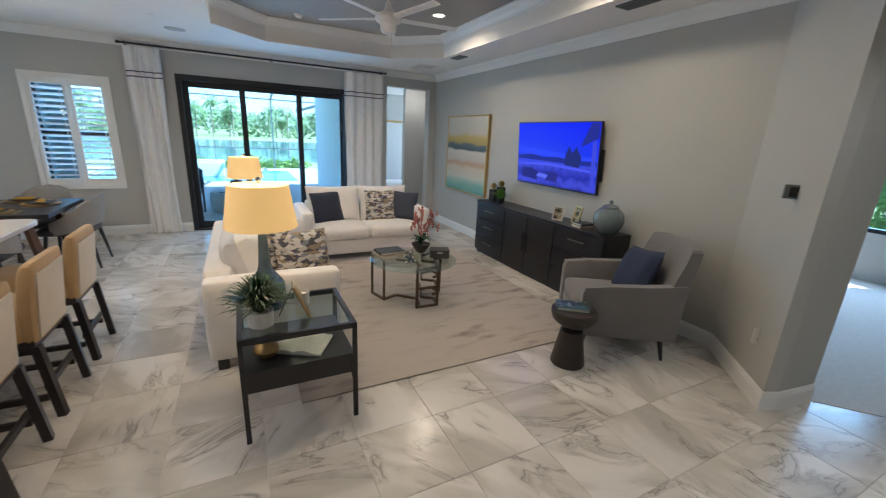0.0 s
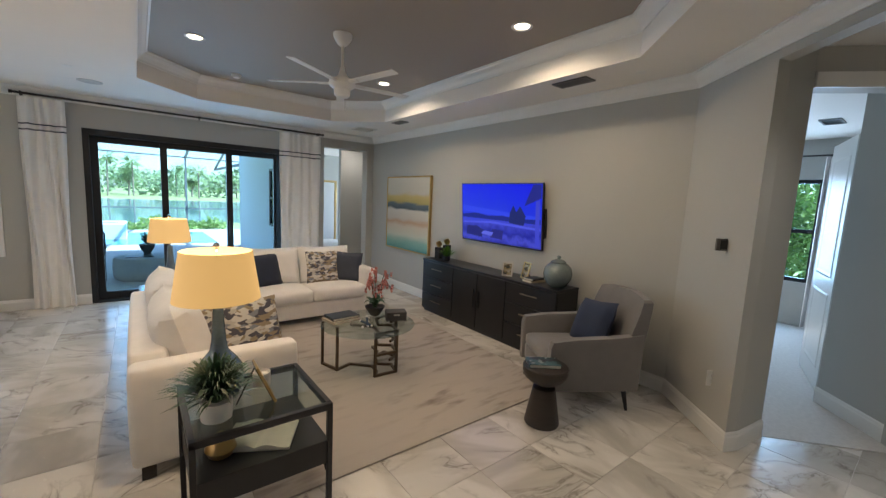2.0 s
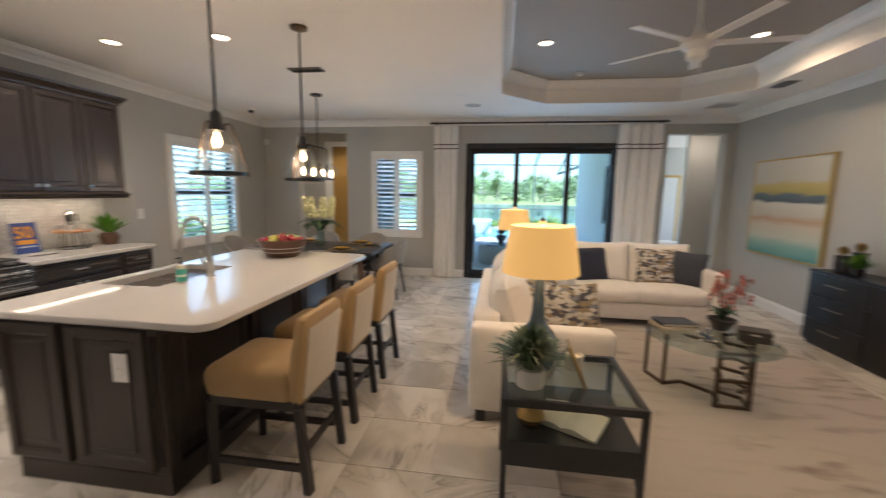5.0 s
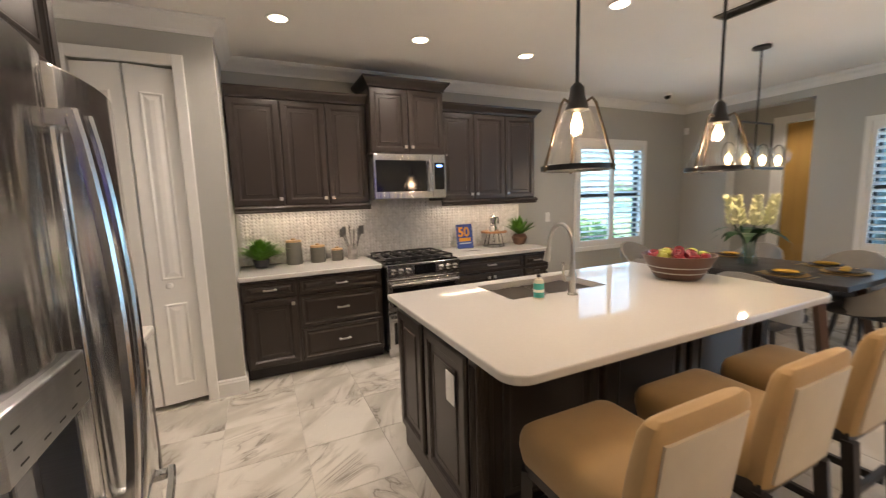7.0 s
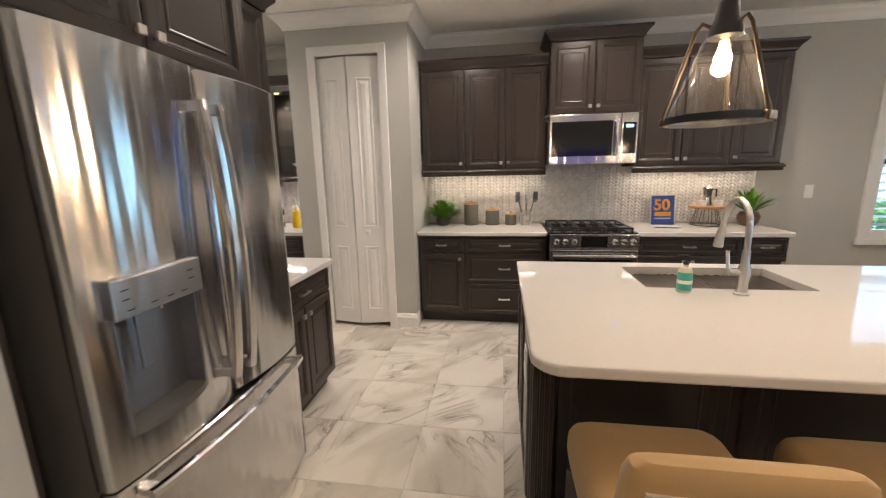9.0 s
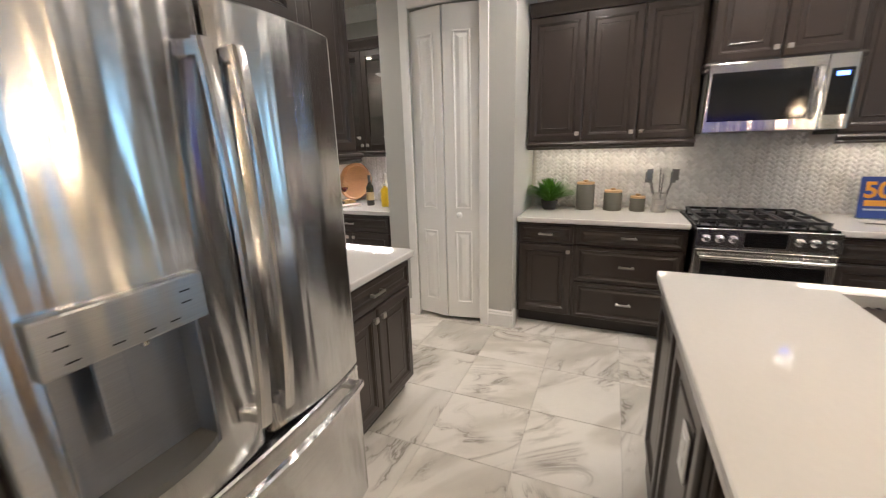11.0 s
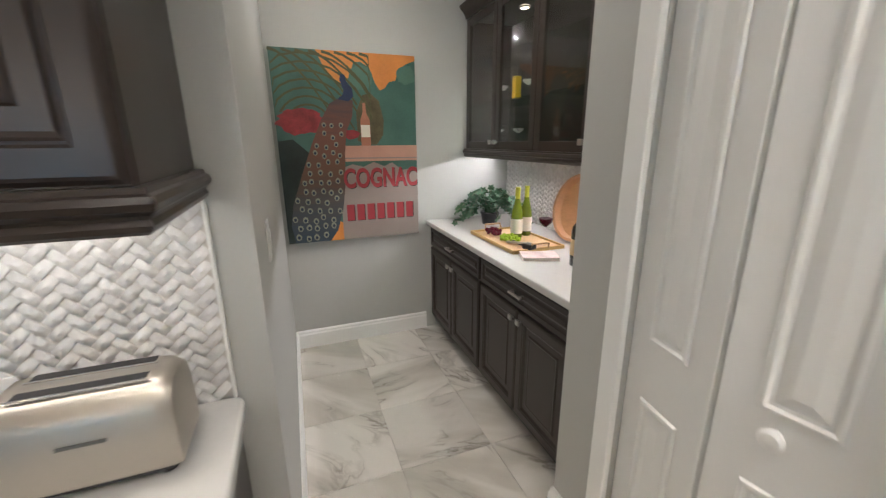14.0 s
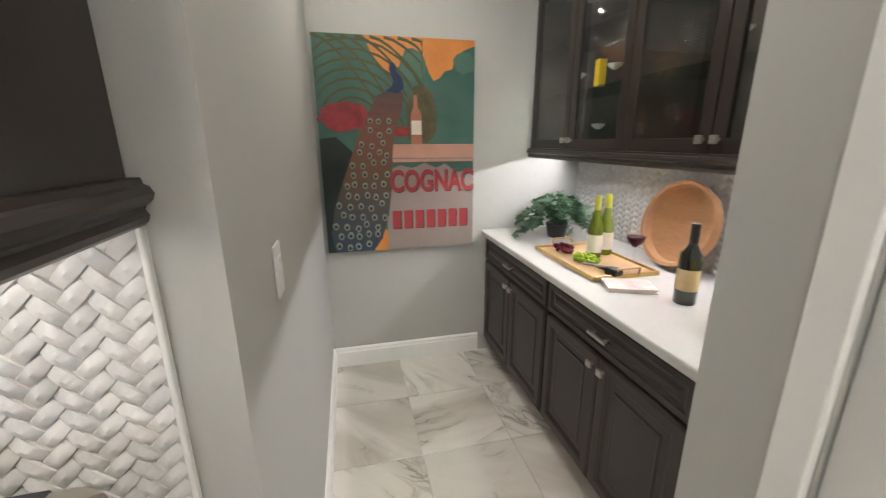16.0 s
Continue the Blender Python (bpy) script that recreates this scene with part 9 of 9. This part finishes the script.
# stemware behind the glass doors
for k, (y, lvl) in enumerate(((-1.80, 0), (-1.66, 0), (-1.52, 0), (-1.38, 0), (-1.25, 0), (-0.92, 0), (-0.78, 0), (-0.62, 0), (-0.46, 0), (-0.34, 0), (-1.75, 1), (-1.58, 1), (-1.42, 1), (-0.90, 1), (-0.72, 1), (-0.54, 1), (-0.38, 1), (-0.85, 2), (-0.5, 2), (-1.5, 2))):
    z = 1.46 + (0.018, 0.90 * 0.34 + 0.009, 0.90 * 0.66 + 0.009)[lvl]
    goblet(-4.23 + 0.05 * (k % 2), y, z, "clear stemmed glass inside the glazed cabinet", 0.18, 0.045)
    solo("glass_beads", lathe([(0.012, 0.092), (0.036, 0.112), (0.038, 0.12), (0.0, 0.124)], 16), CERAMIC, -4.23 + 0.05 * (k % 2), y, z, 0, "white beads filling a stemmed glass", "beads", "beads in stemware", "", True) if k % 2 == 0 else None
bk = thing("yellow_box", -4.13, -1.395, 1.46 + 0.316, 90, "bright yellow upright box inside the glazed cabinet", "box")
part("carton", box(-0.02, -0.02, 0, 0.02, 0.02, 0.13, 0.002), YELLOW, bk)
solo("decanter", lathe([(0.05, 0), (0.055, 0.01), (0.05, 0.14), (0.02, 0.19), (0.016, 0.25), (0.02, 0.255)], 20, None, None, False), GLASS, -4.27, -1.62, 1.46 + 0.316, 0, "clear glass decanter inside the cabinet", "decanter", "", "", True)
for y in (-1.52, -0.62):
    d = thing("cabinet_puck_light", -4.24, y, 1.46 + 0.90 - 0.02, 0, "small round lit puck light inside the cabinet", "puck light", "cabinet puck lights")
    part("ring", lathe([(0.034, 0), (0.034, -0.010), (0.026, -0.011)], 20, None, None, False), NICKEL, d, "", True)
    part("lens", lathe([(0.026, -0.009), (0.0, -0.010)], 18), GLOWDISC, d)
    lamp("puck_lamp", "SPOT", (-4.24, y, 1.46 + 0.86), 9, SOFT, 0.02, None, 110, 0.6)


# ---- carved marble mosaic behind the worktops ----
MW = 0.0238


def mosaic_chip(bm, m):
    """One rounded band, twice as long as it is wide; its ends dip under its neighbours."""
    n, half, w = 6, MW * 0.985, MW * 0.485
    lo, mid, hi = [], [], []
    for i in range(n + 1):
        t = i / n
        d = 0.0105 * math.sin(math.pi * t) ** 0.8
        pinch = 0.80 + 0.20 * math.sin(math.pi * t)
        for row, v, k in ((lo, -w, 0.5), (mid, 0, 1.0), (hi, w, 0.5)):
            row.append(bm.verts.new(m @ Vector((-half + 2 * half * t, -0.001 - d * k, v * pinch))))
    b = [bm.verts.new(m @ Vector(q)) for q in ((-half, 0, -w), (half, 0, -w), (half, 0, w), (-half, 0, w))]
    for i in range(n):
        bm.faces.new((lo[i], lo[i + 1], mid[i + 1], mid[i]))
        bm.faces.new((mid[i], mid[i + 1], hi[i + 1], hi[i]))
    bm.faces.new([b[0], b[1], *lo[::-1]])
    bm.faces.new([b[2], b[3], *hi])
    bm.faces.new((b[1], b[2], hi[-1], mid[-1], lo[-1]))
    bm.faces.new((b[3], b[0], lo[0], mid[0], hi[0]))


bm = bmesh.new()
mosaic_chip(bm, Matrix())
chip_mesh = bpy.data.meshes.new("mosaic_chip")
bm.normal_update()
bm.to_mesh(chip_mesh)
bm.free()
chip_mesh.materials.append(WEAVE)
chip_mesh.shade_smooth()
chip_mesh.set_sharp_from_angle(angle=radians(40))


def mosaic(name, x, y, z, rz, w, h, singles, keep=None, trim=True):
    """A splashback: local x along the wall, the room towards -y; bands in a diagonal basket weave."""
    s = thing(name, x, y, z, rz, "carved white marble mosaic splashback in a basket weave", "splashback", "", "structure")
    part("mortar", box(0, -0.004, 0, w, -0.0005, h), GROUT, s)
    if trim:
        part("edge_trim", box(w, -0.016, 0, w + 0.008, -0.0005, h, 0.002, None, 1), OUTLET, s)
    rest = bmesh.new()
    q = random.Random(6)
    span = int((w + h) / MW) + 4
    c = math.sqrt(0.5)
    for i in range(-span, span):
        for j in range(-span, span):
            k = (i - j) % 4
            if k not in (0, 3):
                continue
            u, v = ((i + 1) * MW, (j + 0.5) * MW) if k == 0 else ((i + 0.5) * MW, (j + 1) * MW)
            cx, cz = (u - v) * c + w / 2, (u + v) * c + h / 2
            if not (0.012 < cx < w - 0.008 and 0.0 < cz < h - 0.005) or (keep and not keep(cx, cz)):
                continue
            m = Matrix.Translation((cx, -0.003, cz)) @ Matrix.Rotation(radians(-45 if k == 0 else 45), 4, "Y")
            if singles:
                o = new("chip", chip_mesh)
                o.parent = s
                o.matrix_basis = m @ pose(0, q.uniform(-0.0006, 0.0006), 0, q.uniform(-2, 2), 0, q.uniform(-2, 2))
            else:
                mosaic_chip(rest, m)
    if not singles:
        tagged(part("chips", rest, WEAVE_RUN, s, "", True), "", "", "", "stuff")


WEAVE_RUN, wn, wl, wb_ = material("carved_marble_mosaic_run")
geo, mrng, hs = wn.new("ShaderNodeNewGeometry"), wn.new("ShaderNodeMapRange"), wn.new("ShaderNodeHueSaturation")
mrng.inputs[3].default_value, mrng.inputs[4].default_value = 0.86, 1.08
wl.new(geo.outputs["Random Per Island"], mrng.inputs[0])
wl.new(mrng.outputs[0], hs.inputs["Value"])
hs.inputs["Color"].default_value = (0.66, 0.65, 0.64, 1)
wl.new(hs.outputs[0], wb_.inputs["Base Color"])
wb_.inputs["Roughness"].default_value = 0.28
mosaic("splashback_nook", -1.835, -0.04, 0.921, 180, 0.732, 0.535, True)
mosaic("splashback_range", WEST, 0.975, 0.921, 90, 3.23, 0.60, False, lambda x, z: z < 0.50 or 1.22 < x < 1.97)
mosaic("splashback_bar", WEST, -1.975, 0.921, 90, 1.835, 0.535, False, None, False)


# ---- floor tiles, laid singly ----
STEP, TX, TY = 0.475, -2.155, 0.845
tile_bm = box(-STEP / 2 + 0.0015, -STEP / 2 + 0.0015, -0.008, STEP / 2 - 0.0015, STEP / 2 - 0.0015, 0.0, 0)
top_face = max(tile_bm.faces, key=lambda f: f.calc_center_median().z)
bmesh.ops.bevel(tile_bm, geom=list(top_face.edges), offset=0.0015, segments=1, affect="EDGES")
tile_mesh = bpy.data.meshes.new("floor_tile")
tile_bm.to_mesh(tile_mesh)
tile_bm.free()
tile_mesh.materials.append(TILE)
floor_ob = bpy.data.objects["floor"]
trnd = random.Random(11)
far_tiles = bmesh.new()
i0, i1 = math.floor((WEST - TX) / STEP), math.ceil((4.5 - TX) / STEP)
j0, j1 = math.floor((-3.0 - TY) / STEP), math.ceil((NORTH + 0.1 - TY) / STEP)
count = 0
for i in range(i0, i1):
    for j in range(j0, j1):
        cx, cy = TX + (i + 0.5) * STEP, TY + (j + 0.5) * STEP
        under_rug = 0.7 < cx < 2.8 and 2.5 < cy < 5.4
        inside = -4.2 < cy
        if cx + cy > 3.70 + 0.876 + 0.25 and cy < 1.0 and cx > 3.6:
            continue
        if cy < -2.0 and cx < -0.7:
            continue
        near = not under_rug and cy > -2.2 and (cx < 3.6) and not (-2.4 < cx < -0.8 and cy < 0.3)
        if near and count < 330:
            o = new("tile", tile_mesh)
            o.parent = floor_ob
            o.matrix_basis = pose(cx, cy, trnd.uniform(-0.0004, 0.0004), 0, 0, trnd.choice((0, 0, 0, 180, 180, 90)))
            count += 1
        else:
            box(cx - STEP / 2 + 0.0015, cy - STEP / 2 + 0.0015, -0.008, cx + STEP / 2 - 0.0015, cy + STEP / 2 - 0.0015, -0.0002, 0, far_tiles)
tagged(part("hidden_tiles", far_tiles, TILE, floor_ob), "further floor tiles", "", "", "stuff")
